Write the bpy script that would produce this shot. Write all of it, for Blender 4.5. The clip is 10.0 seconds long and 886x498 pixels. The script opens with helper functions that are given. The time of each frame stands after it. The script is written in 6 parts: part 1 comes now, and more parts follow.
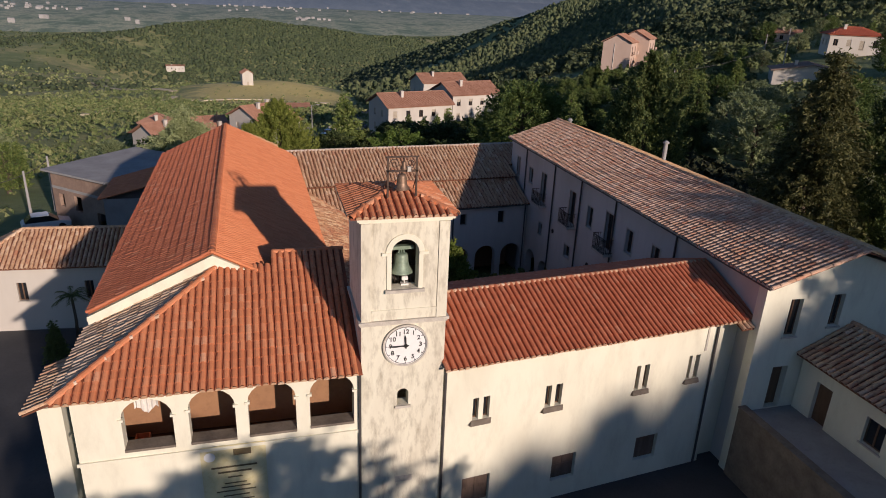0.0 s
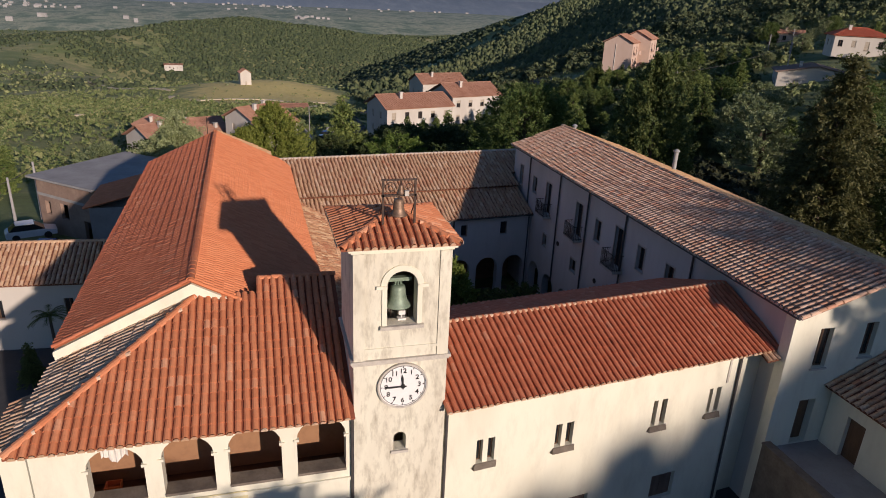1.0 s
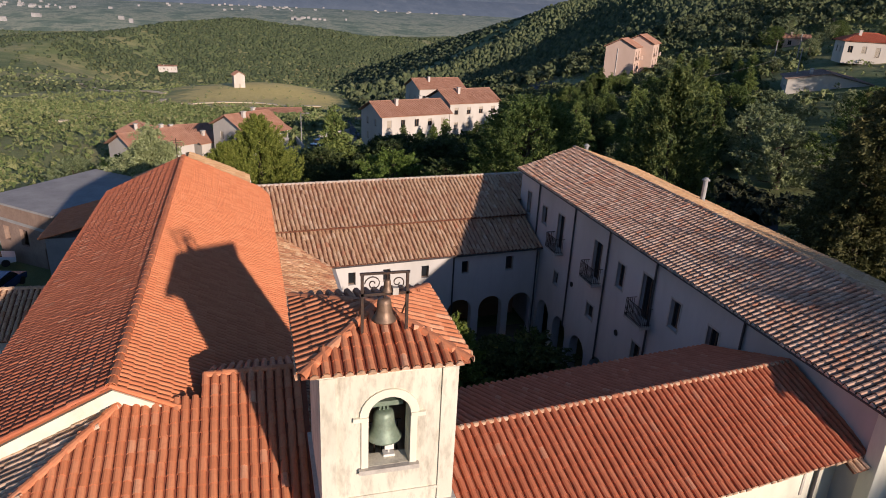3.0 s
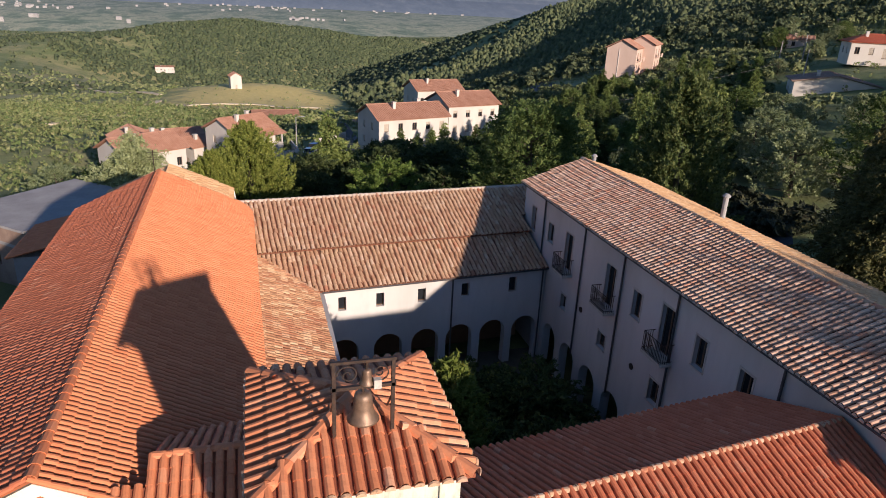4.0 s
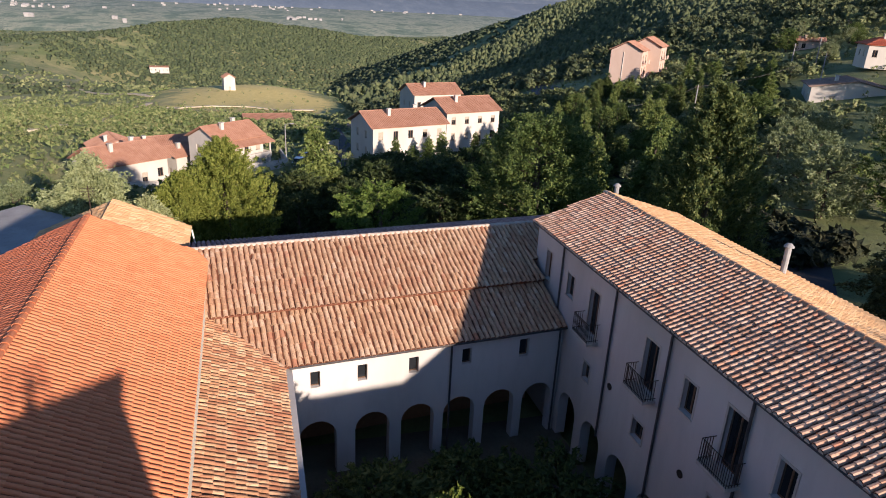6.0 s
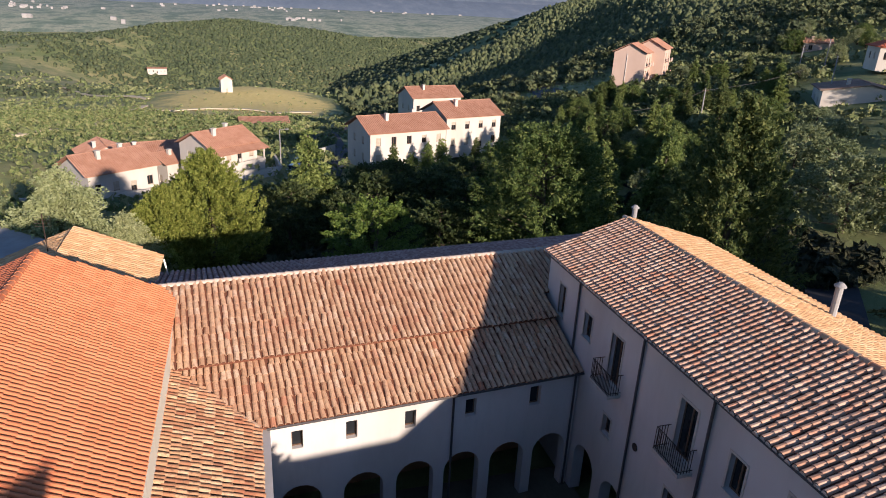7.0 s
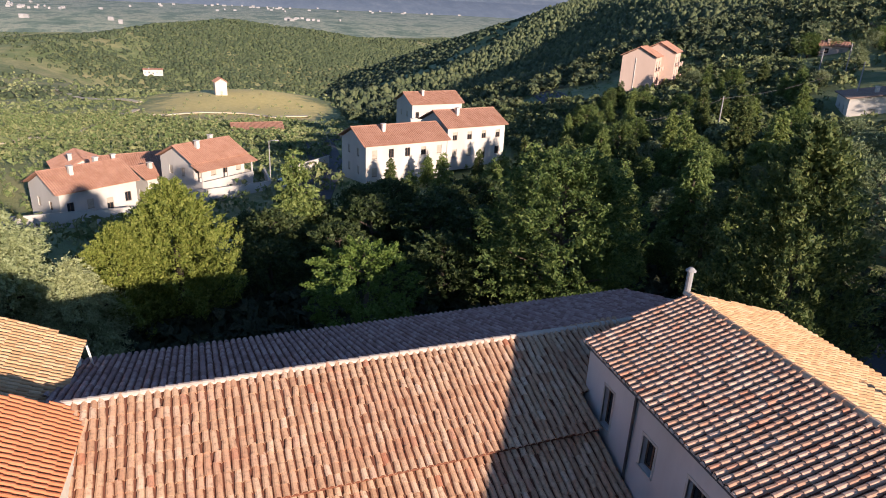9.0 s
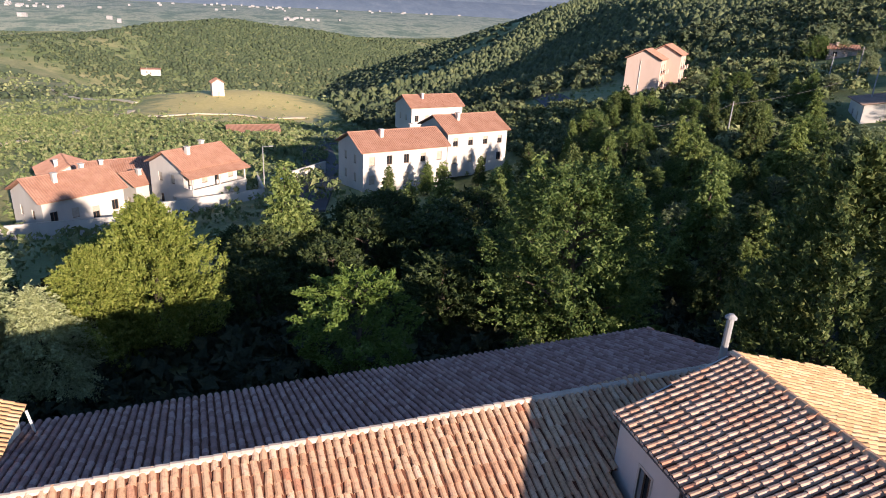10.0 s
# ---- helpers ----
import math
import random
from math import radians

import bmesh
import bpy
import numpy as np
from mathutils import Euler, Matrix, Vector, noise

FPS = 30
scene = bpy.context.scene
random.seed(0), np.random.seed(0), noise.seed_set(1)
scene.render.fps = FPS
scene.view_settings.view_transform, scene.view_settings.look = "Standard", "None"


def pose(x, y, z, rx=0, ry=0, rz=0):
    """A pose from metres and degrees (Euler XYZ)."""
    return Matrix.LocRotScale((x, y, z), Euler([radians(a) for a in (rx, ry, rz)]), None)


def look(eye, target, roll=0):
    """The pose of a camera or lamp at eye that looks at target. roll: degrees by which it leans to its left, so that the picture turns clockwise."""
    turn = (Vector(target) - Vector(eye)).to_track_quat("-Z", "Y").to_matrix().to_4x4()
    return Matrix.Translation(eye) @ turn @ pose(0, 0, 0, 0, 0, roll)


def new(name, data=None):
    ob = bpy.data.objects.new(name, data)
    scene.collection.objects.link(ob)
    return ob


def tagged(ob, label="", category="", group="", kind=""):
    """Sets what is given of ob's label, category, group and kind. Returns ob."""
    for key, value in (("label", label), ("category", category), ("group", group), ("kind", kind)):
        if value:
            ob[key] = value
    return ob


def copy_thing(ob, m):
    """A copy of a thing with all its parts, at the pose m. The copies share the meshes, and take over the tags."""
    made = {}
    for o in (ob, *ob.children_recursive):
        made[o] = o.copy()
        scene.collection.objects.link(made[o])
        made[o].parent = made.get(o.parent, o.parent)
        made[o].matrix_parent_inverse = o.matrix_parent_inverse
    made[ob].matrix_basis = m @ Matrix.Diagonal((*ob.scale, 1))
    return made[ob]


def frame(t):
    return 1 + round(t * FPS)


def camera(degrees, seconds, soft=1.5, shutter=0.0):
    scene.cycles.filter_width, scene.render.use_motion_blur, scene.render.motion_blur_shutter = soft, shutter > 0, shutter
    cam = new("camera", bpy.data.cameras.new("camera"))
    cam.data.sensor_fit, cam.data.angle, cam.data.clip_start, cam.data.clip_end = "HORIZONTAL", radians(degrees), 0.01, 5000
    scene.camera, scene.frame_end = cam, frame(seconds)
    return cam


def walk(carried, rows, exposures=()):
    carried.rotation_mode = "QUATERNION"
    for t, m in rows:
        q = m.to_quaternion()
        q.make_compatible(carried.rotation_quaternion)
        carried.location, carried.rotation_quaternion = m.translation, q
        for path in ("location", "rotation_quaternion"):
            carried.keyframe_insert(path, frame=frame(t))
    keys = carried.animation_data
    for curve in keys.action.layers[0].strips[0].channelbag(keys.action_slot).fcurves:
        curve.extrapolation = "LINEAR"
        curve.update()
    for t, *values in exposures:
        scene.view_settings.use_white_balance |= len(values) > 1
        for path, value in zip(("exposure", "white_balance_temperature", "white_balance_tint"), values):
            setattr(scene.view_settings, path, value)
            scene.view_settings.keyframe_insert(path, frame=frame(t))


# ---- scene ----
cam = camera(68.0, 10.0, 0.95)
PATH = [
    (0, (0.14, 2.255, 18.985), (0.648, 4.053, 18.274), 2.5),
    (0.5, (0.4, 3.34, 19.035), (0.909, 5.138, 18.323), 2.6),
    (1, (0.68, 4.583, 19.146), (1.191, 6.38, 18.432), 2.6),
    (1.5, (0.99, 5.941, 19.266), (1.504, 7.737, 18.553), 2.7),
    (2, (1.316, 7.362, 19.382), (1.833, 9.158, 18.669), 2.7),
    (2.5, (1.682, 8.852, 19.466), (2.201, 10.647, 18.754), 2.8),
    (2.7, (1.833, 9.464, 19.492), (2.353, 11.259, 18.781), 2.8),
    (4, (3.021, 13.77, 19.546), (3.546, 15.564, 18.837), 2.8),
    (4.5, (3.564, 15.583, 19.604), (4.089, 17.377, 18.893), 2.7),
    (5, (4.054, 17.386, 19.68), (4.58, 19.18, 18.969), 2.9),
    (5.5, (4.568, 19.254, 19.725), (5.097, 21.047, 19.014), 2.9),
    (7, (6.209, 25.303, 19.882), (6.741, 27.096, 19.173), 2.8),
    (7.5, (6.692, 27.389, 19.973), (7.226, 29.181, 19.265), 2.9),
    (8, (7.215, 29.477, 20.033), (7.75, 31.27, 19.325), 2.9),
    (8.5, (7.73, 31.561, 20.111), (8.264, 33.354, 19.402), 2.8),
    (9, (8.249, 33.697, 20.236), (8.783, 35.489, 19.527), 2.8),
    (9.5, (8.754, 35.837, 20.334), (9.289, 37.629, 19.625), 2.9),
    (10, (9.274, 37.916, 20.402), (9.811, 39.708, 19.693), 3.0),
]
LIGHTER = [(t, stops, 6100, 21) for t, stops in ((0.0, 0.05), (1.0, 0.09), (2.5, 0.22), (4.0, 0.66), (5.5, 0.92), (7.0, 0.88), (8.5, 0.92), (10.0, 1.26))]
walk(cam, [(t, look(eye, target, roll)) for t, eye, target, roll in PATH], LIGHTER)

# ---- sun, sky ----
SUN_TO = Vector((0.322, -0.914, 0.252)).normalized()
world = bpy.data.worlds.new("sky")
scene.world = world
world.use_nodes = True
wn = world.node_tree
sky = wn.nodes.new("ShaderNodeTexSky")
sky.sky_type = "NISHITA"
sky.sun_disc = False
sky.sun_elevation = math.asin(SUN_TO.z)
sky.sun_rotation = math.atan2(SUN_TO.x, SUN_TO.y)
sky.altitude = 500
sky.ozone_density = 4.0
sky.dust_density = 0.4
wn.nodes["Background"].inputs["Strength"].default_value = 0.072
wn.links.new(sky.outputs["Color"], wn.nodes["Background"].inputs["Color"])
sun = new("sun", bpy.data.lights.new("sun", "SUN"))
sun.data.energy = 4.35
sun.data.angle = radians(1.0)
sun.data.color = (1.0, 0.84, 0.65)
sun.matrix_world = look(SUN_TO * 300, (0, 0, 0))


# ---- materials ----
def nodes_of(name):
    m = bpy.data.materials.new(name)
    m.use_nodes = True
    return m, m.node_tree, m.node_tree.nodes["Principled BSDF"]


def noise_node(nt, scale, detail=4.0, stretch=(1, 1, 1), rough=0.6):
    tc = nt.nodes.new("ShaderNodeTexCoord")
    mp = nt.nodes.new("ShaderNodeMapping")
    mp.inputs["Scale"].default_value = stretch
    nz = nt.nodes.new("ShaderNodeTexNoise")
    nz.inputs["Scale"].default_value = scale
    nz.inputs["Detail"].default_value = detail
    nz.inputs["Roughness"].default_value = rough
    nt.links.new(tc.outputs["Object"], mp.inputs["Vector"])
    nt.links.new(mp.outputs["Vector"], nz.inputs["Vector"])
    return nz.outputs["Fac"]


def ramp(nt, fac, stops):
    r = nt.nodes.new("ShaderNodeValToRGB")
    el = r.color_ramp.elements
    while len(el) < len(stops):
        el.new(0.5)
    for e, (p, c) in zip(el, stops):
        e.position, e.color = p, (*c, 1)
    nt.links.new(fac, r.inputs["Fac"])
    return r.outputs["Color"]


def mixed(nt, a, b, fac, mode="MIX"):
    m = nt.nodes.new("ShaderNodeMix")
    m.data_type, m.blend_type = "RGBA", mode
    fa, ia, ib = m.inputs[0], m.inputs[6], m.inputs[7]
    for sock, val in ((fa, fac), (ia, a), (ib, b)):
        if isinstance(val, bpy.types.NodeSocket):
            nt.links.new(val, sock)
        elif isinstance(val, tuple):
            sock.default_value = (*val, 1)
        else:
            sock.default_value = val
    return m.outputs[2]


def bump(nt, bsdf, fac, strength, distance):
    b = nt.nodes.new("ShaderNodeBump")
    b.inputs["Strength"].default_value = strength
    b.inputs["Distance"].default_value = distance
    nt.links.new(fac, b.inputs["Height"])
    nt.links.new(b.outputs["Normal"], bsdf.inputs["Normal"])


def surface(name, stops, big=0.4, fine=6.0, dark=None, rough=0.85, stretch=(1, 1, 1), relief=0.01, metal=0.0, amount=0.5):
    """Broad colour variation, a finer layer of stains over it, and a fine relief."""
    m, nt, b = nodes_of(name)
    col = ramp(nt, noise_node(nt, big, 5, stretch), stops)
    f2 = noise_node(nt, fine, 6, stretch, 0.7)
    if dark:
        r = ramp(nt, f2, [(0.48, (0, 0, 0)), (0.75, (amount,) * 3)])
        col = mixed(nt, col, dark, r)
    nt.links.new(col, b.inputs["Base Color"])
    b.inputs["Roughness"].default_value = rough
    b.inputs["Metallic"].default_value = metal
    bump(nt, b, f2, 0.5, relief)
    return m


def tile_mat(name, stops, stain, patch, patch_amount, rough=0.8, soot=0.6):
    """Fired clay tiles: every tile its own shade, lichen and soot in patches."""
    m, nt, b = nodes_of(name)
    geo = nt.nodes.new("ShaderNodeNewGeometry")
    info = nt.nodes.new("ShaderNodeObjectInfo")
    add = nt.nodes.new("ShaderNodeMath")
    add.operation = "ADD"
    nt.links.new(geo.outputs["Random Per Island"], add.inputs[0])
    nt.links.new(info.outputs["Random"], add.inputs[1])
    fr = nt.nodes.new("ShaderNodeMath")
    fr.operation = "FRACT"
    nt.links.new(add.outputs[0], fr.inputs[0])
    col = ramp(nt, fr.outputs[0], stops)
    n1 = noise_node(nt, 0.7, 6, (1, 1, 1), 0.7)
    col = mixed(nt, col, patch, ramp(nt, n1, [(0.45, (0, 0, 0)), (0.7, (patch_amount,) * 3)]))
    n2 = noise_node(nt, 9.0, 5, (1, 1, 1), 0.7)
    col = mixed(nt, col, stain, ramp(nt, n2, [(0.5, (0, 0, 0)), (0.76, (soot,) * 3)]))
    nt.links.new(col, b.inputs["Base Color"])
    b.inputs["Roughness"].default_value = rough
    bump(nt, b, n2, 0.4, 0.01)
    return m


M_PLASTER = surface("cream_plaster", [(0.3, (0.67, 0.64, 0.5)), (0.55, (0.77, 0.745, 0.595)), (0.75, (0.7, 0.66, 0.51))], 0.35, 1.6, (0.44, 0.4, 0.3), 0.9, (1, 1, 0.35), 0.006, amount=0.35)
M_TOWER = surface("weathered_tower_plaster", [(0.3, (0.52, 0.48, 0.37)), (0.42, (0.66, 0.62, 0.49)), (0.6, (0.71, 0.68, 0.54)), (0.75, (0.56, 0.52, 0.4))], 0.8, 3.6, (0.3, 0.26, 0.19), 0.92, (1, 1, 0.3), 0.025, amount=0.85)
M_COURT = surface("grey_white_plaster", [(0.3, (0.47, 0.45, 0.41)), (0.6, (0.58, 0.55, 0.51))], 0.3, 1.3, (0.42, 0.4, 0.37), 0.92, (1, 1, 0.3), 0.006, amount=0.4)
# Ochre plaster, its colour darkened for the shade behind the arches.
M_OCHRE = surface("shade_dark_ochre_plaster", [(0.3, (0.27, 0.14, 0.07)), (0.7, (0.35, 0.19, 0.095))], 0.5, 3, (0.18, 0.09, 0.045), 0.9)
M_STONE = surface("pale_stone", [(0.3, (0.42, 0.38, 0.32)), (0.7, (0.58, 0.54, 0.46))], 2.0, 12, (0.25, 0.22, 0.18), 0.85)
M_TILE_NEW = tile_mat("new_clay_tile", [(0.0, (0.56, 0.195, 0.08)), (0.5, (0.62, 0.23, 0.1)), (0.93, (0.67, 0.27, 0.125)), (1.0, (0.7, 0.37, 0.21))], (0.44, 0.14, 0.06), (0.54, 0.185, 0.08), 0.5)
M_TILE_WING = tile_mat("red_clay_tile", [(0.0, (0.48, 0.14, 0.06)), (0.5, (0.53, 0.16, 0.07)), (0.94, (0.57, 0.19, 0.09)), (1.0, (0.6, 0.27, 0.15))], (0.4, 0.115, 0.05), (0.46, 0.14, 0.065), 0.5)
M_TILE_CHURCH = tile_mat("orange_clay_tile", [(0.0, (0.6, 0.19, 0.075)), (0.5, (0.66, 0.225, 0.09)), (1.0, (0.7, 0.255, 0.11))], (0.5, 0.17, 0.06), (0.6, 0.22, 0.09), 0.4)
M_TILE_OLD = tile_mat("old_clay_tile", [(0.0, (0.47, 0.27, 0.15)), (0.2, (0.57, 0.355, 0.205)), (0.8, (0.64, 0.43, 0.265)), (0.95, (0.71, 0.52, 0.35)), (1.0, (0.5, 0.2, 0.1))], (0.15, 0.08, 0.05), (0.5, 0.23, 0.13), 0.6, 0.9, 0.85)
M_TILE_EAST = tile_mat("lichen_clay_tile", [(0.0, (0.5, 0.29, 0.18)), (0.3, (0.6, 0.38, 0.25)), (0.8, (0.7, 0.49, 0.35)), (1.0, (0.56, 0.25, 0.14))], (0.17, 0.075, 0.045), (0.54, 0.25, 0.14), 0.55, 0.9, 0.7)
M_TILE_BLEACHED = tile_mat("bleached_clay_tile", [(0.0, (0.45, 0.29, 0.18)), (0.5, (0.65, 0.46, 0.31)), (1.0, (0.76, 0.57, 0.4))], (0.2, 0.13, 0.09), (0.56, 0.4, 0.28), 0.4, 0.9)
M_SILL = surface("weathered_and_shade_dark_stone", [(0.3, (0.13, 0.105, 0.08)), (0.7, (0.24, 0.2, 0.155))], 1.5, 9, (0.08, 0.065, 0.05), 0.9)
# Floor colour darkened to hold the shade that the parapet throws.
M_FLOORTILE = surface("shade_dark_floor_tile", [(0.3, (0.07, 0.035, 0.022)), (0.7, (0.12, 0.06, 0.035))], 1.0, 6, (0.05, 0.03, 0.02), 0.7)
M_CLOTH = surface("white_cloth", [(0.3, (0.66, 0.62, 0.55)), (0.7, (0.76, 0.72, 0.65))], 2, 9, (0.5, 0.46, 0.4), 0.9)
# Pan clays are darkened to paint in the shade between tile rows.
M_PAN_NEW = surface("shade_dark_pan", [(0.3, (0.24, 0.07, 0.032)), (0.7, (0.3, 0.09, 0.042))], 1.5, 8, (0.08, 0.028, 0.016), 0.9)
M_PAN_CHURCH = surface("shade_dark_orange_pan", [(0.3, (0.3, 0.09, 0.035)), (0.7, (0.36, 0.11, 0.04))], 1.5, 8, (0.22, 0.07, 0.03), 0.9)
M_PAN_OLD = surface("shade_dark_old_pan", [(0.3, (0.13, 0.045, 0.022)), (0.7, (0.19, 0.07, 0.036))], 1.5, 8, (0.05, 0.03, 0.025), 0.95)
M_MORTAR = surface("ridge_mortar", [(0.3, (0.5, 0.4, 0.31)), (0.7, (0.62, 0.52, 0.42))], 1.5, 9, (0.36, 0.26, 0.19), 0.95)
M_DARKMETAL = surface("dark_iron", [(0.3, (0.035, 0.028, 0.024)), (0.7, (0.09, 0.06, 0.045))], 5, 20, (0.16, 0.08, 0.04), 0.6, metal=0.6)
M_PIPE = surface("painted_pipe", [(0.3, (0.05, 0.045, 0.045)), (0.7, (0.09, 0.08, 0.075))], 3, 9, (0.03, 0.03, 0.03), 0.55)
M_BRONZE = surface("green_bronze", [(0.3, (0.17, 0.24, 0.17)), (0.7, (0.3, 0.36, 0.27))], 4, 12, (0.12, 0.12, 0.08), 0.55, metal=0.35)
M_BRASS = surface("old_brass", [(0.3, (0.18, 0.115, 0.075)), (0.7, (0.28, 0.185, 0.12))], 4, 14, (0.1, 0.065, 0.045), 0.5, metal=0.5)
M_WHITE = surface("white_enamel", [(0.3, (0.78, 0.77, 0.74)), (0.7, (0.84, 0.83, 0.8))], 2, 12, (0.6, 0.57, 0.5), 0.4, amount=0.2)
M_BLACK = surface("black_paint", [(0.3, (0.012, 0.012, 0.012)), (0.7, (0.022, 0.02, 0.02))], 4, 18, None, 0.5)
M_WOOD = surface("brown_wood", [(0.3, (0.1, 0.055, 0.03)), (0.7, (0.17, 0.095, 0.05))], 3, 18, (0.06, 0.03, 0.02), 0.6, (1, 1, 0.2))
M_OLDWOOD = surface("weathered_brown_wood", [(0.3, (0.13, 0.085, 0.06)), (0.7, (0.2, 0.135, 0.1))], 3, 18, (0.08, 0.05, 0.035), 0.8, (1, 1, 0.2))
M_FRAMEWHITE = surface("white_frame_paint", [(0.3, (0.66, 0.64, 0.58)), (0.7, (0.76, 0.74, 0.68))], 3, 12, (0.5, 0.46, 0.4), 0.6)
M_SHUTTER = surface("shutter_slats", [(0.3, (0.34, 0.29, 0.22)), (0.7, (0.46, 0.4, 0.31))], 2, 9, (0.25, 0.2, 0.15), 0.7)
M_BANNER = surface("yellow_banner_cloth", [(0.3, (0.68, 0.6, 0.33)), (0.7, (0.75, 0.68, 0.42))], 1.0, 6, (0.5, 0.4, 0.14), 0.8)
M_INK = surface("brown_ink", [(0.3, (0.12, 0.09, 0.04)), (0.7, (0.16, 0.12, 0.06))], 4, 12, None, 0.8)
M_CONCRETE = surface("grey_concrete", [(0.3, (0.26, 0.25, 0.24)), (0.7, (0.38, 0.37, 0.35))], 0.5, 4, (0.18, 0.17, 0.16), 0.9)
M_BRICKISH = surface("bare_brown_blockwork", [(0.3, (0.24, 0.16, 0.12)), (0.7, (0.34, 0.24, 0.18))], 0.8, 5, (0.16, 0.11, 0.09), 0.95)
M_TRACK = surface("pale_track_earth", [(0.3, (0.5, 0.42, 0.28)), (0.7, (0.62, 0.54, 0.38))], 0.2, 2, (0.34, 0.29, 0.17), 0.95)
M_ASPHALT = surface("asphalt", [(0.3, (0.045, 0.045, 0.048)), (0.7, (0.075, 0.073, 0.072))], 0.3, 8, (0.03, 0.03, 0.03), 0.9)
M_GRAVEL = surface("court_earth", [(0.3, (0.1, 0.09, 0.06)), (0.7, (0.18, 0.15, 0.1))], 0.5, 5, (0.06, 0.06, 0.03), 0.95)
M_HOUSEWHITE = surface("house_render_white", [(0.3, (0.47, 0.43, 0.37)), (0.7, (0.59, 0.55, 0.48))], 0.2, 1.2, (0.5, 0.46, 0.4), 0.9, (1, 1, 0.4), amount=0.3)
M_HOUSEPINK = surface("house_render_pink", [(0.3, (0.54, 0.39, 0.3)), (0.7, (0.6, 0.45, 0.36))], 0.2, 1.2, (0.5, 0.34, 0.25), 0.9, (1, 1, 0.4), amount=0.3)
M_ROOFRED = surface("bright_red_roof", [(0.3, (0.52, 0.13, 0.06)), (0.7, (0.6, 0.17, 0.08))], 0.6, 3, (0.4, 0.1, 0.05), 0.85, relief=0.03)
M_HOUSEROOF = surface("house_roof_clay", [(0.3, (0.38, 0.185, 0.11)), (0.7, (0.5, 0.275, 0.18))], 0.6, 3, (0.24, 0.11, 0.07), 0.85, relief=0.03)
M_BARK = surface("bark", [(0.3, (0.06, 0.045, 0.03)), (0.7, (0.13, 0.1, 0.07))], 3, 14, (0.03, 0.025, 0.02), 0.95, (1, 1, 0.3), 0.03)


def glass_mat():
    m, nt, b = nodes_of("window_glass")
    b.inputs["Base Color"].default_value = (0.02, 0.022, 0.025, 1)
    b.inputs["Roughness"].default_value = 0.08
    b.inputs["Specular IOR Level"].default_value = 0.5
    n = noise_node(nt, 1.5, 2)
    bump(nt, b, n, 0.15, 0.01)
    return m


M_GLASS = glass_mat()


def leaf_mat(name, stops, rough=0.6):
    m, nt, b = nodes_of(name)
    geo = nt.nodes.new("ShaderNodeNewGeometry")
    info = nt.nodes.new("ShaderNodeObjectInfo")
    col = ramp(nt, geo.outputs["Random Per Island"], stops)
    tone = ramp(nt, info.outputs["Random"], [(0.0, (0.75, 0.8, 0.7)), (1.0, (1.15, 1.1, 1.0))])
    col = mixed(nt, col, tone, 1.0, "MULTIPLY")
    nt.links.new(col, b.inputs["Base Color"])
    b.inputs["Roughness"].default_value = rough
    b.inputs["Specular IOR Level"].default_value = 0.25
    tr = nt.nodes.new("ShaderNodeBsdfTranslucent")
    nt.links.new(col, tr.inputs["Color"])
    mx = nt.nodes.new("ShaderNodeMixShader")
    mx.inputs[0].default_value = 0.36
    out = nt.nodes["Material Output"]
    nt.links.new(b.outputs[0], mx.inputs[1])
    nt.links.new(tr.outputs[0], mx.inputs[2])
    nt.links.new(mx.outputs[0], out.inputs["Surface"])
    return m


L_YELLOW = leaf_mat("yellow_green_leaf", [(0, (0.12, 0.16, 0.03)), (0.5, (0.2, 0.245, 0.05)), (1, (0.31, 0.33, 0.085))])
L_GREY = leaf_mat("grey_green_needle", [(0, (0.32, 0.35, 0.17)), (0.5, (0.45, 0.475, 0.25)), (1, (0.58, 0.59, 0.35))])
L_DARK = leaf_mat("dark_needle", [(0, (0.052, 0.082, 0.028)), (0.5, (0.11, 0.15, 0.05)), (1, (0.215, 0.24, 0.085))])
# Darker copy of the needle colour, painting in the shade behind the convent.
L_SHADE = leaf_mat("shade_dark_leaf", [(0, (0.035, 0.055, 0.02)), (0.5, (0.065, 0.095, 0.035)), (1, (0.12, 0.145, 0.055))])
L_CONIFER = leaf_mat("light_conifer_needle", [(0, (0.1, 0.15, 0.045)), (0.5, (0.19, 0.25, 0.075)), (1, (0.31, 0.36, 0.12))])
L_MID = leaf_mat("green_leaf", [(0, (0.062, 0.105, 0.03)), (0.5, (0.125, 0.18, 0.052)), (1, (0.23, 0.275, 0.088))])
L_FRESH = leaf_mat("fresh_leaf", [(0, (0.08, 0.135, 0.025)), (0.5, (0.13, 0.2, 0.04)), (1, (0.2, 0.26, 0.07))])
L_OLIVE = leaf_mat("olive_leaf", [(0, (0.16, 0.2, 0.1)), (0.5, (0.26, 0.3, 0.16)), (1, (0.38, 0.42, 0.25))])
L_BROWNISH = leaf_mat("brownish_needle", [(0, (0.08, 0.085, 0.035)), (0.5, (0.14, 0.14, 0.055)), (1, (0.22, 0.2, 0.09))])


# ---- helpers for building ----
HOME = {}


def thing(name, loc, label, category, group="", kind=""):
    ob = new(name)
    ob.location = loc
    ob.empty_display_size = 0.3
    HOME[ob] = Vector(loc)
    return tagged(ob, label, category, group, kind)


def attach(ob, parent):
    if parent is not None:
        ob.parent = parent
        if parent in HOME:
            ob.matrix_parent_inverse = Matrix.Translation(-HOME[parent])
    return ob


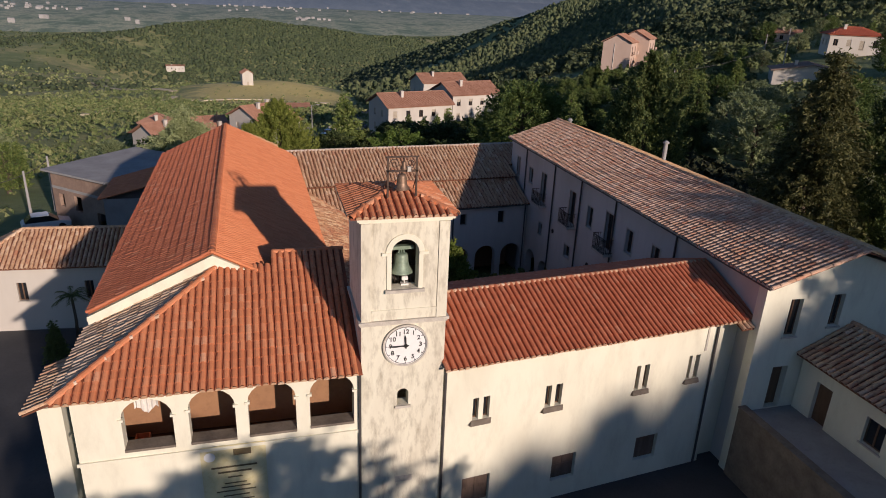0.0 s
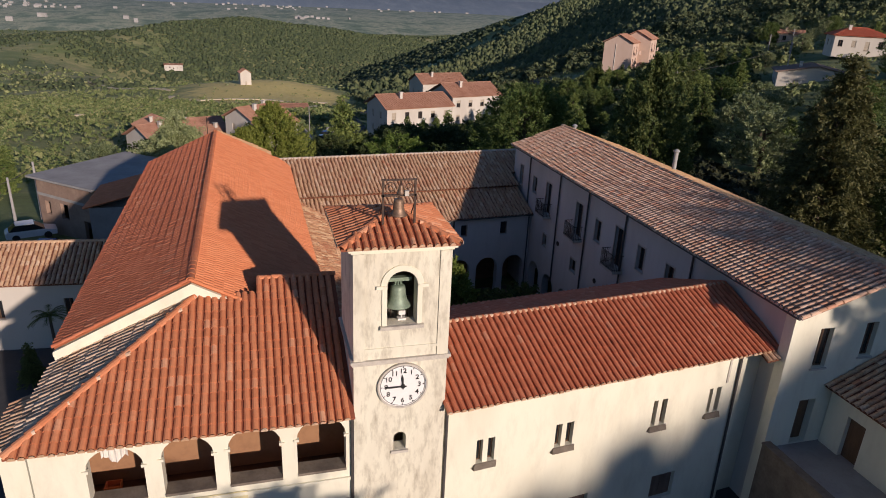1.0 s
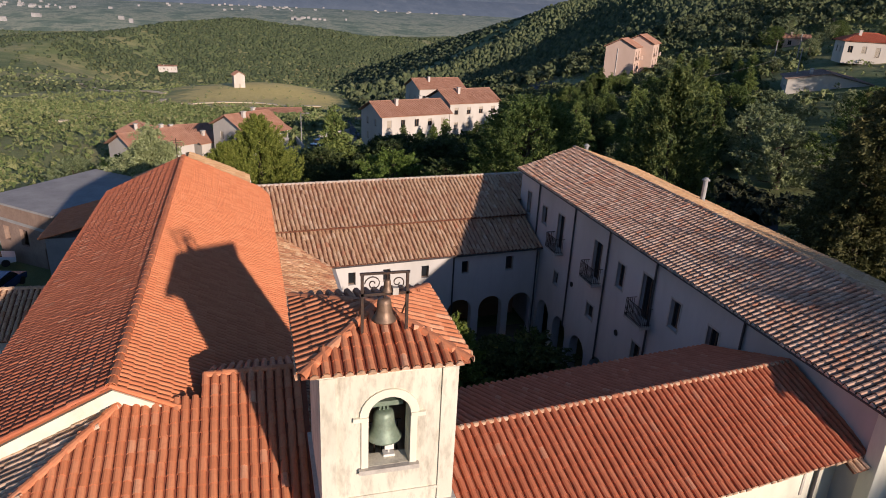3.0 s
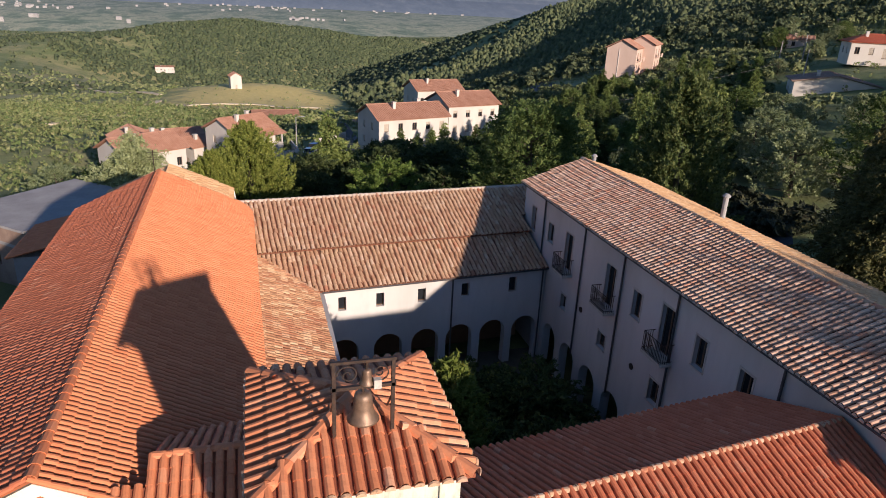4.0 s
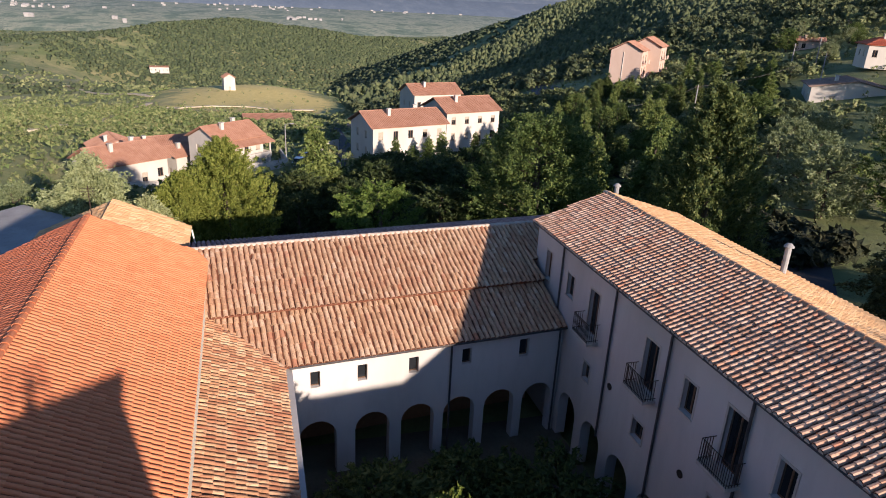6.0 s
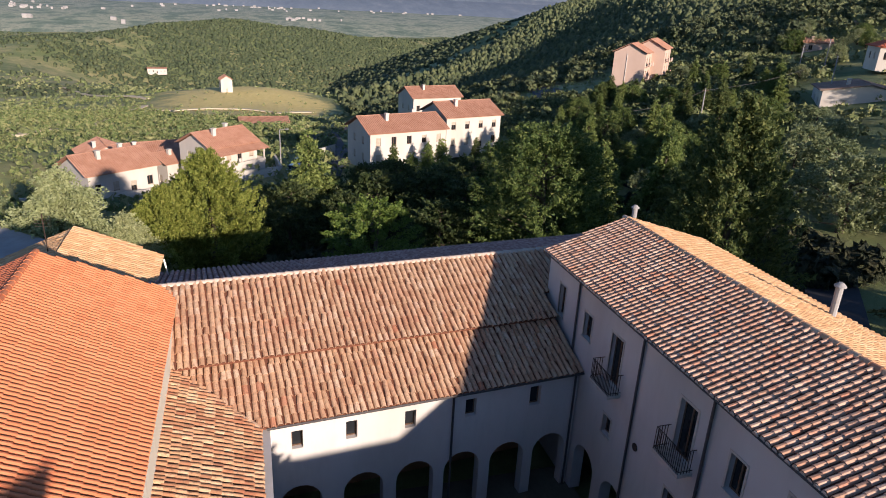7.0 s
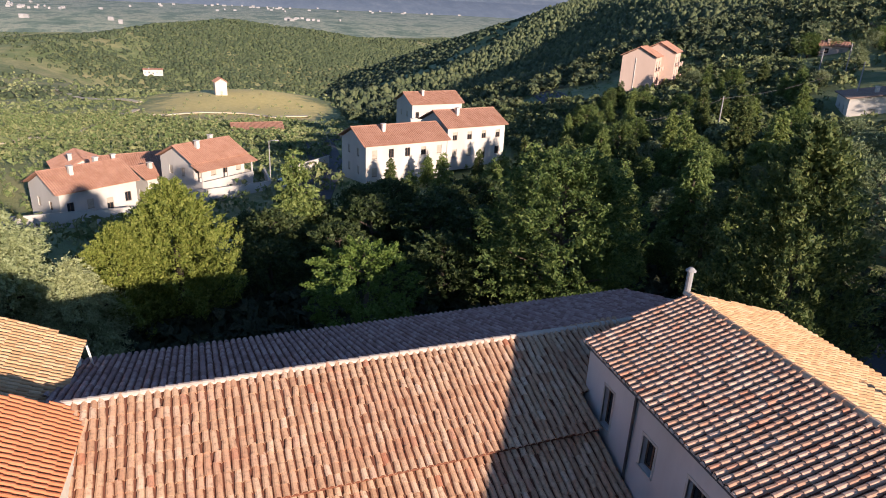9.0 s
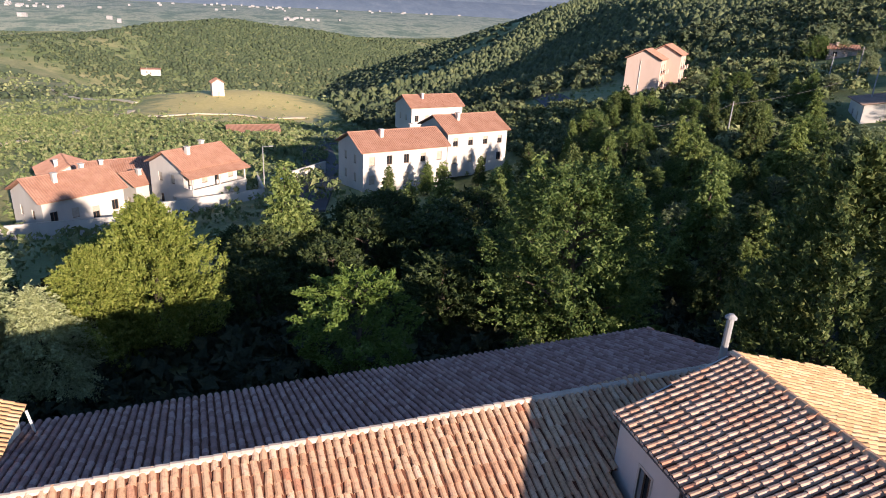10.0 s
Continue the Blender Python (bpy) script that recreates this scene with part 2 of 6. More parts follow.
def mesh_from(name, verts, faces, mats, idx=None, smooth=False):
    me = bpy.data.meshes.new(name)
    me.from_pydata([tuple(map(float, v)) for v in verts], [], [tuple(map(int, f)) for f in faces])
    for m in (mats if isinstance(mats, (list, tuple)) else [mats]):
        me.materials.append(m)
    if idx is not None:
        me.polygons.foreach_set("material_index", np.array(idx, dtype=np.int32))
    if smooth:
        me.polygons.foreach_set("use_smooth", np.ones(len(me.polygons), dtype=bool))
    me.update()
    return me


class Geo:
    """Collects vertices and faces."""

    def __init__(self):
        self.v, self.f = [], []

    def quad(self, *pts):
        n = len(self.v)
        self.v += [Vector(p) for p in pts]
        self.f.append(tuple(range(n, n + len(pts))))

    def box(self, lo, hi, m=None):
        x0, y0, z0 = lo
        x1, y1, z1 = hi
        n = len(self.v)
        pts = [(x0, y0, z0), (x1, y0, z0), (x1, y1, z0), (x0, y1, z0), (x0, y0, z1), (x1, y0, z1), (x1, y1, z1), (x0, y1, z1)]
        self.v += [(m @ Vector(p)) if m else Vector(p) for p in pts]
        for f in ((3, 2, 1, 0), (4, 5, 6, 7), (0, 1, 5, 4), (1, 2, 6, 5), (2, 3, 7, 6), (3, 0, 4, 7)):
            self.f.append(tuple(n + i for i in f))

    def prism(self, poly, a, b):
        """A polygon swept from offset a to offset b."""
        n, k = len(self.v), len(poly)
        self.v += [Vector(p) + Vector(a) for p in poly] + [Vector(p) + Vector(b) for p in poly]
        self.f.append(tuple(n + i for i in reversed(range(k))))
        self.f.append(tuple(n + k + i for i in range(k)))
        for i in range(k):
            j = (i + 1) % k
            self.f.append((n + i, n + j, n + k + j, n + k + i))

    def tube(self, p, q, r, sides=8, r2=None):
        p, q = Vector(p), Vector(q)
        d = (q - p).normalized()
        a = d.orthogonal().normalized()
        b = d.cross(a)
        n = len(self.v)
        for c, rr in ((p, r), (q, r if r2 is None else r2)):
            for i in range(sides):
                t = 2 * math.pi * i / sides
                self.v.append(c + a * (rr * math.cos(t)) + b * (rr * math.sin(t)))
        for i in range(sides):
            j = (i + 1) % sides
            self.f.append((n + i, n + j, n + sides + j, n + sides + i))
        self.f.append(tuple(n + i for i in reversed(range(sides))))
        self.f.append(tuple(n + sides + i for i in range(sides)))

    def lathe(self, centre, profile, sides=20):
        """Rings of (radius, z) round a vertical axis."""
        n = len(self.v)
        c = Vector(centre)
        for r, z in profile:
            for i in range(sides):
                t = 2 * math.pi * i / sides
                self.v.append(c + Vector((r * math.cos(t), r * math.sin(t), z)))
        for k in range(len(profile) - 1):
            for i in range(sides):
                j = (i + 1) % sides
                self.f.append((n + k * sides + i, n + k * sides + j, n + (k + 1) * sides + j, n + (k + 1) * sides + i))


def part(name, geo, mat, parent, label="", kind="", smooth=False):
    ob = new(name, mesh_from(name, geo.v, geo.f, mat, smooth=smooth))
    attach(ob, parent)
    return tagged(ob, label, "", "", kind)


def solo(name, geo, mat, label, category, kind="", group="", smooth=False):
    ob = new(name, mesh_from(name, geo.v, geo.f, mat, smooth=smooth))
    return tagged(ob, label, category, group, kind)


def plane_frame(x, y, angle):
    """Local frame of a wall: u along it, d into the building, z up."""
    return Matrix.Translation((x, y, 0)) @ Matrix.Rotation(radians(angle), 4, "Z")


def wall_geo(fr, u0, u1, z0, z1, thick, holes=()):
    """A wall with openings (a, b, low, high, arched) that go through it."""
    g = Geo()
    us = sorted({u0, u1, *[h[0] for h in holes], *[h[1] for h in holes]})
    zs = sorted({z0, z1, *[h[2] for h in holes], *[h[3] for h in holes]})

    def solid(a, b):
        if not (u0 < a < u1 and z0 < b < z1):
            return False
        return not any(h[0] < a < h[1] and h[2] < b < h[3] for h in holes)

    P = lambda u, d, z: fr @ Vector((u, d, z))
    for i in range(len(us) - 1):
        for k in range(len(zs) - 1):
            a, b, c, e = us[i], us[i + 1], zs[k], zs[k + 1]
            mu, mz = (a + b) / 2, (c + e) / 2
            if not solid(mu, mz):
                continue
            g.quad(P(a, 0, c), P(b, 0, c), P(b, 0, e), P(a, 0, e))
            g.quad(P(b, thick, c), P(a, thick, c), P(a, thick, e), P(b, thick, e))
            left = us[i - 1] if i else u0 - 2
            right = us[i + 2] if i + 2 < len(us) else u1 + 2
            down = zs[k - 1] if k else z0 - 2
            up = zs[k + 2] if k + 2 < len(zs) else z1 + 2
            if not solid((a + left) / 2, mz):
                g.quad(P(a, thick, c), P(a, 0, c), P(a, 0, e), P(a, thick, e))
            if not solid((b + right) / 2, mz):
                g.quad(P(b, 0, c), P(b, thick, c), P(b, thick, e), P(b, 0, e))
            if not solid(mu, (c + down) / 2):
                g.quad(P(a, thick, c), P(b, thick, c), P(b, 0, c), P(a, 0, c))
            if not solid(mu, (e + up) / 2):
                g.quad(P(a, 0, e), P(b, 0, e), P(b, thick, e), P(a, thick, e))
    for h in holes:
        if len(h) > 4 and h[4]:
            a, b, c, e = h[:4]
            r = (b - a) / 2
            rise = min(r, h[4]) if h[4] is not True else r
            n = 10
            arc = [((a + b) / 2 - r * math.cos(math.pi * i / n), e - rise + rise * math.sin(math.pi * i / n)) for i in range(n + 1)]
            for (p, q), (p2, q2) in zip(arc, arc[1:]):
                g.quad(P(p, 0, q), P(p2, 0, q2), P(p2, 0, e), P(p, 0, e))
                g.quad(P(p2, thick, q2), P(p, thick, q), P(p, thick, e), P(p2, thick, e))
                g.quad(P(p, thick, q), P(p2, thick, q2), P(p2, 0, q2), P(p, 0, q))
    return g


def window(parent, fr, u0, u1, z0, z1, style="wood", sill=True, depth=0.16, double=True, surround=0.0, shut=0.0):
    """A window set back in its opening: frame, panes and sill."""
    m = {"wood": M_WOOD, "white": M_FRAMEWHITE, "iron": M_DARKMETAL}[style]
    g = Geo()
    t = 0.055
    for lo, hi in (((u0, depth, z0), (u0 + t, depth + 0.07, z1)), ((u1 - t, depth, z0), (u1, depth + 0.07, z1)),
                   ((u0 + t, depth, z0), (u1 - t, depth + 0.07, z0 + t)), ((u0 + t, depth, z1 - t), (u1 - t, depth + 0.07, z1))):
        g.box(lo, hi, fr)
    mid = (u0 + u1) / 2
    if double:
        g.box((mid - 0.035, depth - 0.004, z0 + t), (mid + 0.035, depth + 0.066, z1 - t), fr)
    w = part("window", g, m, parent)
    for a, b in (((u0 + t, mid - 0.035), (mid + 0.035, u1 - t)) if double else ((u0 + t, u1 - t),)):
        p = Geo()
        p.box((a, depth + 0.03, z0 + t), (b, depth + 0.045, z1 - t), fr)
        part("pane", p, M_GLASS, w)
    if shut:
        s = Geo()
        n = max(3, int((z1 - z0) * shut / 0.14))
        for i in range(n):
            top = z1 - 0.02 - i * 0.14
            s.box((u0 + 0.02, depth - 0.05, top - 0.135), (u1 - 0.02, depth - 0.02 + 0.01 * (i % 2), top), fr)
        part("roller_shutter", s, M_SHUTTER, w, "pale roller shutter drawn down")
    if sill:
        s = Geo()
        s.box((u0 - 0.08, -0.07, z0 - 0.07), (u1 + 0.08, depth, z0 - 0.004), fr)
        part("sill", s, M_STONE, w)
    if surround:
        s = Geo()
        k = surround
        for lo, hi in (((u0 - k, -0.02, z0), (u0, 0.05, z1 + k)), ((u1, -0.02, z0), (u1 + k, 0.05, z1 + k)), ((u0, -0.02, z1), (u1, 0.05, z1 + k))):
            s.box(lo, hi, fr)
        part("surround", s, M_STONE, w)
    return w


def pipe_part(parent, a, b, r=0.055, mat=None):
    g = Geo()
    g.tube(a, b, r, 8)
    return part("drainpipe", g, mat or M_PIPE, parent, "dark painted metal drainpipe", smooth=False)


# ---- barrel tiles ----
def barrel(width, length, height, taper=0.8, segs=5, lip=0.014):
    """One half-round tile, low end at v = 0, with its own thickness at the low lip."""
    vs, fs = [], []
    for v, w, lift in ((0.0, width, lip), (length, width * taper, 0.0)):
        for i in range(segs + 1):
            t = math.pi * i / segs
            vs.append((-math.cos(t) * w / 2, v, math.sin(t) * height * (w / width) + lift))
    for i in range(segs):
        fs.append((i, i + 1, segs + 1 + i + 1, segs + 1 + i))
    base = len(vs)
    for i in range(segs + 1):
        t = math.pi * i / segs
        vs.append((-math.cos(t) * (width / 2 - lip * 1.2), 0.004, max(0, math.sin(t) * height - lip * 1.15) + lip))
    for i in range(segs):
        fs.append((i + 1, i, base + i, base + i + 1))
    return np.array(vs), fs


def inside(poly, u, v):
    hit = False
    k = len(poly)
    for i in range(k):
        (x1, y1), (x2, y2) = poly[i], poly[(i + 1) % k]
        if (y1 > v) != (y2 > v) and u < (x2 - x1) * (v - y1) / (y2 - y1) + x1:
            hit = not hit
    return hit


def tiled_slope(roof, corners, pitch, mats, rng, jitter=1.0, singles=None, row=0.36, taper=0.8, lip=0.014, ends=None, fill=None):
    """Covers the roof face (corners, the first two along the eave) with a pan sheet and rows of barrel tiles.
    singles: a test (x, y) that says which tiles become pieces of their own."""
    c = [Vector(p) for p in corners]
    o = c[0]
    U = (c[1] - c[0]).normalized()
    n = U.cross(c[2] - c[0]).normalized()
    if n.z < 0:
        n = -n
    V = n.cross(U)
    if V.z < 0:
        V = -V
    poly = [((p - o).dot(U), (p - o).dot(V)) for p in c]
    u0, u1 = min(p[0] for p in poly), max(p[0] for p in poly)
    v0, v1 = min(p[1] for p in poly), max(p[1] for p in poly)
    row = (v1 - v0 + 0.04) / max(1, round((v1 - v0 + 0.04) / row))
    bv, bf = barrel(pitch * (fill or (0.8 if taper < 0.9 else 0.74)), row + 0.07, pitch * 0.42, taper, 5, lip)
    eg = Geo()
    V3 = np.array([tuple(U), tuple(V), tuple(n)])
    allv, allf, count = [], [], 0
    proto = None
    cols = int((u1 - u0) / pitch)
    off = ((u1 - u0) - cols * pitch) / 2
    for i in range(cols + 1):
        u = u0 + off + i * pitch
        shift = rng.uniform(-0.012, 0.012) * jitter
        k = 0
        v = v0 - 0.05 + shift
        if ends and inside(poly, u, v0 + 0.05):
            # a dab of mortar in the mouth of the lowest tile
            r = pitch * rng.uniform(0.36, 0.44)
            q = o + U * u + V * (v - 0.012) + n * 0.005
            eg.prism([q + U * (math.cos(math.pi * j / 5) * r) + n * (math.sin(math.pi * j / 5) * r * 1.02) for j in range(6)], (0, 0, 0), V * -rng.uniform(0.01, 0.05))
        while v < v1 - row * 0.6:
            if inside(poly, u, max(v + row * 0.5, v0 + 0.02)):
                du = rng.gauss(0, 0.008) * jitter
                turn = rng.gauss(0, 0.022) * jitter
                lift = abs(rng.gauss(0, 0.008)) * jitter
                at = o + U * (u + du) + V * v + n * (0.014 + lift)
                if singles and singles(at.x, at.y):
                    if proto is None:
                        proto = mesh_from("roof_tile", bv, bf, mats[0])
                    ob = new("roof_tile", proto)
                    m3 = Matrix((U, V, n)).transposed().to_4x4()
                    ob.parent = roof
                    ob.matrix_basis = Matrix.Translation(at) @ m3 @ Matrix.Rotation(turn, 4, "Z")
                else:
                    w = bv.copy()
                    ct, st = math.cos(turn), math.sin(turn)
                    x, y = w[:, 0] * ct - w[:, 1] * st, w[:, 0] * st + w[:, 1] * ct
                    w[:, 0], w[:, 1] = x, y
                    allv.append(w @ V3 + np.array(tuple(at)))
                    allf += [tuple(q + count for q in f) for f in bf]
                    count += len(bv)
            v += row
            k += 1
    if ends:
        tagged(part("eave_mortar", eg, ends, roof, "pale mortar in the mouths of the tiles"), "", "", "", "stuff")
    if allv:
        me = mesh_from("tiling", np.concatenate(allv), allf, mats[0])
        ob = new("tiling", me)
        attach(ob, roof)
        tagged(ob, "", "", "", "stuff")


def ridge_caps(roof, a, b, mats, width=0.3, rng=None, lift=0.005):
    """A row of cap tiles bedded in mortar along a ridge or hip."""
    a, b = Vector(a), Vector(b)
    d = b - a
    ln = d.length
    d.normalize()
    side = d.cross(Vector((0, 0, 1))).normalized()
    up = side.cross(d)
    if up.z < 0:
        up = -up
    n = max(1, int(ln / 0.4))
    step = ln / n
    bv, bf = barrel(width, step + 0.05, width * 0.42, 0.86)
    V3 = np.array([tuple(side), tuple(d), tuple(up)])
    allv, allf = [], []
    rng = rng or random.Random(5)
    for i in range(n):
        at = a + d * (i * step) + up * (lift + rng.uniform(0, 0.012))
        allf += [tuple(q + i * len(bv) for q in f) for f in bf]
        allv.append(bv @ V3 + np.array(tuple(at)))
    ob = new("ridge_capping", mesh_from("ridge_capping", np.concatenate(allv), allf, mats[0]))
    attach(ob, roof)
    tagged(ob, "", "", "", "stuff")


def eave_board(roof, a, b, mat, drop=0.16, thick=0.05):
    a, b = Vector(a), Vector(b)
    s = (b - a).normalized().cross(Vector((0, 0, 1))) * thick
    g = Geo()
    g.prism([a - Vector((0, 0, drop)), b - Vector((0, 0, drop)), b - Vector((0, 0, 0.02)), a - Vector((0, 0, 0.02))], s * 0, -s)
    part("eave_course", g, mat, roof)


def roof_of(parent, label, slopes, mats):
    """The boarded slopes of a roof, as one mesh; the tiles lie on it."""
    g = Geo()
    for c in slopes:
        c = [Vector(p) for p in c]
        n = (c[1] - c[0]).cross(c[2] - c[0]).normalized()
        if n.z < 0:
            n, c = -n, c[::-1]
        g.prism([p + n * 0.012 for p in c], (0, 0, -0.07), (0, 0, 0))
    return part("roof", g, mats[1], parent, label)


WING = (M_TILE_WING, M_PAN_NEW)
NEW, CHURCH, OLD = (M_TILE_NEW, M_PAN_NEW), (M_TILE_CHURCH, M_PAN_CHURCH), (M_TILE_OLD, M_PAN_OLD)
RNG = random.Random(11)

# ---- the bell tower ----
G0 = -1.1
tower = thing("bell_tower", (4.5, 23.75, G0), "square cream plastered bell tower with clock and hipped clay tile roof", "bell tower")
TX0, TX1, TY0, TY1 = 3.0, 6.0, 22.25, 25.25
f_front = plane_frame(TX0, TY0, 0)
belfry = (1.03, 1.95, 9.72, 11.5, True)
low_win = (1.3, 1.72, 5.05, 5.74, True)
part("wall", wall_geo(f_front, 0, 3, G0, 12.35, 0.45, [belfry, low_win]), M_TOWER, tower)
part("wall", wall_geo(plane_frame(TX1, TY1, 180), 0, 3, G0, 12.35, 0.45), M_TOWER, tower)
part("wall", wall_geo(plane_frame(TX0, TY1 - 0.45, -90), 0, 2.1, G0, 12.35, 0.45), M_TOWER, tower)
part("wall", wall_geo(plane_frame(TX1, TY0 + 0.45, 90), 0, 2.1, G0, 12.35, 0.45), M_TOWER, tower)
g = Geo()
g.box((TX0 + 0.45, TY0 + 0.45, 9.3), (TX1 - 0.45, TY1 - 0.45, 9.5))
part("belfry_floor", g, M_STONE, tower)
# Dark panels added so the belfry reads as deep shade inside.
g = Geo()
g.box((TX0 + 0.45, TY1 - 0.5, 9.5), (TX1 - 0.45, TY1 - 0.455, 12.3))
for x in (TX0 + 0.455, TX1 - 0.5):
    g.box((x, TY0 + 0.46, 9.5), (x + 0.045, TY1 - 0.51, 12.3))
part("belfry_shade_lining", g, M_SILL, tower, "dark lining added to paint in the belfry's shade")
for d, z0, z1 in ((0.05, 8.38, 8.46), (0.1, 8.46, 8.56)):
    g = Geo()
    g.box((TX0 - d, TY0 - d, z0), (TX1 + d, TY1 + d, z1))
    part("cornice", g, M_STONE, tower, "weathered projecting stone string course")
g = Geo()
g.box((TX0 + 0.36, TY0 - 0.035, 8.86), (TX1 - 0.36, TY0, 8.95))
part("band", g, M_TOWER, tower)
for x0, x1 in ((TX0 - 0.002, TX0 + 0.34), (TX1 - 0.36, TX1 + 0.002)):
    g = Geo()
    g.box((x0, TY0 - 0.045, 8.56), (x1, TY0, 12.1))
    part("corner_strip", g, M_TOWER, tower)
g = Geo()
g.box((TX0 - 0.06, TY0 - 0.06, 12.12), (TX1 + 0.06, TY1 + 0.06, 12.2))
part("cornice", g, M_PLASTER, tower)
g = Geo()
g.box((TX0 - 0.14, TY0 - 0.14, 12.2), (TX1 + 0.14, TY1 + 0.14, 12.32))
part("cornice", g, M_PLASTER, tower)
# moulding round the belfry arch
g = Geo()
cx, cz, ro, ri = TX0 + 1.49, 11.04, 0.66, 0.47
for i in range(14):
    a0, a1 = math.pi * i / 14, math.pi * (i + 1) / 14
    ring = [(cx + r * math.cos(a), TY0, cz + r * math.sin(a)) for a, r in ((a0, ri), (a0, ro), (a1, ro), (a1, ri))]
    g.prism(ring, (0, -0.05, 0), (0, 0, 0))
g.box((cx - 0.8, TY0 - 0.08, 10.96), (cx - 0.47, TY0, 11.06))
g.box((cx + 0.47, TY0 - 0.08, 10.96), (cx + 0.8, TY0, 11.06))
g.box((cx - 0.62, TY0 - 0.045, 9.72), (cx - 0.47, TY0, 10.96))
g.box((cx + 0.47, TY0 - 0.045, 9.72), (cx + 0.62, TY0, 10.96))
part("arch_moulding", g, M_PLASTER, tower)
g = Geo()
g.box((cx - 0.68, TY0 - 0.13, 9.6), (cx + 0.68, TY0 + 0.2, 9.715))
part("belfry_sill", g, M_STONE, tower)
g = Geo()
g.box((TX0 + 1.22, TY0 - 0.08, 4.95), (TX0 + 1.8, TY0 + 0.2, 5.045))
part("window_sill", g, M_STONE, tower)
g = Geo()
g.box((4.28, TY0 - 0.03, 1.6), (4.92, TY0, 1.85))
part("plaque", g, M_STONE, tower, "small grey stone wall plaque")
# rows of the pyramid roof
ex0, ex1, ey0, ey1, ez = 2.62, 6.12, 21.85, 25.65, 12.42
apex = (4.45, 23.75, 12.98)
A, B, C, D = (ex0, ey0, ez), (ex1, ey0, ez), (ex1, ey1, ez), (ex0, ey1, ez)
slopes = [(A, B, apex), (B, C, apex), (C, D, apex), (D, A, apex)]
roof = roof_of(tower, "hipped roof of red barrel tiles", slopes, NEW)
for sl in slopes:
    tiled_slope(roof, sl, 0.23, NEW, RNG, 0.6, lambda x, y: True, 0.36, 0.92, 0.01, M_TILE_OLD)
for c in (A, B, C, D):
    ridge_caps(roof, c, apex, NEW, 0.26, RNG)
# clock
g = Geo()
ck = Vector((4.56, TY0, 7.54))


def disc(g, c, r, y0, y1, sides=40, r_in=0.0):
    ring = [(c[0] + r * math.cos(2 * math.pi * i / sides), 0, c[2] + r * math.sin(2 * math.pi * i / sides)) for i in range(sides)]
    if r_in == 0:
        g.prism(ring, (0, y0, 0), (0, y1, 0))
    else:
        inn = [(c[0] + r_in * math.cos(2 * math.pi * i / sides), 0, c[2] + r_in * math.sin(2 * math.pi * i / sides)) for i in range(sides)]
        for i in range(sides):
            j = (i + 1) % sides
            g.prism([ring[i], ring[j], inn[j], inn[i]], (0, y0, 0), (0, y1, 0))


clock = thing("tower_clock", tuple(ck), "round white tower clock with black numerals on the tower wall", "clock")
g = Geo()
disc(g, ck, 0.76, TY0 - 0.06, TY0)
part("dial", g, M_WHITE, clock, "white enamel dial")
g = Geo()
disc(g, ck, 0.82, TY0 - 0.1, TY0, 40, 0.76)
part("rim", g, M_STONE, clock)
g = Geo()
disc(g, ck, 0.735, TY0 - 0.064, TY0 - 0.058, 40, 0.715)
part("minute_ring", g, M_BLACK, clock)
for i in range(60):
    a = 2 * math.pi * i / 60
    if i % 5 == 0:
        m = Matrix.Translation((ck.x, TY0 - 0.063, ck.z)) @ Matrix.Rotation(a, 4, "Y")
        g = Geo()
        g.box((-0.014, -0.003, 0.655), (0.014, 0.003, 0.715), m)
        part("hour_mark", g, M_BLACK, clock)
for k in range(1, 13):
    a = math.pi / 2 - 2 * math.pi * k / 12
    tx = bpy.data.curves.new("numeral", "FONT")
    tx.body, tx.size, tx.extrude, tx.align_x, tx.align_y = str(k), 0.235, 0.003, "CENTER", "CENTER"
    tx.offset = 0.006
    tx.materials.append(M_BLACK)
    ob = new("numeral", tx)
    attach(ob, clock)
    ob.matrix_basis = pose(ck.x + 0.54 * math.cos(a), TY0 - 0.066, ck.z + 0.54 * math.sin(a), 90, 0, 0)


def hand(ang, length, width, y):
    g = Geo()
    m = Matrix.Translation((ck.x, y, ck.z)) @ Matrix.Rotation(radians(ang), 4, "Y")
    pts = [(-width * 0.5, 0, -0.12), (width * 0.5, 0, -0.12), (width, 0, length * 0.7), (0, 0, length), (-width, 0, length * 0.7)]
    g.prism([m @ Vector(p) for p in pts], (0, -0.008, 0), (0, 0.008, 0))
    part("hand", g, M_BLACK, clock)


hand(-4, 0.43, 0.04, TY0 - 0.085)
hand(-90, 0.62, 0.03, TY0 - 0.105)
g = Geo()
disc(g, ck, 0.07, TY0 - 0.12, TY0 - 0.06, 16)
part("hub", g, M_BLACK, clock)


# bells
def bell_profile(r, h):
    return [(0.02, h), (r * 0.35, h), (r * 0.5, h * 0.94), (r * 0.56, h * 0.8), (r * 0.6, h * 0.5), (r * 0.7, h * 0.25), (r * 0.92, h * 0.06), (r, 0), (r * 0.93, 0), (r * 0.6, h * 0.2), (r * 0.48, h * 0.7), (0.02, h * 0.86)]


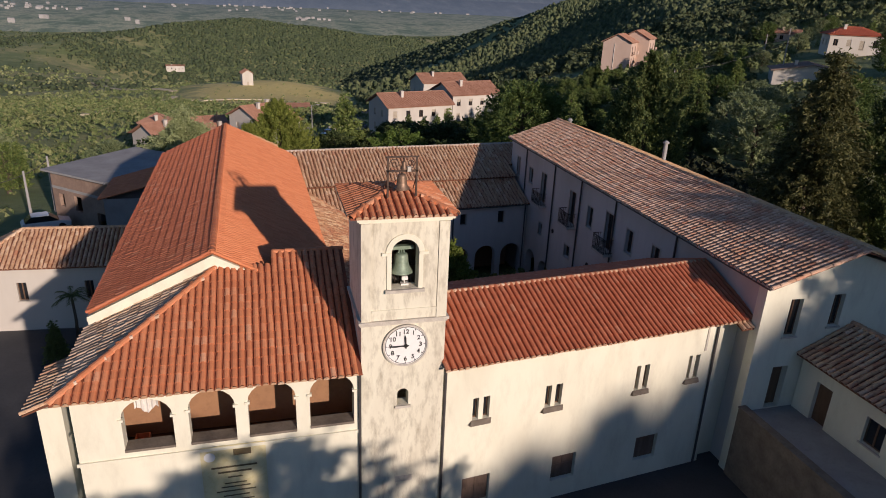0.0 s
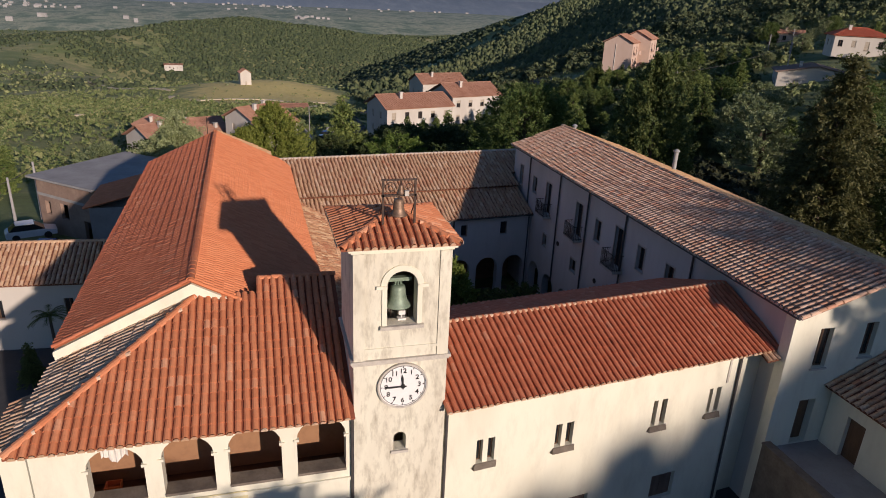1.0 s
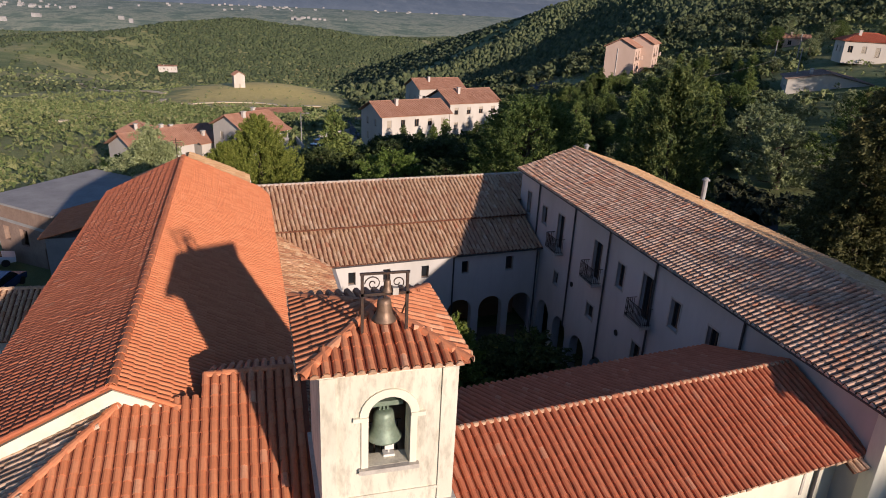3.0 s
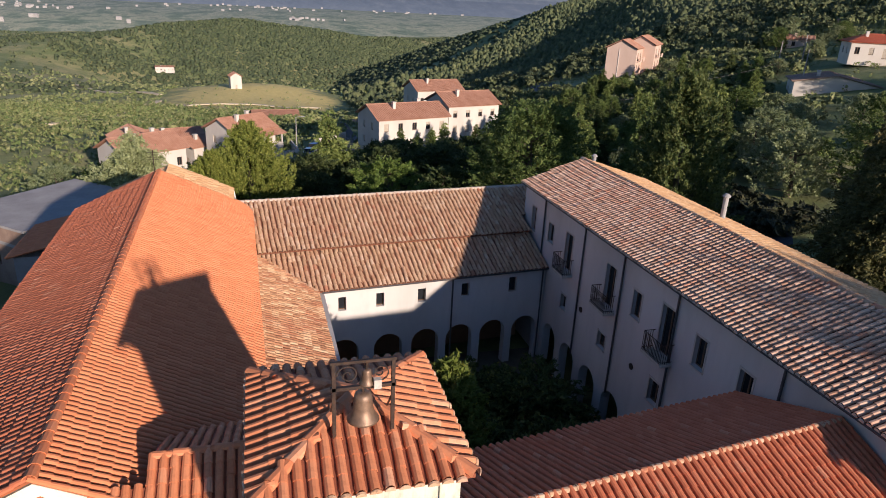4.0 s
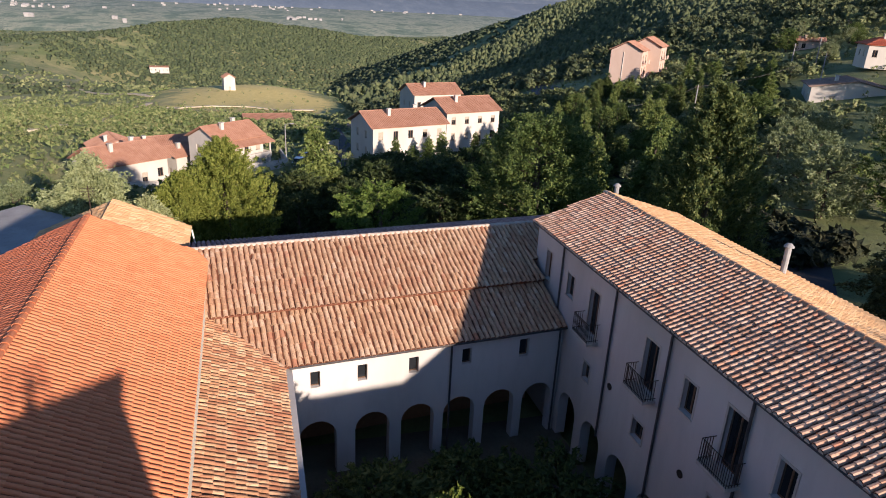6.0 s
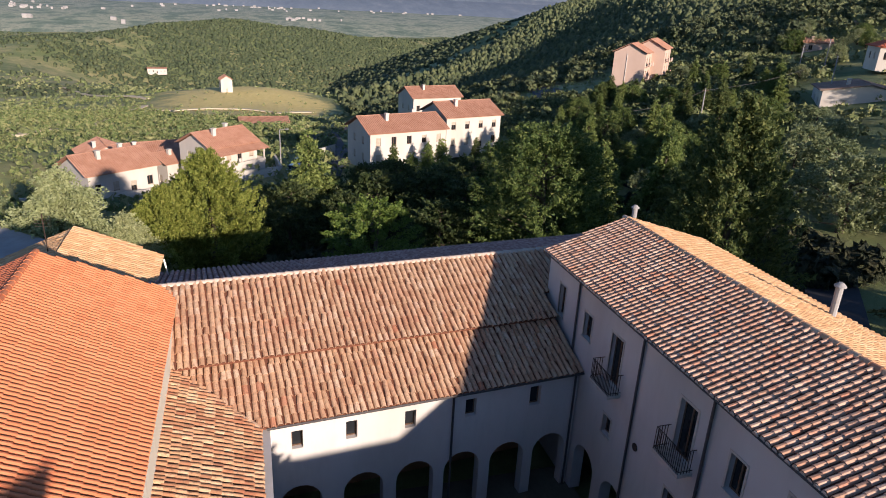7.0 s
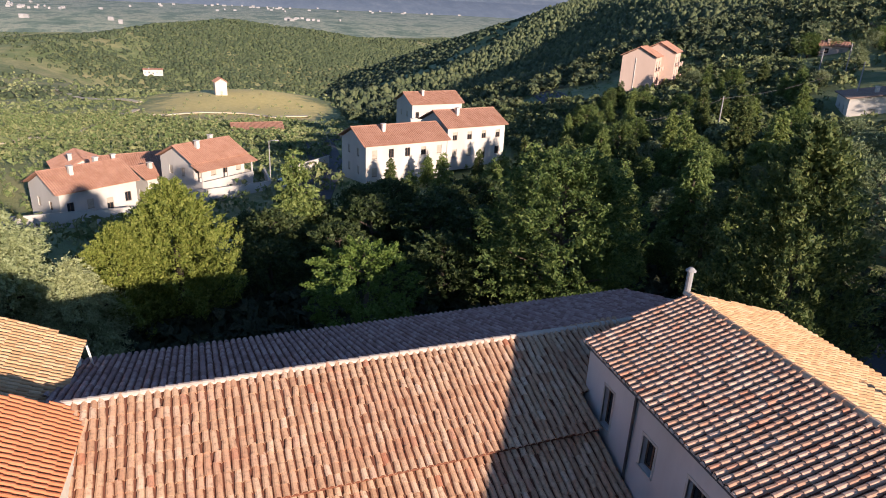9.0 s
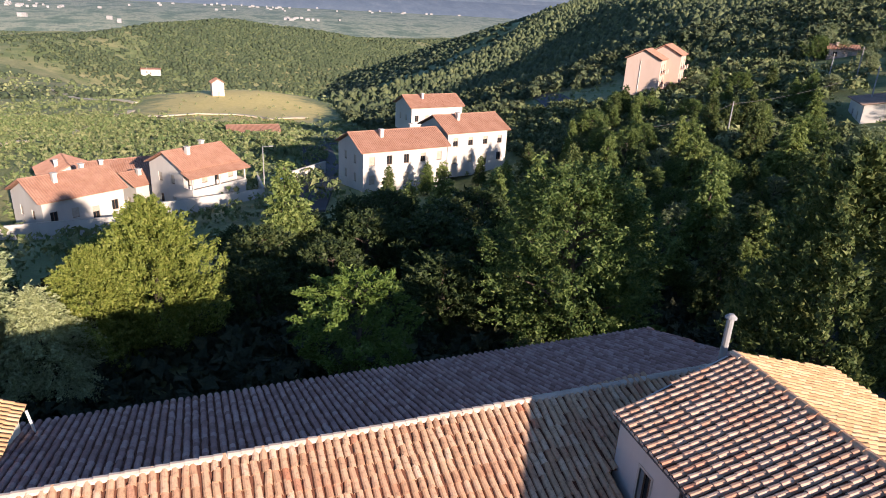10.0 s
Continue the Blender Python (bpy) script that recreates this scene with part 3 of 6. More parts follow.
bell = thing("church_bell", (4.46, 22.75, 9.95), "green patinated bronze bell hanging in the belfry arch", "bell")
g = Geo()
g.lathe((4.46, 22.75, 10.16), bell_profile(0.42, 0.68), 24)
part("bell_body", g, M_BRONZE, bell, smooth=True)
g = Geo()
g.box((4.05, 22.66, 10.98), (4.87, 22.84, 11.1))
for dx in (-0.1, 0, 0.1):
    g.tube((4.46 + dx, 22.75, 10.82), (4.46 + dx * 0.6, 22.75, 11.0), 0.03, 6)
part("yoke", g, M_BRONZE, bell)
g = Geo()
g.tube((4.46, 22.75, 10.6), (4.46, 22.75, 10.1), 0.02, 6)
g.lathe((4.46, 22.75, 10.0), [(0.01, 0), (0.06, 0.04), (0.06, 0.09), (0.01, 0.14)], 10)
part("clapper", g, M_DARKMETAL, bell)
lamp = thing("spotlight", (4.55, 22.55, 9.72), "small white spotlight standing on the belfry sill", "spotlight")
g = Geo()
g.box((4.42, 22.5, 9.72), (4.68, 22.7, 9.78))
g.tube((4.55, 22.6, 9.78), (4.55, 22.6, 9.92), 0.025, 6)
part("foot", g, M_FRAMEWHITE, lamp)
g = Geo()
g.box((4.45, 22.52, 9.9), (4.66, 22.68, 10.04))
part("lamp_head", g, M_FRAMEWHITE, lamp)
g = Geo()
for i in range(5):
    x = 4.1 + i * 0.18
    g.tube((x, 22.95, 9.5), (x, 22.95, 10.4), 0.014, 5)
g.tube((4.05, 22.95, 10.38), (4.9, 22.95, 10.38), 0.016, 5)
part("belfry_grille", g, M_DARKMETAL, tower)

# iron frame with the small bells on the roof's front slope
frame_t = thing("iron_cage", (4.45, 22.8, 12.7), "rusty wrought iron bell frame on the tower roof", "iron frame")
fx0, fx1, fy, fz = 3.97, 4.93, 22.8, 14.15
for x in (fx0, fx1):
    g = Geo()
    g.box((x - 0.03, fy - 0.03, 12.62), (x + 0.03, fy + 0.03, fz))
    part("post", g, M_DARKMETAL, frame_t)
    g = Geo()
    g.tube((x, fy + 0.55, 12.86), (x, fy, 13.5), 0.02, 5)
    part("brace", g, M_DARKMETAL, frame_t)
for z, t in ((fz, 0.025), (13.68, 0.03)):
    g = Geo()
    g.box((fx0 - 0.05, fy - t, z - t), (fx1 + 0.05, fy + t, z + t))
    part("rail", g, M_DARKMETAL, frame_t)
for cx2, s in ((4.2, 1), (4.72, -1)):
    g = Geo()
    for i in range(24):
        a0, a1 = s * 2 * math.pi * i / 16, s * 2 * math.pi * (i + 1) / 16
        r, r1 = 0.03 + 0.15 * i / 24, 0.03 + 0.15 * (i + 1) / 24
        g.tube((cx2 + r * math.cos(a0), fy, 13.92 + r * math.sin(a0)), (cx2 + r1 * math.cos(a1), fy, 13.92 + r1 * math.sin(a1)), 0.014, 4)
    part("scroll", g, M_DARKMETAL, frame_t)
for bx, bz, br, bh, lab in ((4.44, 13.08, 0.27, 0.5, "brown bronze bell hanging in the iron frame"), (4.5, 13.74, 0.13, 0.26, "small bronze bell above the iron rail")):
    small = thing("small_bell", (bx, fy, bz), lab, "bell")
    g = Geo()
    g.lathe((bx, fy, bz), bell_profile(br, bh), 22)
    part("bell_body", g, M_BRASS, small, smooth=True)
    g = Geo()
    g.tube((bx, fy, bz + bh - 0.03), (bx, fy, bz + bh + 0.13), 0.025, 6)
    part("hanger", g, M_DARKMETAL, small)
g = Geo()
g.box((4.6, fy - 0.12, 13.68), (4.72, fy - 0.02, 13.84))
part("striker_box", g, M_STONE, frame_t, "grey metal bell striker box")

# ---- the loggia ----
loggia = thing("loggia", (-1.7, 24.7, G0), "cream plastered upper loggia with four arches and red tile roof", "loggia")
fl = plane_frame(-6.35, 22.42, 0)
LX = 6.35
arches = [(-4.92, -3.33, 4.42, 6.32, 0.7), (-2.83, -1.32, 4.42, 6.42, 0.7), (-0.9, 0.72, 4.45, 6.48, 0.7), (1.2, 2.76, 4.5, 6.52, 0.7)]
part("wall", wall_geo(fl, 0, 9.35, G0, 6.72, 0.5, [(a + LX, b + LX, c, d, r) for a, b, c, d, r in arches]), M_PLASTER, loggia)
part("wall", wall_geo(plane_frame(-6.35, 27.0, -90), 0, 4.08, G0, 6.72, 0.4), M_PLASTER, loggia)
g = Geo()
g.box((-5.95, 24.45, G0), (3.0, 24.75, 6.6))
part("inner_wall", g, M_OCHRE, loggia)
g = Geo()
g.box((-5.95, 22.92, 3.3), (3.0, 24.45, 3.5))
part("loggia_floor", g, M_FLOORTILE, loggia, "red-brown tiled floor, darkened for the parapet's shade")
g = Geo()
g.box((-6.42, 22.35, 3.98), (2.98, 22.42, 4.1))
part("string_course", g, M_PLASTER, loggia)
for a, b, c, d, r in arches:
    for x0, x1 in ((a - 0.1, a + 0.07), (b - 0.07, b + 0.1)):
        g = Geo()
        g.box((x0, 22.37, d - 0.78), (x1, 22.5, d - 0.69))
        part("impost", g, M_PLASTER, loggia)
    g = Geo()
    g.box((a, 22.36, c - 0.09), (b, 22.95, c + 0.004))
    part("parapet_cap", g, M_SILL, loggia, "dark weathered stone parapet cap")
lx0, lz, ly = -6.75, 6.75, 21.9
top = (-1.95, 27.0, 8.9)
front = [(lx0, ly, lz), (3.0, ly, lz), (3.0, 27.7, 9.195), (0.25, 27.7, 9.195), (0.25, 27.0, 8.9), top]
left = [(lx0, 27.0, lz), (lx0, ly, lz), top]
back = [(3.2, 30.4, 7.9), (0.0, 30.4, 7.9), (0.25, 27.7, 9.195), (3.0, 27.7, 9.195)]
roof = roof_of(loggia, "hipped lean-to roof of red barrel tiles", [front, left, back], NEW)
tiled_slope(roof, front, 0.25, NEW, RNG, 0.6, None, 0.38, 0.9, 0.012, M_TILE_OLD, 0.84)
tiled_slope(roof, left, 0.26, (M_TILE_BLEACHED, M_PAN_OLD), RNG, 1.6, None, 0.4, 0.9, 0.01, None, 0.6)
tiled_slope(roof, back, 0.25, NEW, RNG, 0.6, None, 0.38, 0.93, 0.008)
ridge_caps(roof, (lx0, ly, lz), top, NEW, 0.28, RNG, 0.045)
ridge_caps(roof, (0.25, 27.7, 9.195), (3.0, 27.7, 9.195), NEW, 0.26, RNG)
eave_board(roof, (lx0 + 0.2, 22.2, 6.72), (3.0, 22.2, 6.8), M_PLASTER)
pipe_part(loggia, (3.06 - 0.1, 22.33, 6.6), (3.06 - 0.1, 22.33, G0))
banner = thing("banner", (-1.5, 22.33, 1.0), "yellow cloth banner with dark lettering on the loggia wall", "banner")
g = Geo()
nb = 14
for i in range(nb + 1):
    x, y = -2.6 + 2.2 * i / nb, 22.382 + 0.012 * math.sin(i * 1.7)
    g.v += [Vector((x, y, 0.9)), Vector((x, y, 4.13)), Vector((x, y - 0.012, 4.13)), Vector((x, y - 0.012, 0.9))]
for i in range(nb):
    for j in range(4):
        g.f.append((4 * i + j, 4 * i + (j + 1) % 4, 4 * i + 4 + (j + 1) % 4, 4 * i + 4 + j))
part("cloth", g, M_BANNER, banner)
for z, w, h in ((3.2, 1.55, 0.07), (2.98, 1.15, 0.07), (2.76, 0.5, 0.05), (2.5, 0.75, 0.05), (2.34, 1.0, 0.05), (2.16, 1.35, 0.05), (1.95, 0.9, 0.05), (1.75, 1.2, 0.05), (1.55, 0.8, 0.05)):
    g = Geo()
    g.box((-1.5 - w / 2, 22.345, z), (-1.5 + w / 2, 22.352, z + h))
    part("text_bar", g, M_INK, banner)
g = Geo()
disc(g, (-2.3, 0, 3.72), 0.19, 22.343, 22.352, 20)
part("emblem", g, M_WHITE, banner)
g = Geo()
g.box((-1.5, 22.345, 3.7), (-0.9, 22.352, 3.95))
part("emblem", g, M_INK, banner)

# narrow bay beside the loggia
bay = thing("side_bay", (-7.9, 26.5, G0), "narrow cream plastered bay with a small tile roof", "building")
g = Geo()
g.box((-8.3, 25.2, G0 - 0.4), (-7.5, 28.0, 4.6))
g.box((-7.5, 27.5, G0 - 0.4), (-6.4, 27.8, 4.8))
part("wall", g, M_PLASTER, bay)
sb = [(-8.68, 28.2, 4.58), (-8.68, 24.9, 4.58), (-7.45, 24.9, 5.06), (-7.45, 28.2, 5.06)]
roof = roof_of(bay, "small roof of old barrel tiles", [sb], OLD)
tiled_slope(roof, sb, 0.26, (M_TILE_OLD, M_PAN_OLD), RNG, 1.4, None, 0.4, 0.9, 0.01, None, 0.66)

# ---- the church ----
church = thing("church", (-2.0, 40, -1.6), "long church with bright orange tile roof and cream gable", "church")
CH = Matrix.Translation((-2.0, 27.0, 0)) @ Matrix.Rotation(radians(1.15), 4, "Z")
cl = lambda x, y, z: tuple(CH @ Vector((x, y, z)))
RZ, LZ, EZ = 9.68, 7.58, 6.93
CLEN = 26.3
rs = [cl(4.95, -0.25, EZ), cl(4.95, CLEN + 1.2, EZ), cl(0, CLEN, RZ), cl(0, -0.25, RZ)]
ls = [cl(-4.5, CLEN, LZ - 0.05), cl(-4.5, -0.25, LZ), cl(0, -0.25, RZ), cl(0, CLEN, RZ)]
roof = roof_of(church, "steep orange barrel tile roof", [rs, ls], CHURCH)
tiled_slope(roof, rs, 0.21, CHURCH, RNG, 0.4, None, 0.38)
tiled_slope(roof, ls, 0.23, WING, RNG, 0.9, None, 0.38)
ridge_caps(roof, cl(0, -0.25, RZ), cl(0, CLEN, RZ), CHURCH, 0.3, RNG)
g = Geo()
gable = [cl(-4.35, 0, -1.6), cl(4.6, 0, -1.6), cl(4.6, 0, EZ), cl(0, 0, RZ - 0.16), cl(-4.35, 0, LZ - 0.1)]
g.prism(gable, (0, 0, 0), (0, 0.4, 0))
part("gable_wall", g, M_PLASTER, church)
g = Geo()
for a, b in (((-4.6, LZ - 0.08), (0, RZ - 0.02)), ((0, RZ - 0.02), (4.9, EZ))):
    for d, dz in ((0.16, 0.0), (0.08, 0.18)):
        g.prism([cl(a[0], 0, a[1] - 0.32 - dz), cl(b[0], 0, b[1] - 0.32 - dz), cl(b[0], 0, b[1] - 0.14 - dz), cl(a[0], 0, a[1] - 0.14 - dz)], (0, -d, 0), (0, 0, 0))
part("verge_cornice", g, M_PLASTER, church, "cream moulded gable cornice")
part("wall", wall_geo(CH @ plane_frame(4.9, 0.4, 90), 0, CLEN - 0.4, -2.6, EZ - 0.1, 0.4), M_PLASTER, church)
part("wall", wall_geo(CH @ plane_frame(-4.3, CLEN, -90), 0, CLEN - 0.4, -1.6, LZ - 0.15, 0.4), M_PLASTER, church)
g = Geo()
g.prism([cl(-4.3, CLEN, -2), cl(4.55, CLEN, -2), cl(4.55, CLEN, EZ), cl(0, CLEN, RZ - 0.2), cl(-4.3, CLEN, LZ - 0.15)], (0, 0, 0), (0, 0.4, 0))
part("wall", g, M_PLASTER, church)
pipe_part(church, cl(-4.42, 0.1, LZ - 0.2), cl(-4.42, 0.1, -1.5))
# choir behind the church
choir = thing("choir", (-2.8, 58, -2.5), "lower choir block with pale weathered tile roof", "building")
y0, y1 = 54.2, 60.4
cr = [(1.3, y0, 6.55), (1.15, y1, 6.55), (-2.7, y1, 8.25), (-2.7, y0, 8.25)]
cs = [(-6.7, y1, 6.55), (-6.7, y0, 6.55), (-2.7, y0, 8.25), (-2.7, y1, 8.25)]
roof = roof_of(choir, "pale weathered tile roof", [cr, cs], OLD)
M_TILE_PALE = tile_mat("pale_clay_tile", [(0.0, (0.5, 0.27, 0.12)), (0.5, (0.6, 0.36, 0.17)), (1.0, (0.66, 0.44, 0.24))], (0.4, 0.22, 0.1), (0.5, 0.32, 0.16), 0.4)
PALE = (M_TILE_PALE, M_PAN_CHURCH)
tiled_slope(roof, cr, 0.22, PALE, RNG, 1.0)
tiled_slope(roof, cs, 0.22, PALE, RNG, 1.0)
g = Geo()
g.box((-6.3, y0 + 0.1, -3), (0.95, y1 - 0.3, 6.5))
g.prism([(-6.3, y1 - 0.3, 6.5), (0.95, y1 - 0.3, 6.5), (-2.7, y1 - 0.3, 8.1)], (0, 0, 0), (0, -0.3, 0))
part("wall", g, M_PLASTER, choir)
g = Geo()
g.tube((1.2, y1 - 0.2, 6.4), (1.35, y1 - 0.2, 5.4), 0.05, 6)
part("drainpipe", g, M_FRAMEWHITE, choir)

# ---- front wing ----
WA = math.degrees(math.atan(0.108))
fw = plane_frame(6.0, 22.39, WA)
wu = lambda x: (x - 6.0) / math.cos(radians(WA))
wp = lambda u, d, z: tuple(fw @ Vector((u, d, z)))
wing = thing("front_wing", (12.5, 26, G0), "two-storey cream plastered convent wing with red tile roof", "building")
pairs = [(7.34, 8.05, 3.74, 4.74), (10.52, 11.28, 3.66, 4.68), (14.86, 15.52, 3.62, 4.82), (17.6, 18.2, 3.66, 4.84)]
lows = [(7.08, 8.3, -0.35, 1.0), (11.2, 12.36, -0.2, 1.06), (15.45, 16.62, -0.2, 1.04)]
WL = wu(19.25)
part("wall", wall_geo(fw, 0, WL, G0 - 0.4, 6.5, 0.5, [(wu(a), wu(b), c, d) for a, b, c, d in pairs + lows]), M_PLASTER, wing)
for a, b, c, d in pairs:
    a, b = wu(a), wu(b)
    mid = (a + b) / 2
    g = Geo()
    g.box((mid - 0.1, 0.03, c), (mid + 0.1, 0.32, d), fw)
    part("mullion", g, M_PLASTER, wing)
    window(wing, fw, a, mid - 0.1, c, d, "wood", False, 0.2, False)
    window(wing, fw, mid + 0.1, b, c, d, "wood", False, 0.2, False)
    g = Geo()
    g.prism([wp(a - 0.14, -0.2, c - 0.13), wp(a - 0.14, 0, c - 0.2), wp(a - 0.04, 0, c), wp(a - 0.06, -0.06, c - 0.02)], (0, 0, 0), fw.to_3x3() @ Vector((b - a + 0.14, 0, 0)))
    part("sloping_sill", g, M_SILL, wing, "sloping dark stone window sill")
for a, b, c, d in lows:
    window(wing, fw, wu(a), wu(b), c, d, "wood", False, 0.25, True)
    mid = (wu(a) + wu(b)) / 2
    for u0, u1 in ((wu(a) + 0.02, mid - 0.01), (mid + 0.01, wu(b) - 0.02)):
        g = Geo()
        g.box((u0, 0.16, c + 0.02), (u1, 0.2, d - 0.02), fw)
        for k in range(3):
            zz = c + 0.12 + (d - c - 0.2) * k / 2
            g.box((u0 + 0.04, 0.145, zz - 0.05), (u1 - 0.04, 0.159, zz + 0.05), fw)
        part("shutter", g, M_OLDWOOD, wing, "closed grey-brown wooden shutter")
part("wall", wall_geo(plane_frame(*wp(wu(20.3), 6.6, 0)[:2], WA + 180), 0, wu(20.3), -2.6, 6.4, 0.4,
     [(1.0 + 2.6 * i, 2.8 + 2.6 * i, -2.6, 0.5, 0.9) for i in range(5)]), M_COURT, wing)
R0, R1 = 0.0, wu(20.4)
fs = [wp(R0, -0.5, 6.52), wp(R1, -0.5, 6.52), wp(R1, 3.05, 7.87), wp(R0, 3.05, 7.87)]
bs = [wp(R1, 7.0, 6.35), wp(R0, 7.0, 6.35), wp(R0, 3.05, 7.87), wp(R1, 3.05, 7.87)]
roof = roof_of(wing, "low pitched roof of red barrel tiles", [fs, bs], NEW)
tiled_slope(roof, fs, 0.245, WING, RNG, 0.7, None, 0.38, 0.9, 0.012, M_TILE_OLD, 0.8)
tiled_slope(roof, bs, 0.245, WING, RNG, 0.6, None, 0.38, 0.95, 0.006)
ridge_caps(roof, wp(R0, 3.05, 7.87), wp(R1, 3.05, 7.87), (M_TILE_OLD, M_PAN_NEW), 0.21, RNG)
eave_board(roof, wp(R0, -0.2, 6.58), wp(R1 - 0.8, -0.2, 6.58), M_PLASTER)
g = Geo()
g.box((0.1, 0.5, 3.0), (WL, 6.5, 3.15), fw)
part("upper_floor", g, M_STONE, wing)
pipe_part(wing, wp(wu(6.13), -0.07, 6.4), wp(wu(6.13), -0.07, G0))
pipe_part(wing, wp(wu(18.85), -0.07, 6.3), wp(wu(18.95), -0.07, G0))
g = Geo()
g.box((WL, 0.35, G0 - 0.4), (wu(20.4), 0.8, 6.4), fw)
part("wall", g, M_PLASTER, wing)
ew = [wp(wu(19.35), -0.85, 6.28), wp(wu(20.75), -0.85, 6.28), wp(wu(20.75), 0.6, 6.86), wp(wu(19.35), 0.6, 6.86)]
end_roof = roof_of(wing, "short strip of old tiles where the wings meet", [ew], OLD)
tiled_slope(end_roof, ew, 0.25, OLD, RNG, 1.6, None, 0.38, 0.88, 0.012)
g = Geo()
g.box((wu(18.35), -0.03, 5.0), (wu(18.45), 0.02, 6.4), fw)
part("flue", g, M_STONE, wing)

# ---- right wing ----
rw = thing("east_wing", (25, 38, -2.6), "three-storey grey-white convent wing with weathered tile roof", "building")
fi = plane_frame(20.35, 53.6, -90)
ri = lambda y: 53.6 - y
uppers = [(51.9, 0.62, 5.5, 7.1), (49.15, 0.72, 5.65, 6.85), (39.0, 0.72, 5.4, 6.78), (34.05, 0.72, 5.5, 6.9), (31.3, 0.72, 5.5, 6.9)]
frenches = [(46.6, 0.9, 4.75, 7.06), (41.65, 0.95, 4.75, 7.06), (36.45, 0.95, 4.75, 7.15)]
mids = [(46.5, 0.62, 2.3, 3.2), (41.7, 0.8, 2.25, 3.12), (36.6, 0.78, 2.1, 3.28)]
holes = [(ri(y) - w / 2, ri(y) + w / 2, a, b) for y, w, a, b in uppers + frenches + mids]
arcs = [(ri(y) - 0.92, ri(y) + 0.92, -2.6, 0.45, 0.9) for y in (47.9, 45.3, 42.65, 40.0, 37.35, 34.7, 32.05)]
part("wall", wall_geo(fi, 0.0, 30.28, -2.6, 8.4, 0.55, holes + arcs), M_COURT, rw)
for y, w, a, b in uppers + mids:
    window(rw, fi, ri(y) - w / 2, ri(y) + w / 2, a, b, "wood", True, 0.2, True, 0.09)


def balcony(parent, fr, u, z, w):
    b = part("balcony", (lambda g: (g.box((u - w / 2, -0.62, z - 0.14), (u + w / 2, 0, z), fr), g)[1])(Geo()), M_STONE, parent, "stone balcony slab with iron railing")
    g = Geo()
    n = 15
    P = lambda a, d, h: tuple(fr @ Vector((a, d, h)))
    path = [P(u - w / 2 + 0.04, 0, 0), P(u - w / 2 + 0.04, -0.58, 0), P(u + w / 2 - 0.04, -0.58, 0), P(u + w / 2 - 0.04, 0, 0)]
    for h in (0.1, 0.95):
        g = Geo()
        for p, q in zip(path, path[1:]):
            g.tube((p[0], p[1], z + h), (q[0], q[1], z + h), 0.018, 5)
        part("rail", g, M_DARKMETAL, b)
    for i in range(n):
        a = u - w / 2 + 0.04 + (w - 0.08) * i / (n - 1)
        g = Geo()
        g.tube(P(a, -0.58, z), P(a, -0.58, z + 0.95), 0.015, 4)
        part("bar", g, M_DARKMETAL, b)
    for i in range(1, 5):
        for s in (-1, 1):
            g = Geo()
            g.tube(P(u + s * (w / 2 - 0.04), -0.58 * i / 5, z), P(u + s * (w / 2 - 0.04), -0.58 * i / 5, z + 0.95), 0.015, 4)
            part("bar", g, M_DARKMETAL, b)


for y, w, a, b in frenches:
    window(rw, fi, ri(y) - w / 2, ri(y) + w / 2, a, b, "wood", False, 0.2, True, 0.1)
    balcony(rw, fi, ri(y), a, 1.6)
for y, z in ((44.25, 3.3), (38.6, 2.9), (33.0, 2.9)):
    g = Geo()
    c = fi @ Vector((ri(y), 0, z))
    n = 14
    g.prism([(c.x, c.y + 0.17 * math.cos(2 * math.pi * i / n), c.z + 0.17 * math.sin(2 * math.pi * i / n)) for i in range(n)], (-0.04, 0, 0), (0.02, 0, 0))
    part("vent", g, M_DARKMETAL, rw, "small round iron vent")
for y in (50.15, 44.7, 40.45, 35.85, 29.6):
    pipe_part(rw, (20.27, y, 8.3), (20.27, y, 0.2 if y > 36 else -2.5))
# south end of the wing
fe = plane_frame(20.1, 22.8, 0)
ends = [(1.35, 2.0, 5.85, 7.65), (3.6, 4.2, 6.15, 7.8)]
doors = [(1.25, 2.05, 2.25, 4.35)]
g = wall_geo(fe, 0, 9.5, -1.5, 7.7, 0.5, ends + doors)
g.prism([(20.1, 22.8, 7.7), (29.6, 22.8, 7.7), (29.6, 22.8, 7.95), (24.3, 22.8, 9.6), (20.1, 22.8, 8.35)], (0, 0, 0), (0, 0.5, 0))
part("wall", g, M_PLASTER, rw)
for a, b, c, d in ends:
    window(rw, fe, a, b, c, d, "wood", True, 0.2, True)
g = Geo()
g.box((1.25, 0.3, 2.25), (2.05, 0.36, 4.35), fe)
part("door", g, M_WOOD, rw, "dark brown wooden door")
part("wall", wall_geo(plane_frame(29.6, 23.3, 90), 0, 31.0, -2.6, 7.8, 0.5), M_COURT, rw)
g = Geo()
g.prism([(20.92, 53.66, -2.6), (29.6, 54.6, -2.6), (29.6, 54.6, 7.8), (24.3, 54.0, 9.6), (20.92, 53.66, 8.5)], (0, 0, 0), (0, -0.4, 0))
part("wall", g, M_COURT, rw)
si = [(19.87, 53.2, 8.47), (19.87, 22.3, 8.47), (24.3, 22.3, 9.83), (24.3, 53.7, 9.83)]
so = [(30.1, 22.3, 7.88), (30.1, 54.9, 7.88), (24.3, 53.7, 9.83), (24.3, 22.3, 9.83)]
roof = roof_of(rw, "weathered roof of old barrel tiles", [si, so], OLD)
tiled_slope(roof, si, 0.255, (M_TILE_EAST, M_PAN_OLD), RNG, 1.1, None, 0.36, 0.86, 0.02, M_MORTAR)
tiled_slope(roof, so, 0.275, PALE, RNG, 1.2, None, 0.37)
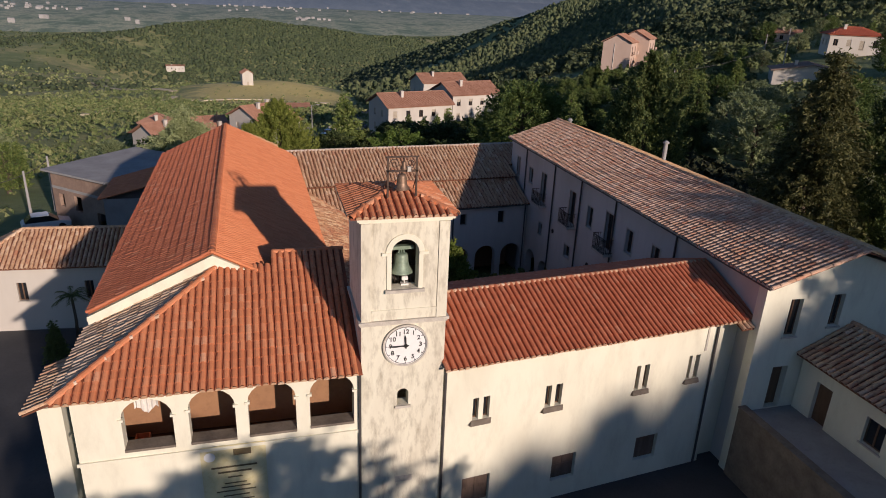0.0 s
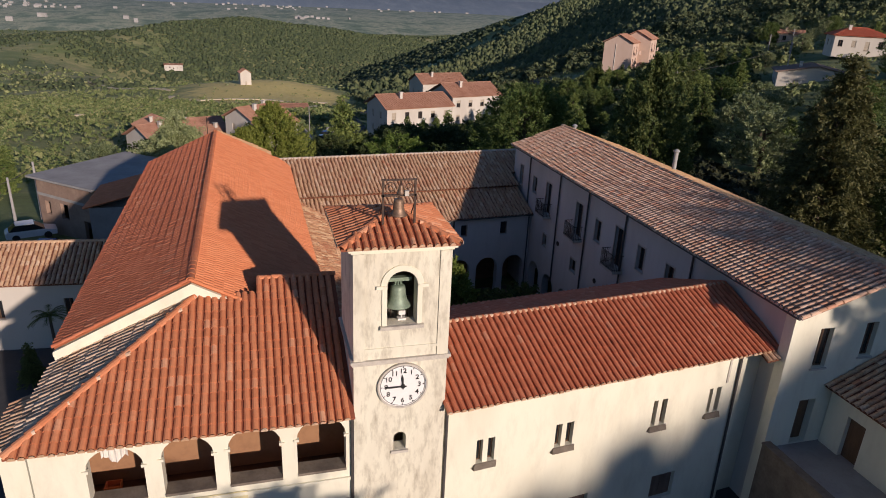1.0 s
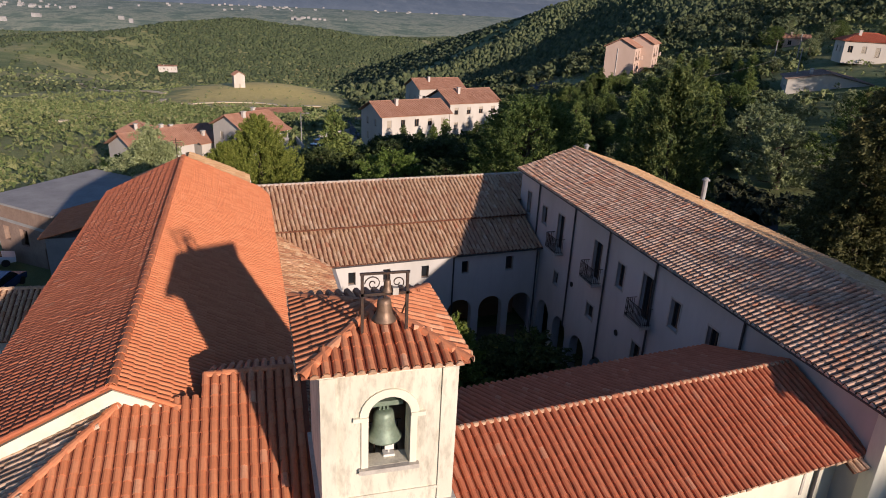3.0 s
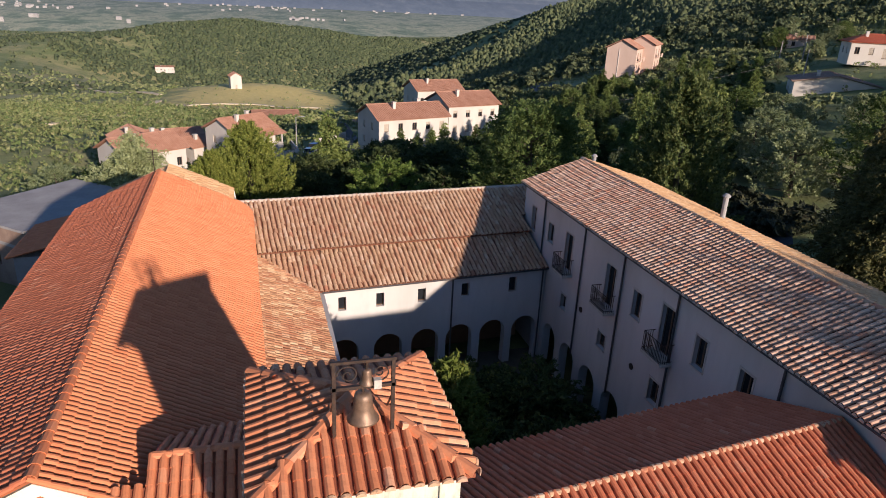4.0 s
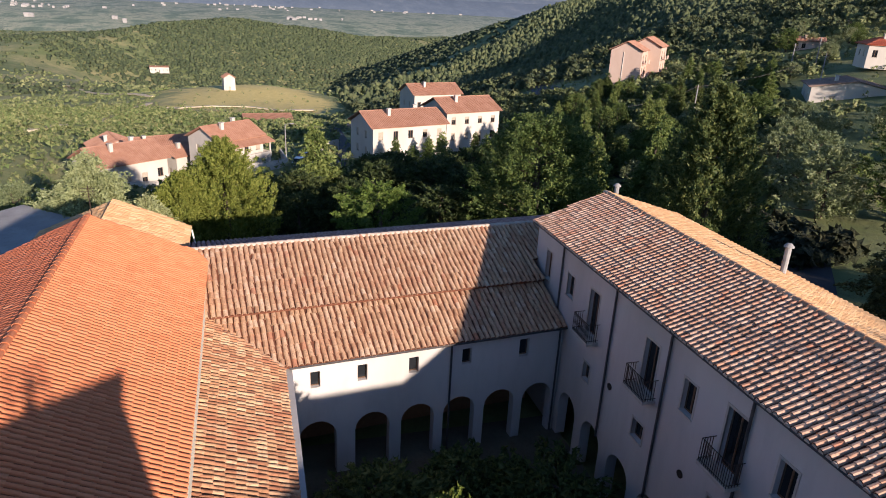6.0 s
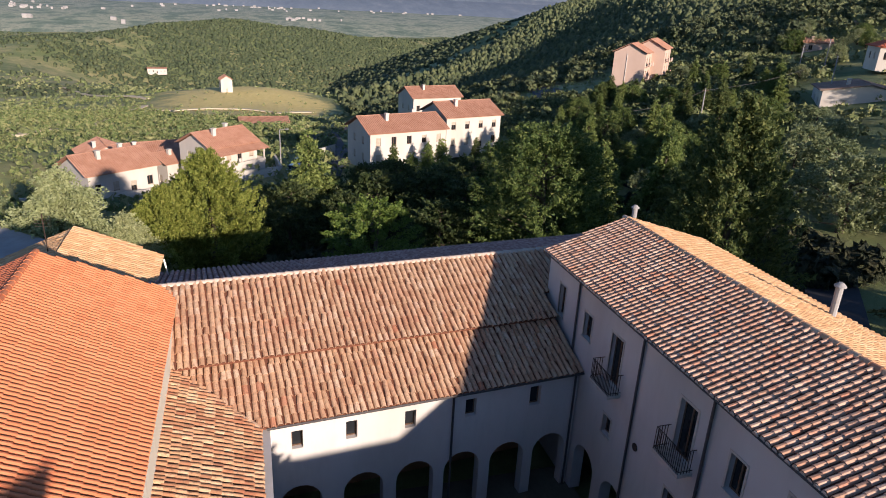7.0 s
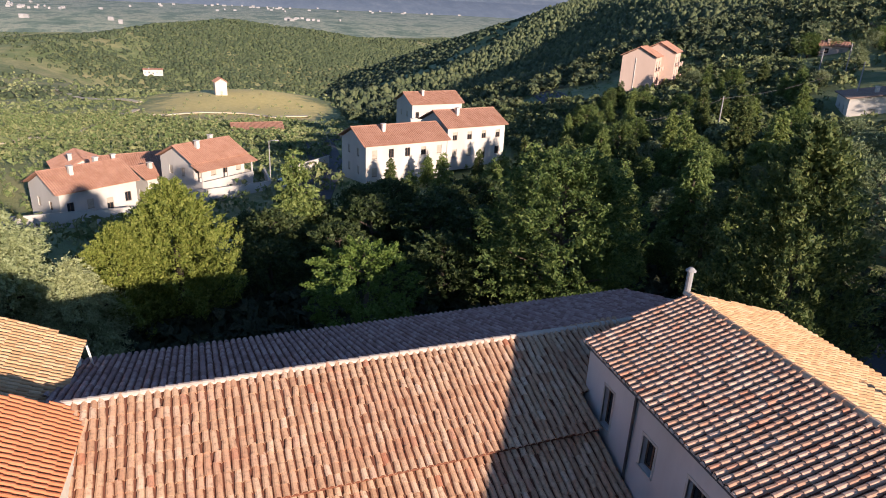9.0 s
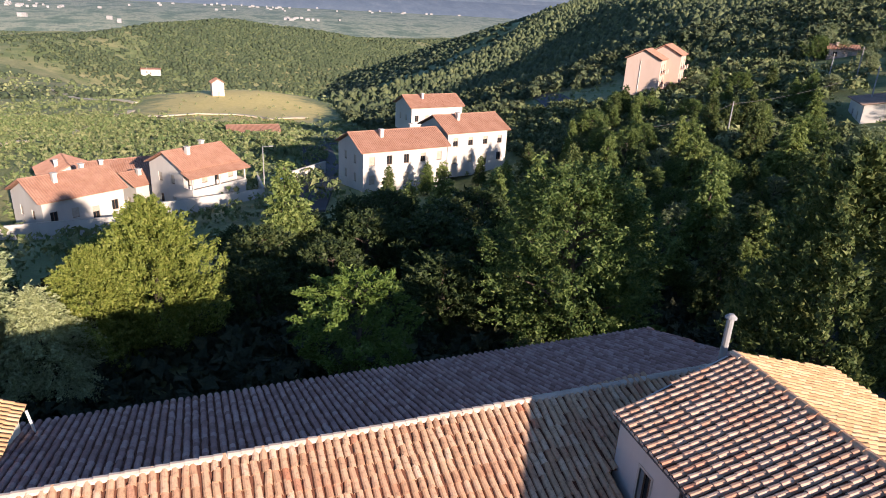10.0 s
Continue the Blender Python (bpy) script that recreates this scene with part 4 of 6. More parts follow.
ridge_caps(roof, (24.3, 22.3, 9.83), (24.3, 53.7, 9.83), OLD, 0.34, RNG)
eave_board(roof, (20.05, 53.4, 8.47), (20.05, 22.6, 8.47), M_STONE)
g = Geo()
g.tube((19.84, 53.2, 8.4), (19.84, 22.4, 8.4), 0.06, 6)
part("gutter", g, M_PIPE, roof)
g = Geo()
g.box((20.9, 23.4, 4.4), (29.0, 53.0, 4.55))
part("upper_floor", g, M_STONE, rw)
for (x, y, z0, z1), lab in (((28.8, 44.4, 8.1, 9.85), ""), ((27.2, 57.3, 5.9, 9.25), "")):
    ch = thing("chimney", (x, y, z0), "slender pale cement chimney pipe with a cap, on the roof", "chimney", "roof chimneys")
    g = Geo()
    g.tube((x, y, z0), (x, y, z1 - 0.12), 0.15, 10)
    part("shaft", g, M_CONCRETE, ch)
    g = Geo()
    g.lathe((x, y, z1 - 0.16), [(0.15, 0), (0.24, 0.02), (0.24, 0.07), (0.1, 0.2), (0.01, 0.21)], 12)
    part("cap", g, M_CONCRETE, ch)

# ---- back wing and cloister ----
# Tile colours darkened and greyed to paint the ridge's shade on the far slope.
M_TILE_SHADED = tile_mat("shade_dark_north_tile", [(0.0, (0.24, 0.125, 0.1)), (0.5, (0.36, 0.2, 0.17)), (1.0, (0.48, 0.31, 0.26))], (0.13, 0.07, 0.06), (0.32, 0.2, 0.17), 0.5, 0.95)
bw = thing("north_wing", (14, 55, -2.6), "long convent wing with cloister arches and old tile roof", "building")
BA = math.degrees(math.atan(0.093))
fb = plane_frame(5.6, 47.88, BA)
bu = lambda x: (x - 5.6) / math.cos(radians(BA))
bp = lambda u, d, z: tuple(fb @ Vector((u, d, z)))
bwin = [(7.19, 0.46, 2.52, 3.38), (9.43, 0.48, 2.52, 3.38), (12.0, 0.5, 2.5, 3.36), (14.82, 0.52, 2.5, 3.4), (18.05, 0.56, 2.44, 3.46)]
barc = [(7.25, 0.9), (9.95, 0.88), (12.3, 0.88), (14.55, 0.88), (16.85, 0.88), (19.1, 0.88)]
part("wall", wall_geo(fb, bu(6.0), bu(20.3), -2.6, 3.85, 0.5, [(bu(x) - w / 2, bu(x) + w / 2, a, b) for x, w, a, b in bwin] + [(bu(x) - r, bu(x) + r, -2.6, 0.62, r) for x, r in barc]), M_COURT, bw)
for x, w, a, b in bwin:
    window(bw, fb, bu(x) - w / 2, bu(x) + w / 2, a, b, "wood", False, 0.22, False)
g = Geo()
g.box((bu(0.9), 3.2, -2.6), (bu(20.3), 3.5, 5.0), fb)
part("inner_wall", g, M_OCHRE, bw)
g = Geo()
g.box((bu(2.4), 0.5, 0.9), (bu(20.3), 3.2, 1.1), fb)
part("upper_floor", g, M_STONE, bw)
g = Geo()
g.box((bu(0.9), 13.1, -4.0), (bu(29.4), 13.5, 5.2), fb)
g.box((bu(0.9), 3.5, -4.0), (bu(1.3), 13.1, 5.2), fb)
g.box((bu(29.0), 5.5, -4.0), (bu(29.4), 13.1, 5.2), fb)
part("wall", g, M_COURT, bw)
XR = bu(20.33)
lo_l, lo_h, hi_l = 3.98, 5.28, 5.46
lower = [bp(bu(5.75), -0.3, lo_l), bp(XR, -0.3, lo_l), bp(XR, 2.75, lo_h), bp(bu(2.5), 2.75, lo_h)]
upper = [bp(bu(2.4), 2.55, hi_l), bp(XR, 2.55, hi_l), bp(XR, 7.0, 7.25), bp(bu(2.4), 7.0, 7.25)]
wedge = [bp(XR, 4.1, 6.08), bp(bu(29.3), 4.6, 6.28), bp(bu(29.0), 7.0, 7.25), bp(XR, 7.0, 7.25)]
far = [bp(bu(29.6), 13.8, 5.1), bp(bu(0.5), 13.8, 5.1), bp(bu(1.9), 7.0, 7.25), bp(bu(29.0), 7.0, 7.25)]
roof = roof_of(bw, "lower step of the old barrel tile roof", [lower], OLD)
NEAR = lambda x, y: 10.0 < x < 16.0 and y > 54.0
tiled_slope(roof, lower, 0.28, OLD, RNG, 1.9, None, 0.42, 0.86, 0.012, None, 0.86)
roof = roof_of(bw, "old barrel tile roof of the back wing", [upper, wedge, far], OLD)
tiled_slope(roof, upper, 0.28, OLD, RNG, 1.9, NEAR, 0.42, 0.86, 0.012, None, 0.86)
tiled_slope(roof, wedge, 0.28, OLD, RNG, 1.9, None, 0.42, 0.86, 0.012, None, 0.86)
tiled_slope(roof, far, 0.27, (M_TILE_SHADED, M_PAN_OLD), RNG, 1.2)
ridge_caps(roof, bp(bu(1.9), 7.0, 7.25), bp(bu(29.0), 7.0, 7.25), (M_MORTAR, M_PAN_OLD), 0.32, RNG)
pipe_part(bw, bp(bu(13.95), -0.07, 3.8), bp(bu(13.95), -0.07, -2.6))
pipe_part(bw, bp(bu(20.1), -0.07, 3.8), bp(bu(20.1), -0.07, -2.6))
g = Geo()
g.tube(bp(bu(6.0), -0.34, 3.93), bp(XR, -0.34, 3.93), 0.055, 6)
part("gutter", g, M_PIPE, roof)
# walk under the lean-to along the church
lt = thing("cloister_walk", (4.5, 38, -2.6), "cloister walk under an old tile lean-to roof", "building")
part("wall", wall_geo(plane_frame(6.15, 29.5, 90), 0, 18.6, -2.6, 3.8, 0.4, [(0.7 + 2.6 * i, 2.5 + 2.6 * i, -2.6, 0.6, 0.9) for i in range(7)]), M_COURT, lt)
ls2 = [(5.95, 28.8, 3.98), (5.78, 47.6, 3.98), (2.1, 50.9, 5.52), (2.5, 28.8, 5.52)]
roof = roof_of(lt, "lean-to roof of old barrel tiles", [ls2], OLD)
M_TILE_LT = tile_mat("mossy_clay_tile", [(0.0, (0.3, 0.14, 0.07)), (0.3, (0.46, 0.24, 0.12)), (0.7, (0.57, 0.34, 0.18)), (1.0, (0.64, 0.44, 0.26))], (0.12, 0.065, 0.04), (0.38, 0.12, 0.06), 0.8, 0.9, 0.9)
tiled_slope(roof, ls2, 0.23, (M_TILE_LT, M_PAN_OLD), RNG, 1.8)
ridge_caps(roof, bp(bu(5.75), -0.3, lo_l + 0.02), bp(bu(2.5), 2.75, lo_h + 0.02), OLD, 0.28, RNG)

# ---- ground ----
def bell_curve(x, y, cx, cy, sx, sy, h):
    return h * np.exp(-0.5 * (((x - cx) / sx) ** 2 + ((y - cy) / sy) ** 2))


def land(x, y):
    """Height of the land in metres."""
    x, y = np.asarray(x, float), np.asarray(y, float)
    z = np.interp(y, [-300, 28, 62, 88, 140, 200, 290, 440, 640, 1000, 1600, 2600, 5000], [-1.4, -1.4, -2.6, -5.2, -9.5, -15, -27, -47, -64, -72, -72, -60, -40])
    s = np.clip((x - 42) / 10, 0, None)
    rise = 1.85 * s * np.clip((y - 30) / 60, 0, 1)
    z = z + np.minimum(rise, 62) * np.clip(1 - (y - 750) / 400, 0, 1)
    hills = bell_curve(x, y, 500, 720, 200, 330, 46) + bell_curve(x, y, 900, 900, 350, 400, 60)
    hills = hills + bell_curve(x, y, 40, 990, 165, 140, 50) + bell_curve(x, y, -260, 780, 190, 200, 20)
    hills = hills + bell_curve(x, y, 4, 425, 40, 40, 11)
    hills = hills - bell_curve(x, y, 110, 640, 60, 260, 10) - bell_curve(x, y, -20, 140, 17, 15, 9)
    z = z + hills * np.clip((y - 60) / 150, 0, 1)
    # the wooded spur on the right and the ravine behind it
    s = (x - 35) * 0.697 + (y - 387) * 0.717
    q = -(x - 35) * 0.717 + (y - 387) * 0.697
    crest = np.interp(s, [0, 68, 180, 265, 330, 395, 600], [-37, -34, -24, -9, 3, 20, 45])
    w = np.exp(-(q / 80) ** 2) * np.clip((s + 20) / 60, 0, 1)
    near_side = z * (1 - w) + crest * w
    ravine = np.maximum(crest - 0.36 * q, -92 + 0.26 * np.clip(q - 240, 0, None))
    k = np.clip((s - 42) / 70, 0, 1)
    z = np.where(q > 0, z * (1 - k) + np.minimum(z, ravine) * k, near_side)
    far = np.clip((np.hypot(x, y) - 120) / 300, 0, 1)
    # unseen rise in the south, added to carry the shade-casting trees
    z = z + bell_curve(x, y, 62, -95, 55, 38, 17) * np.clip((-y - 30) / 30, 0, 1)
    z = z + far * (2.2 * np.sin(x / 61 + 1.3) * np.cos(y / 83) + 1.2 * np.sin(x / 27 + y / 39))
    over = np.clip(z - 20, 0, None)
    z = np.where(z > 20, 20 + 13 * (1 - np.exp(-over / 13)), z)
    near = np.clip((np.hypot(x - 10, y - 40) - 60) / 60, 0, 1)
    z = z + near * 0.5 * np.sin(x / 9) * np.cos(y / 11)
    return z


def ground_mat():
    m, nt, b = nodes_of("land")
    n_big = noise_node(nt, 0.012, 5)
    n_mid = noise_node(nt, 0.07, 6, (1, 1, 1), 0.7)
    n_fine = noise_node(nt, 0.5, 8, (1, 1, 1), 0.75)
    grass = ramp(nt, n_mid, [(0.3, (0.1, 0.145, 0.045)), (0.5, (0.18, 0.22, 0.075)), (0.6, (0.3, 0.3, 0.12)), (0.74, (0.48, 0.39, 0.19))])
    fields = ramp(nt, n_big, [(0.35, (0.1, 0.145, 0.05)), (0.5, (0.18, 0.22, 0.08)), (0.58, (0.42, 0.36, 0.17)), (0.68, (0.15, 0.19, 0.07))])
    col = mixed(nt, grass, fields, 0.5)
    col = mixed(nt, col, (0.06, 0.07, 0.03), ramp(nt, n_fine, [(0.5, (0, 0, 0)), (0.75, (0.7,) * 3)]))
    # dry meadow on the chapel's knoll
    tc = nt.nodes.new("ShaderNodeTexCoord")
    mp = nt.nodes.new("ShaderNodeMapping")
    mp.inputs["Location"].default_value = (-4 / 48, -374 / 86, 0)
    mp.inputs["Scale"].default_value = (1 / 48, 1 / 86, 0)
    nt.links.new(tc.outputs["Object"], mp.inputs["Vector"])
    ln = nt.nodes.new("ShaderNodeVectorMath")
    ln.operation = "LENGTH"
    nt.links.new(mp.outputs["Vector"], ln.inputs[0])
    ad = nt.nodes.new("ShaderNodeMath")
    ad.operation = "MULTIPLY_ADD"
    ad.inputs[1].default_value, ad.inputs[2].default_value = 1.6, -0.8
    nt.links.new(n_mid, ad.inputs[0])
    sm = nt.nodes.new("ShaderNodeMath")
    nt.links.new(ln.outputs["Value"], sm.inputs[0])
    nt.links.new(ad.outputs[0], sm.inputs[1])
    meadow = ramp(nt, n_fine, [(0.3, (0.5, 0.41, 0.13)), (0.7, (0.66, 0.54, 0.21))])
    col = mixed(nt, meadow, col, ramp(nt, sm.outputs[0], [(0.7, (0, 0, 0)), (1.0, (1, 1, 1))]))
    nt.links.new(col, b.inputs["Base Color"])
    b.inputs["Roughness"].default_value = 0.95
    bump(nt, b, n_fine, 0.8, 0.4)
    return m


M_LAND = ground_mat()


def axis(lo, hi, mid, fine, n):
    t = np.linspace(-1, 1, n)
    s = np.sinh(t * 4.2) / np.sinh(4.2)
    return np.where(s < 0, mid + s * (mid - lo), mid + s * (hi - mid))


gx, gy = axis(-2600, 3600, 15, 3, 170), axis(-900, 4700, 70, 3, 190)
X2, Y2 = np.meshgrid(gx, gy)
Z2 = land(X2, Y2)
# the cloister garden lies lower than the land round it
Z2 = np.where((X2 > 1) & (X2 < 29) & (Y2 > 27.5) & (Y2 < 60), np.minimum(Z2, -2.9), Z2)
nx, ny = len(gx), len(gy)
verts = np.stack([X2.ravel(), Y2.ravel(), Z2.ravel()], 1)
idx = np.arange(nx * ny).reshape(ny, nx)
faces = np.stack([idx[:-1, :-1].ravel(), idx[:-1, 1:].ravel(), idx[1:, 1:].ravel(), idx[1:, :-1].ravel()], 1)
ground = new("ground", mesh_from("ground", verts, faces, M_LAND, smooth=True))
tagged(ground, "green and straw-coloured hills with fields and bare earth", "ground", "", "structure")
g = Geo()
g.box((5.8, 27.8, -2.9), (20.6, 50.5, -2.6))
solo("courtyard_floor", g, M_GRAVEL, "dark earth and moss floor of the cloister garden", "floor", "structure")
g = Geo()
g.box((-40, -60, -1.6), (40, 26.5, -1.12))
g.box((-40, 26.5, -3.2), (-6.6, 60, -1.3))
solo("forecourt", g, M_ASPHALT, "dark paved forecourt in front of the church", "pavement", "structure")
# terrace beside the wing
g = Geo()
g.box((20.3, 4, -1.5), (34, 22.8, 2.2))
solo("terrace", g, M_CONCRETE, "raised grey paved terrace", "terrace", "structure")
# The parapet takes the dark stone to stand in for shade on it.
g = Geo()
g.box((20.0, 4, -1.5), (20.3, 22.78, 2.45))
g.box((19.95, 4, 2.45), (20.36, 22.78, 2.53))
solo("retaining_wall", g, M_SILL, "low stone parapet along the terrace, darkened for shade", "wall", "structure")
low = thing("low_annex", (26, 19, 2.2), "low plastered annex with old tile roof on the terrace", "building")
fa = plane_frame(22.85, 22.75, -90)
part("wall", wall_geo(fa, 0, 9, 2.2, 4.85, 0.35, [(1.0, 1.85, 2.2, 4.1), (3.6, 4.5, 2.9, 4.1)]), M_PLASTER, low)
g = Geo()
g.box((1.0, 0.2, 2.2), (1.85, 0.26, 4.1), fa)
part("door", g, M_WOOD, low)
window(low, fa, 3.6, 4.5, 2.9, 4.1, "wood", True, 0.15)
g = Geo()
g.box((23.2, 13.8, 2.2), (27.6, 22.75, 4.8))
part("core", g, M_PLASTER, low)
la = [(22.45, 22.78, 4.95), (22.45, 13.4, 4.95), (25.1, 13.4, 6.2), (25.1, 22.78, 6.2)]
lb = [(27.9, 13.4, 4.9), (27.9, 22.78, 4.9), (25.1, 22.78, 6.2), (25.1, 13.4, 6.2)]
roof = roof_of(low, "old barrel tile roof", [la, lb], OLD)
tiled_slope(roof, la, 0.27, OLD, RNG, 1.3)
tiled_slope(roof, lb, 0.27, OLD, RNG, 1.3)
ridge_caps(roof, (25.1, 13.4, 6.2), (25.1, 22.78, 6.2), OLD, 0.3, RNG)

# ---- buildings left of the church ----
an = thing("side_annex", (-12, 45, -1.6), "white rendered annex with old tile roof", "building")
fan = plane_frame(-17.0, 44.0, -4)
part("wall", wall_geo(fan, 0, 10.4, -2.0, 2.9, 0.35, [(2.2, 2.75, 0.7, 1.9), (6.0, 6.5, 0.7, 1.9)]), M_HOUSEWHITE, an)
for a in (2.2, 6.0):
    window(an, fan, a, a + 0.53, 0.7, 1.9, "wood", True, 0.15)
g = Geo()
g.box((0, 0.35, -2.0), (10.4, 4.5, 2.85), fan)
part("core", g, M_HOUSEWHITE, an)
ap = lambda u, d, z: tuple(fan @ Vector((u, d, z)))
aa = [ap(-0.4, -0.4, 2.95), ap(10.4, -0.4, 2.95), ap(10.4, 2.3, 4.55), ap(2.2, 2.3, 4.55)]
ab = [ap(10.4, 5.0, 2.95), ap(-0.4, 5.0, 2.95), ap(2.2, 2.3, 4.55), ap(10.4, 2.3, 4.55)]
ac = [ap(-0.4, 5.0, 2.95), ap(-0.4, -0.4, 2.95), ap(2.2, 2.3, 4.55)]
roof = roof_of(an, "hipped old tile roof", [aa, ab, ac], OLD)
for sl in (aa, ab, ac):
    tiled_slope(roof, sl, 0.26, OLD, RNG, 1.2)
for p in (ap(-0.4, -0.4, 2.95), ap(-0.4, 5.0, 2.95), ap(10.4, 2.3, 4.55)):
    ridge_caps(roof, p, ap(2.2, 2.3, 4.55), OLD, 0.3, RNG)
gr = thing("concrete_hall", (-13, 70, -2.5), "unfinished grey concrete hall with a flat roof", "building")
fg = plane_frame(-20.2, 72.3, -43)
part("wall", wall_geo(fg, 0, 8.4, -4, 1.9, 0.3, [(0.9, 1.7, -1.6, -0.3), (3.2, 4.3, -1.7, -0.2), (6.4, 7.6, -4, -1.3)]), M_BRICKISH, gr)
part("wall", wall_geo(plane_frame(*(fg @ Vector((0, 9.4, 0)))[:2], -133), 0, 9.1, -4, 1.9, 0.3, [(1.2 + 3 * i, 2.4 + 3 * i, -1.6, -0.2) for i in range(3)]), M_BRICKISH, gr)
g = Geo()
g.box((0.3, 0.5, -4), (8.4, 9.4, -3.6), fg)
g.box((8.1, 0.3, -4), (8.4, 9.4, 1.9), fg)
g.box((0.3, 9.1, -4), (8.1, 9.4, 1.9), fg)
part("shell", g, M_CONCRETE, gr)
g = Geo()
g.box((-0.03, -0.035, 0.15), (8.43, -0.005, 0.42), fg)
part("ring_beam", g, M_CONCRETE, gr, "grey concrete ring beam across the wall")
g = Geo()
g.prism([fg @ Vector(p) for p in ((-0.5, -0.6, 1.85), (9.0, -0.6, 2.0), (9.0, 10.2, 2.35), (-0.5, 10.2, 2.2))], (0, 0, 0), (0, 0, 0.18))
part("flat_roof", g, M_CONCRETE, gr)
lodge = thing("small_lodge", (-11, 64, -2.5), "small lean-to lodge with orange tile roof", "building")
g = Geo()
g.box((-13.1, 60.3, -3), (-8.4, 66.5, 2.2))
part("wall", g, M_CONCRETE, lodge)
lo2 = [(-13.4, 66.8, 2.25), (-13.4, 60.0, 2.25), (-8.4, 60.0, 3.6), (-8.4, 66.8, 3.6)]
roof = roof_of(lodge, "orange tile lean-to roof", [lo2], CHURCH)
tiled_slope(roof, lo2, 0.26, CHURCH, RNG, 1.0)


# ---- houses ----
SHUT_RNG = random.Random(17)


def house(name, x, y, angle, w, d, z0, eave, ridge, wall_m, label, rows=2, cols=4, along="u", chimneys=1, hip=False, porch=False, over=0.5, roof_m=None):
    """A gabled house: w along its front, d deep, front faces -y before turning by angle."""
    fr = plane_frame(x, y, angle)
    roof_m = roof_m or M_HOUSEROOF
    h = thing(name, (x, y, z0), label, "house", "village houses")
    P = lambda u, v, z: tuple(fr @ Vector((u, v, z)))
    zw = eave - 0.1
    storey = (zw - z0) / rows
    openings = []
    for r in range(rows):
        for c in range(cols):
            u = w * (c + 0.5) / cols
            hgt = min(1.5, storey * 0.5)
            b = z0 + r * storey + storey * 0.28
            if r == 0 and c == cols // 2:
                b, hgt = z0 + 0.2, min(2.1, storey * 0.75)
            openings.append((u - 0.5, u + 0.5, b, b + hgt))
    part("wall", wall_geo(fr, 0, w, z0 - 1.5, zw, 0.3, openings), wall_m, h)
    for a, b, c, e in openings:
        window(h, fr, a, b, c, e, "wood", True, 0.14, True, 0.0, SHUT_RNG.choice((0.0, 0.45, 0.95, 0.95)))
    side = plane_frame(*P(0, d - 0.3, 0)[:2], angle - 90)
    so_ = []
    for r in range(rows):
        b = z0 + r * storey + storey * 0.28
        for k in range(2):
            u = (d - 0.6) * (0.3 + 0.4 * k)
            so_.append((u - 0.45, u + 0.45, b, b + min(1.4, storey * 0.48)))
    part("wall", wall_geo(side, 0, d - 0.6, z0 - 1.5, zw, 0.3, so_), wall_m, h)
    for a, b, c, e in so_:
        window(h, side, a, b, c, e, "wood", True, 0.14, True, 0.0, SHUT_RNG.choice((0.0, 0.95, 0.95)))
    g = Geo()
    g.box((w - 0.3, 0.3, z0 - 1.5), (w, d - 0.3, zw), fr)
    g.box((0, d - 0.3, z0 - 1.5), (w, d, zw), fr)
    if along == "u" and not hip:
        for u in (0.0, w - 0.3):
            g.prism([P(u, 0, zw), P(u, d, zw), P(u, d / 2, ridge - 0.2)], (0, 0, 0), fr.to_3x3() @ Vector((0.3, 0, 0)))
    if along == "v":
        for v in (0.0, d - 0.3):
            g.prism([P(0, v, zw), P(w, v, zw), P(w / 2, v, ridge - 0.2)], (0, 0, 0), fr.to_3x3() @ Vector((0, 0.3, 0)))
    part("wall", g, wall_m, h)
    o = over
    if along == "u":
        k = d / 2 if hip else 0
        a = [P(-o, -o, eave), P(w + o, -o, eave), P(w + o - k, d / 2, ridge), P(-o + k, d / 2, ridge)]
        b = [P(w + o, d + o, eave), P(-o, d + o, eave), P(-o + k, d / 2, ridge), P(w + o - k, d / 2, ridge)]
        sl = [a, b]
        if hip:
            sl += [[P(-o, d + o, eave), P(-o, -o, eave), P(-o + k, d / 2, ridge)], [P(w + o, -o, eave), P(w + o, d + o, eave), P(w + o - k, d / 2, ridge)]]
        rl = (P(-o + k, d / 2, ridge), P(w + o - k, d / 2, ridge))
    else:
        a = [P(-o, d + o, eave), P(-o, -o, eave), P(w / 2, -o, ridge), P(w / 2, d + o, ridge)]
        b = [P(w + o, -o, eave), P(w + o, d + o, eave), P(w / 2, d + o, ridge), P(w / 2, -o, ridge)]
        sl = [a, b]
        rl = (P(w / 2, -o, ridge), P(w / 2, d + o, ridge))
    roof = roof_of(h, "red clay tile roof", sl, (roof_m, roof_m))
    for s in sl:
        tiled_slope(roof, s, 0.36, (roof_m, roof_m), RNG, 0.6, None, 0.9, 0.95, 0.006, None, 0.98)
    ridge_caps(roof, *rl, (roof_m, roof_m), 0.4, RNG)
    for c in range(chimneys):
        u = w * (0.3 + 0.45 * c)
        v = d * (0.32 if c % 2 == 0 else 0.62)
        zc = eave + (ridge - eave) * 0.5
        g = Geo()
        g.box((u - 0.3, v - 0.3, zc - 0.3), (u + 0.3, v + 0.3, ridge + 0.5), fr)
        g.box((u - 0.4, v - 0.4, ridge + 0.5), (u + 0.4, v + 0.4, ridge + 0.62), fr)
        part("chimney", g, wall_m, h)
    if porch:
        zb = z0 + storey
        g = Geo()
        g.box((0.0, -2.0, z0 - 1.5), (w, -0.02, zb - 0.16), fr)
        part("lower_storey", g, wall_m, h)
        g = Geo()
        g.box((-0.1, -2.1, zb - 0.15), (w + 0.1, -0.02, zb), fr)
        g.box((-0.1, -2.1, zb), (w + 0.1, -1.95, zb + 0.85), fr)
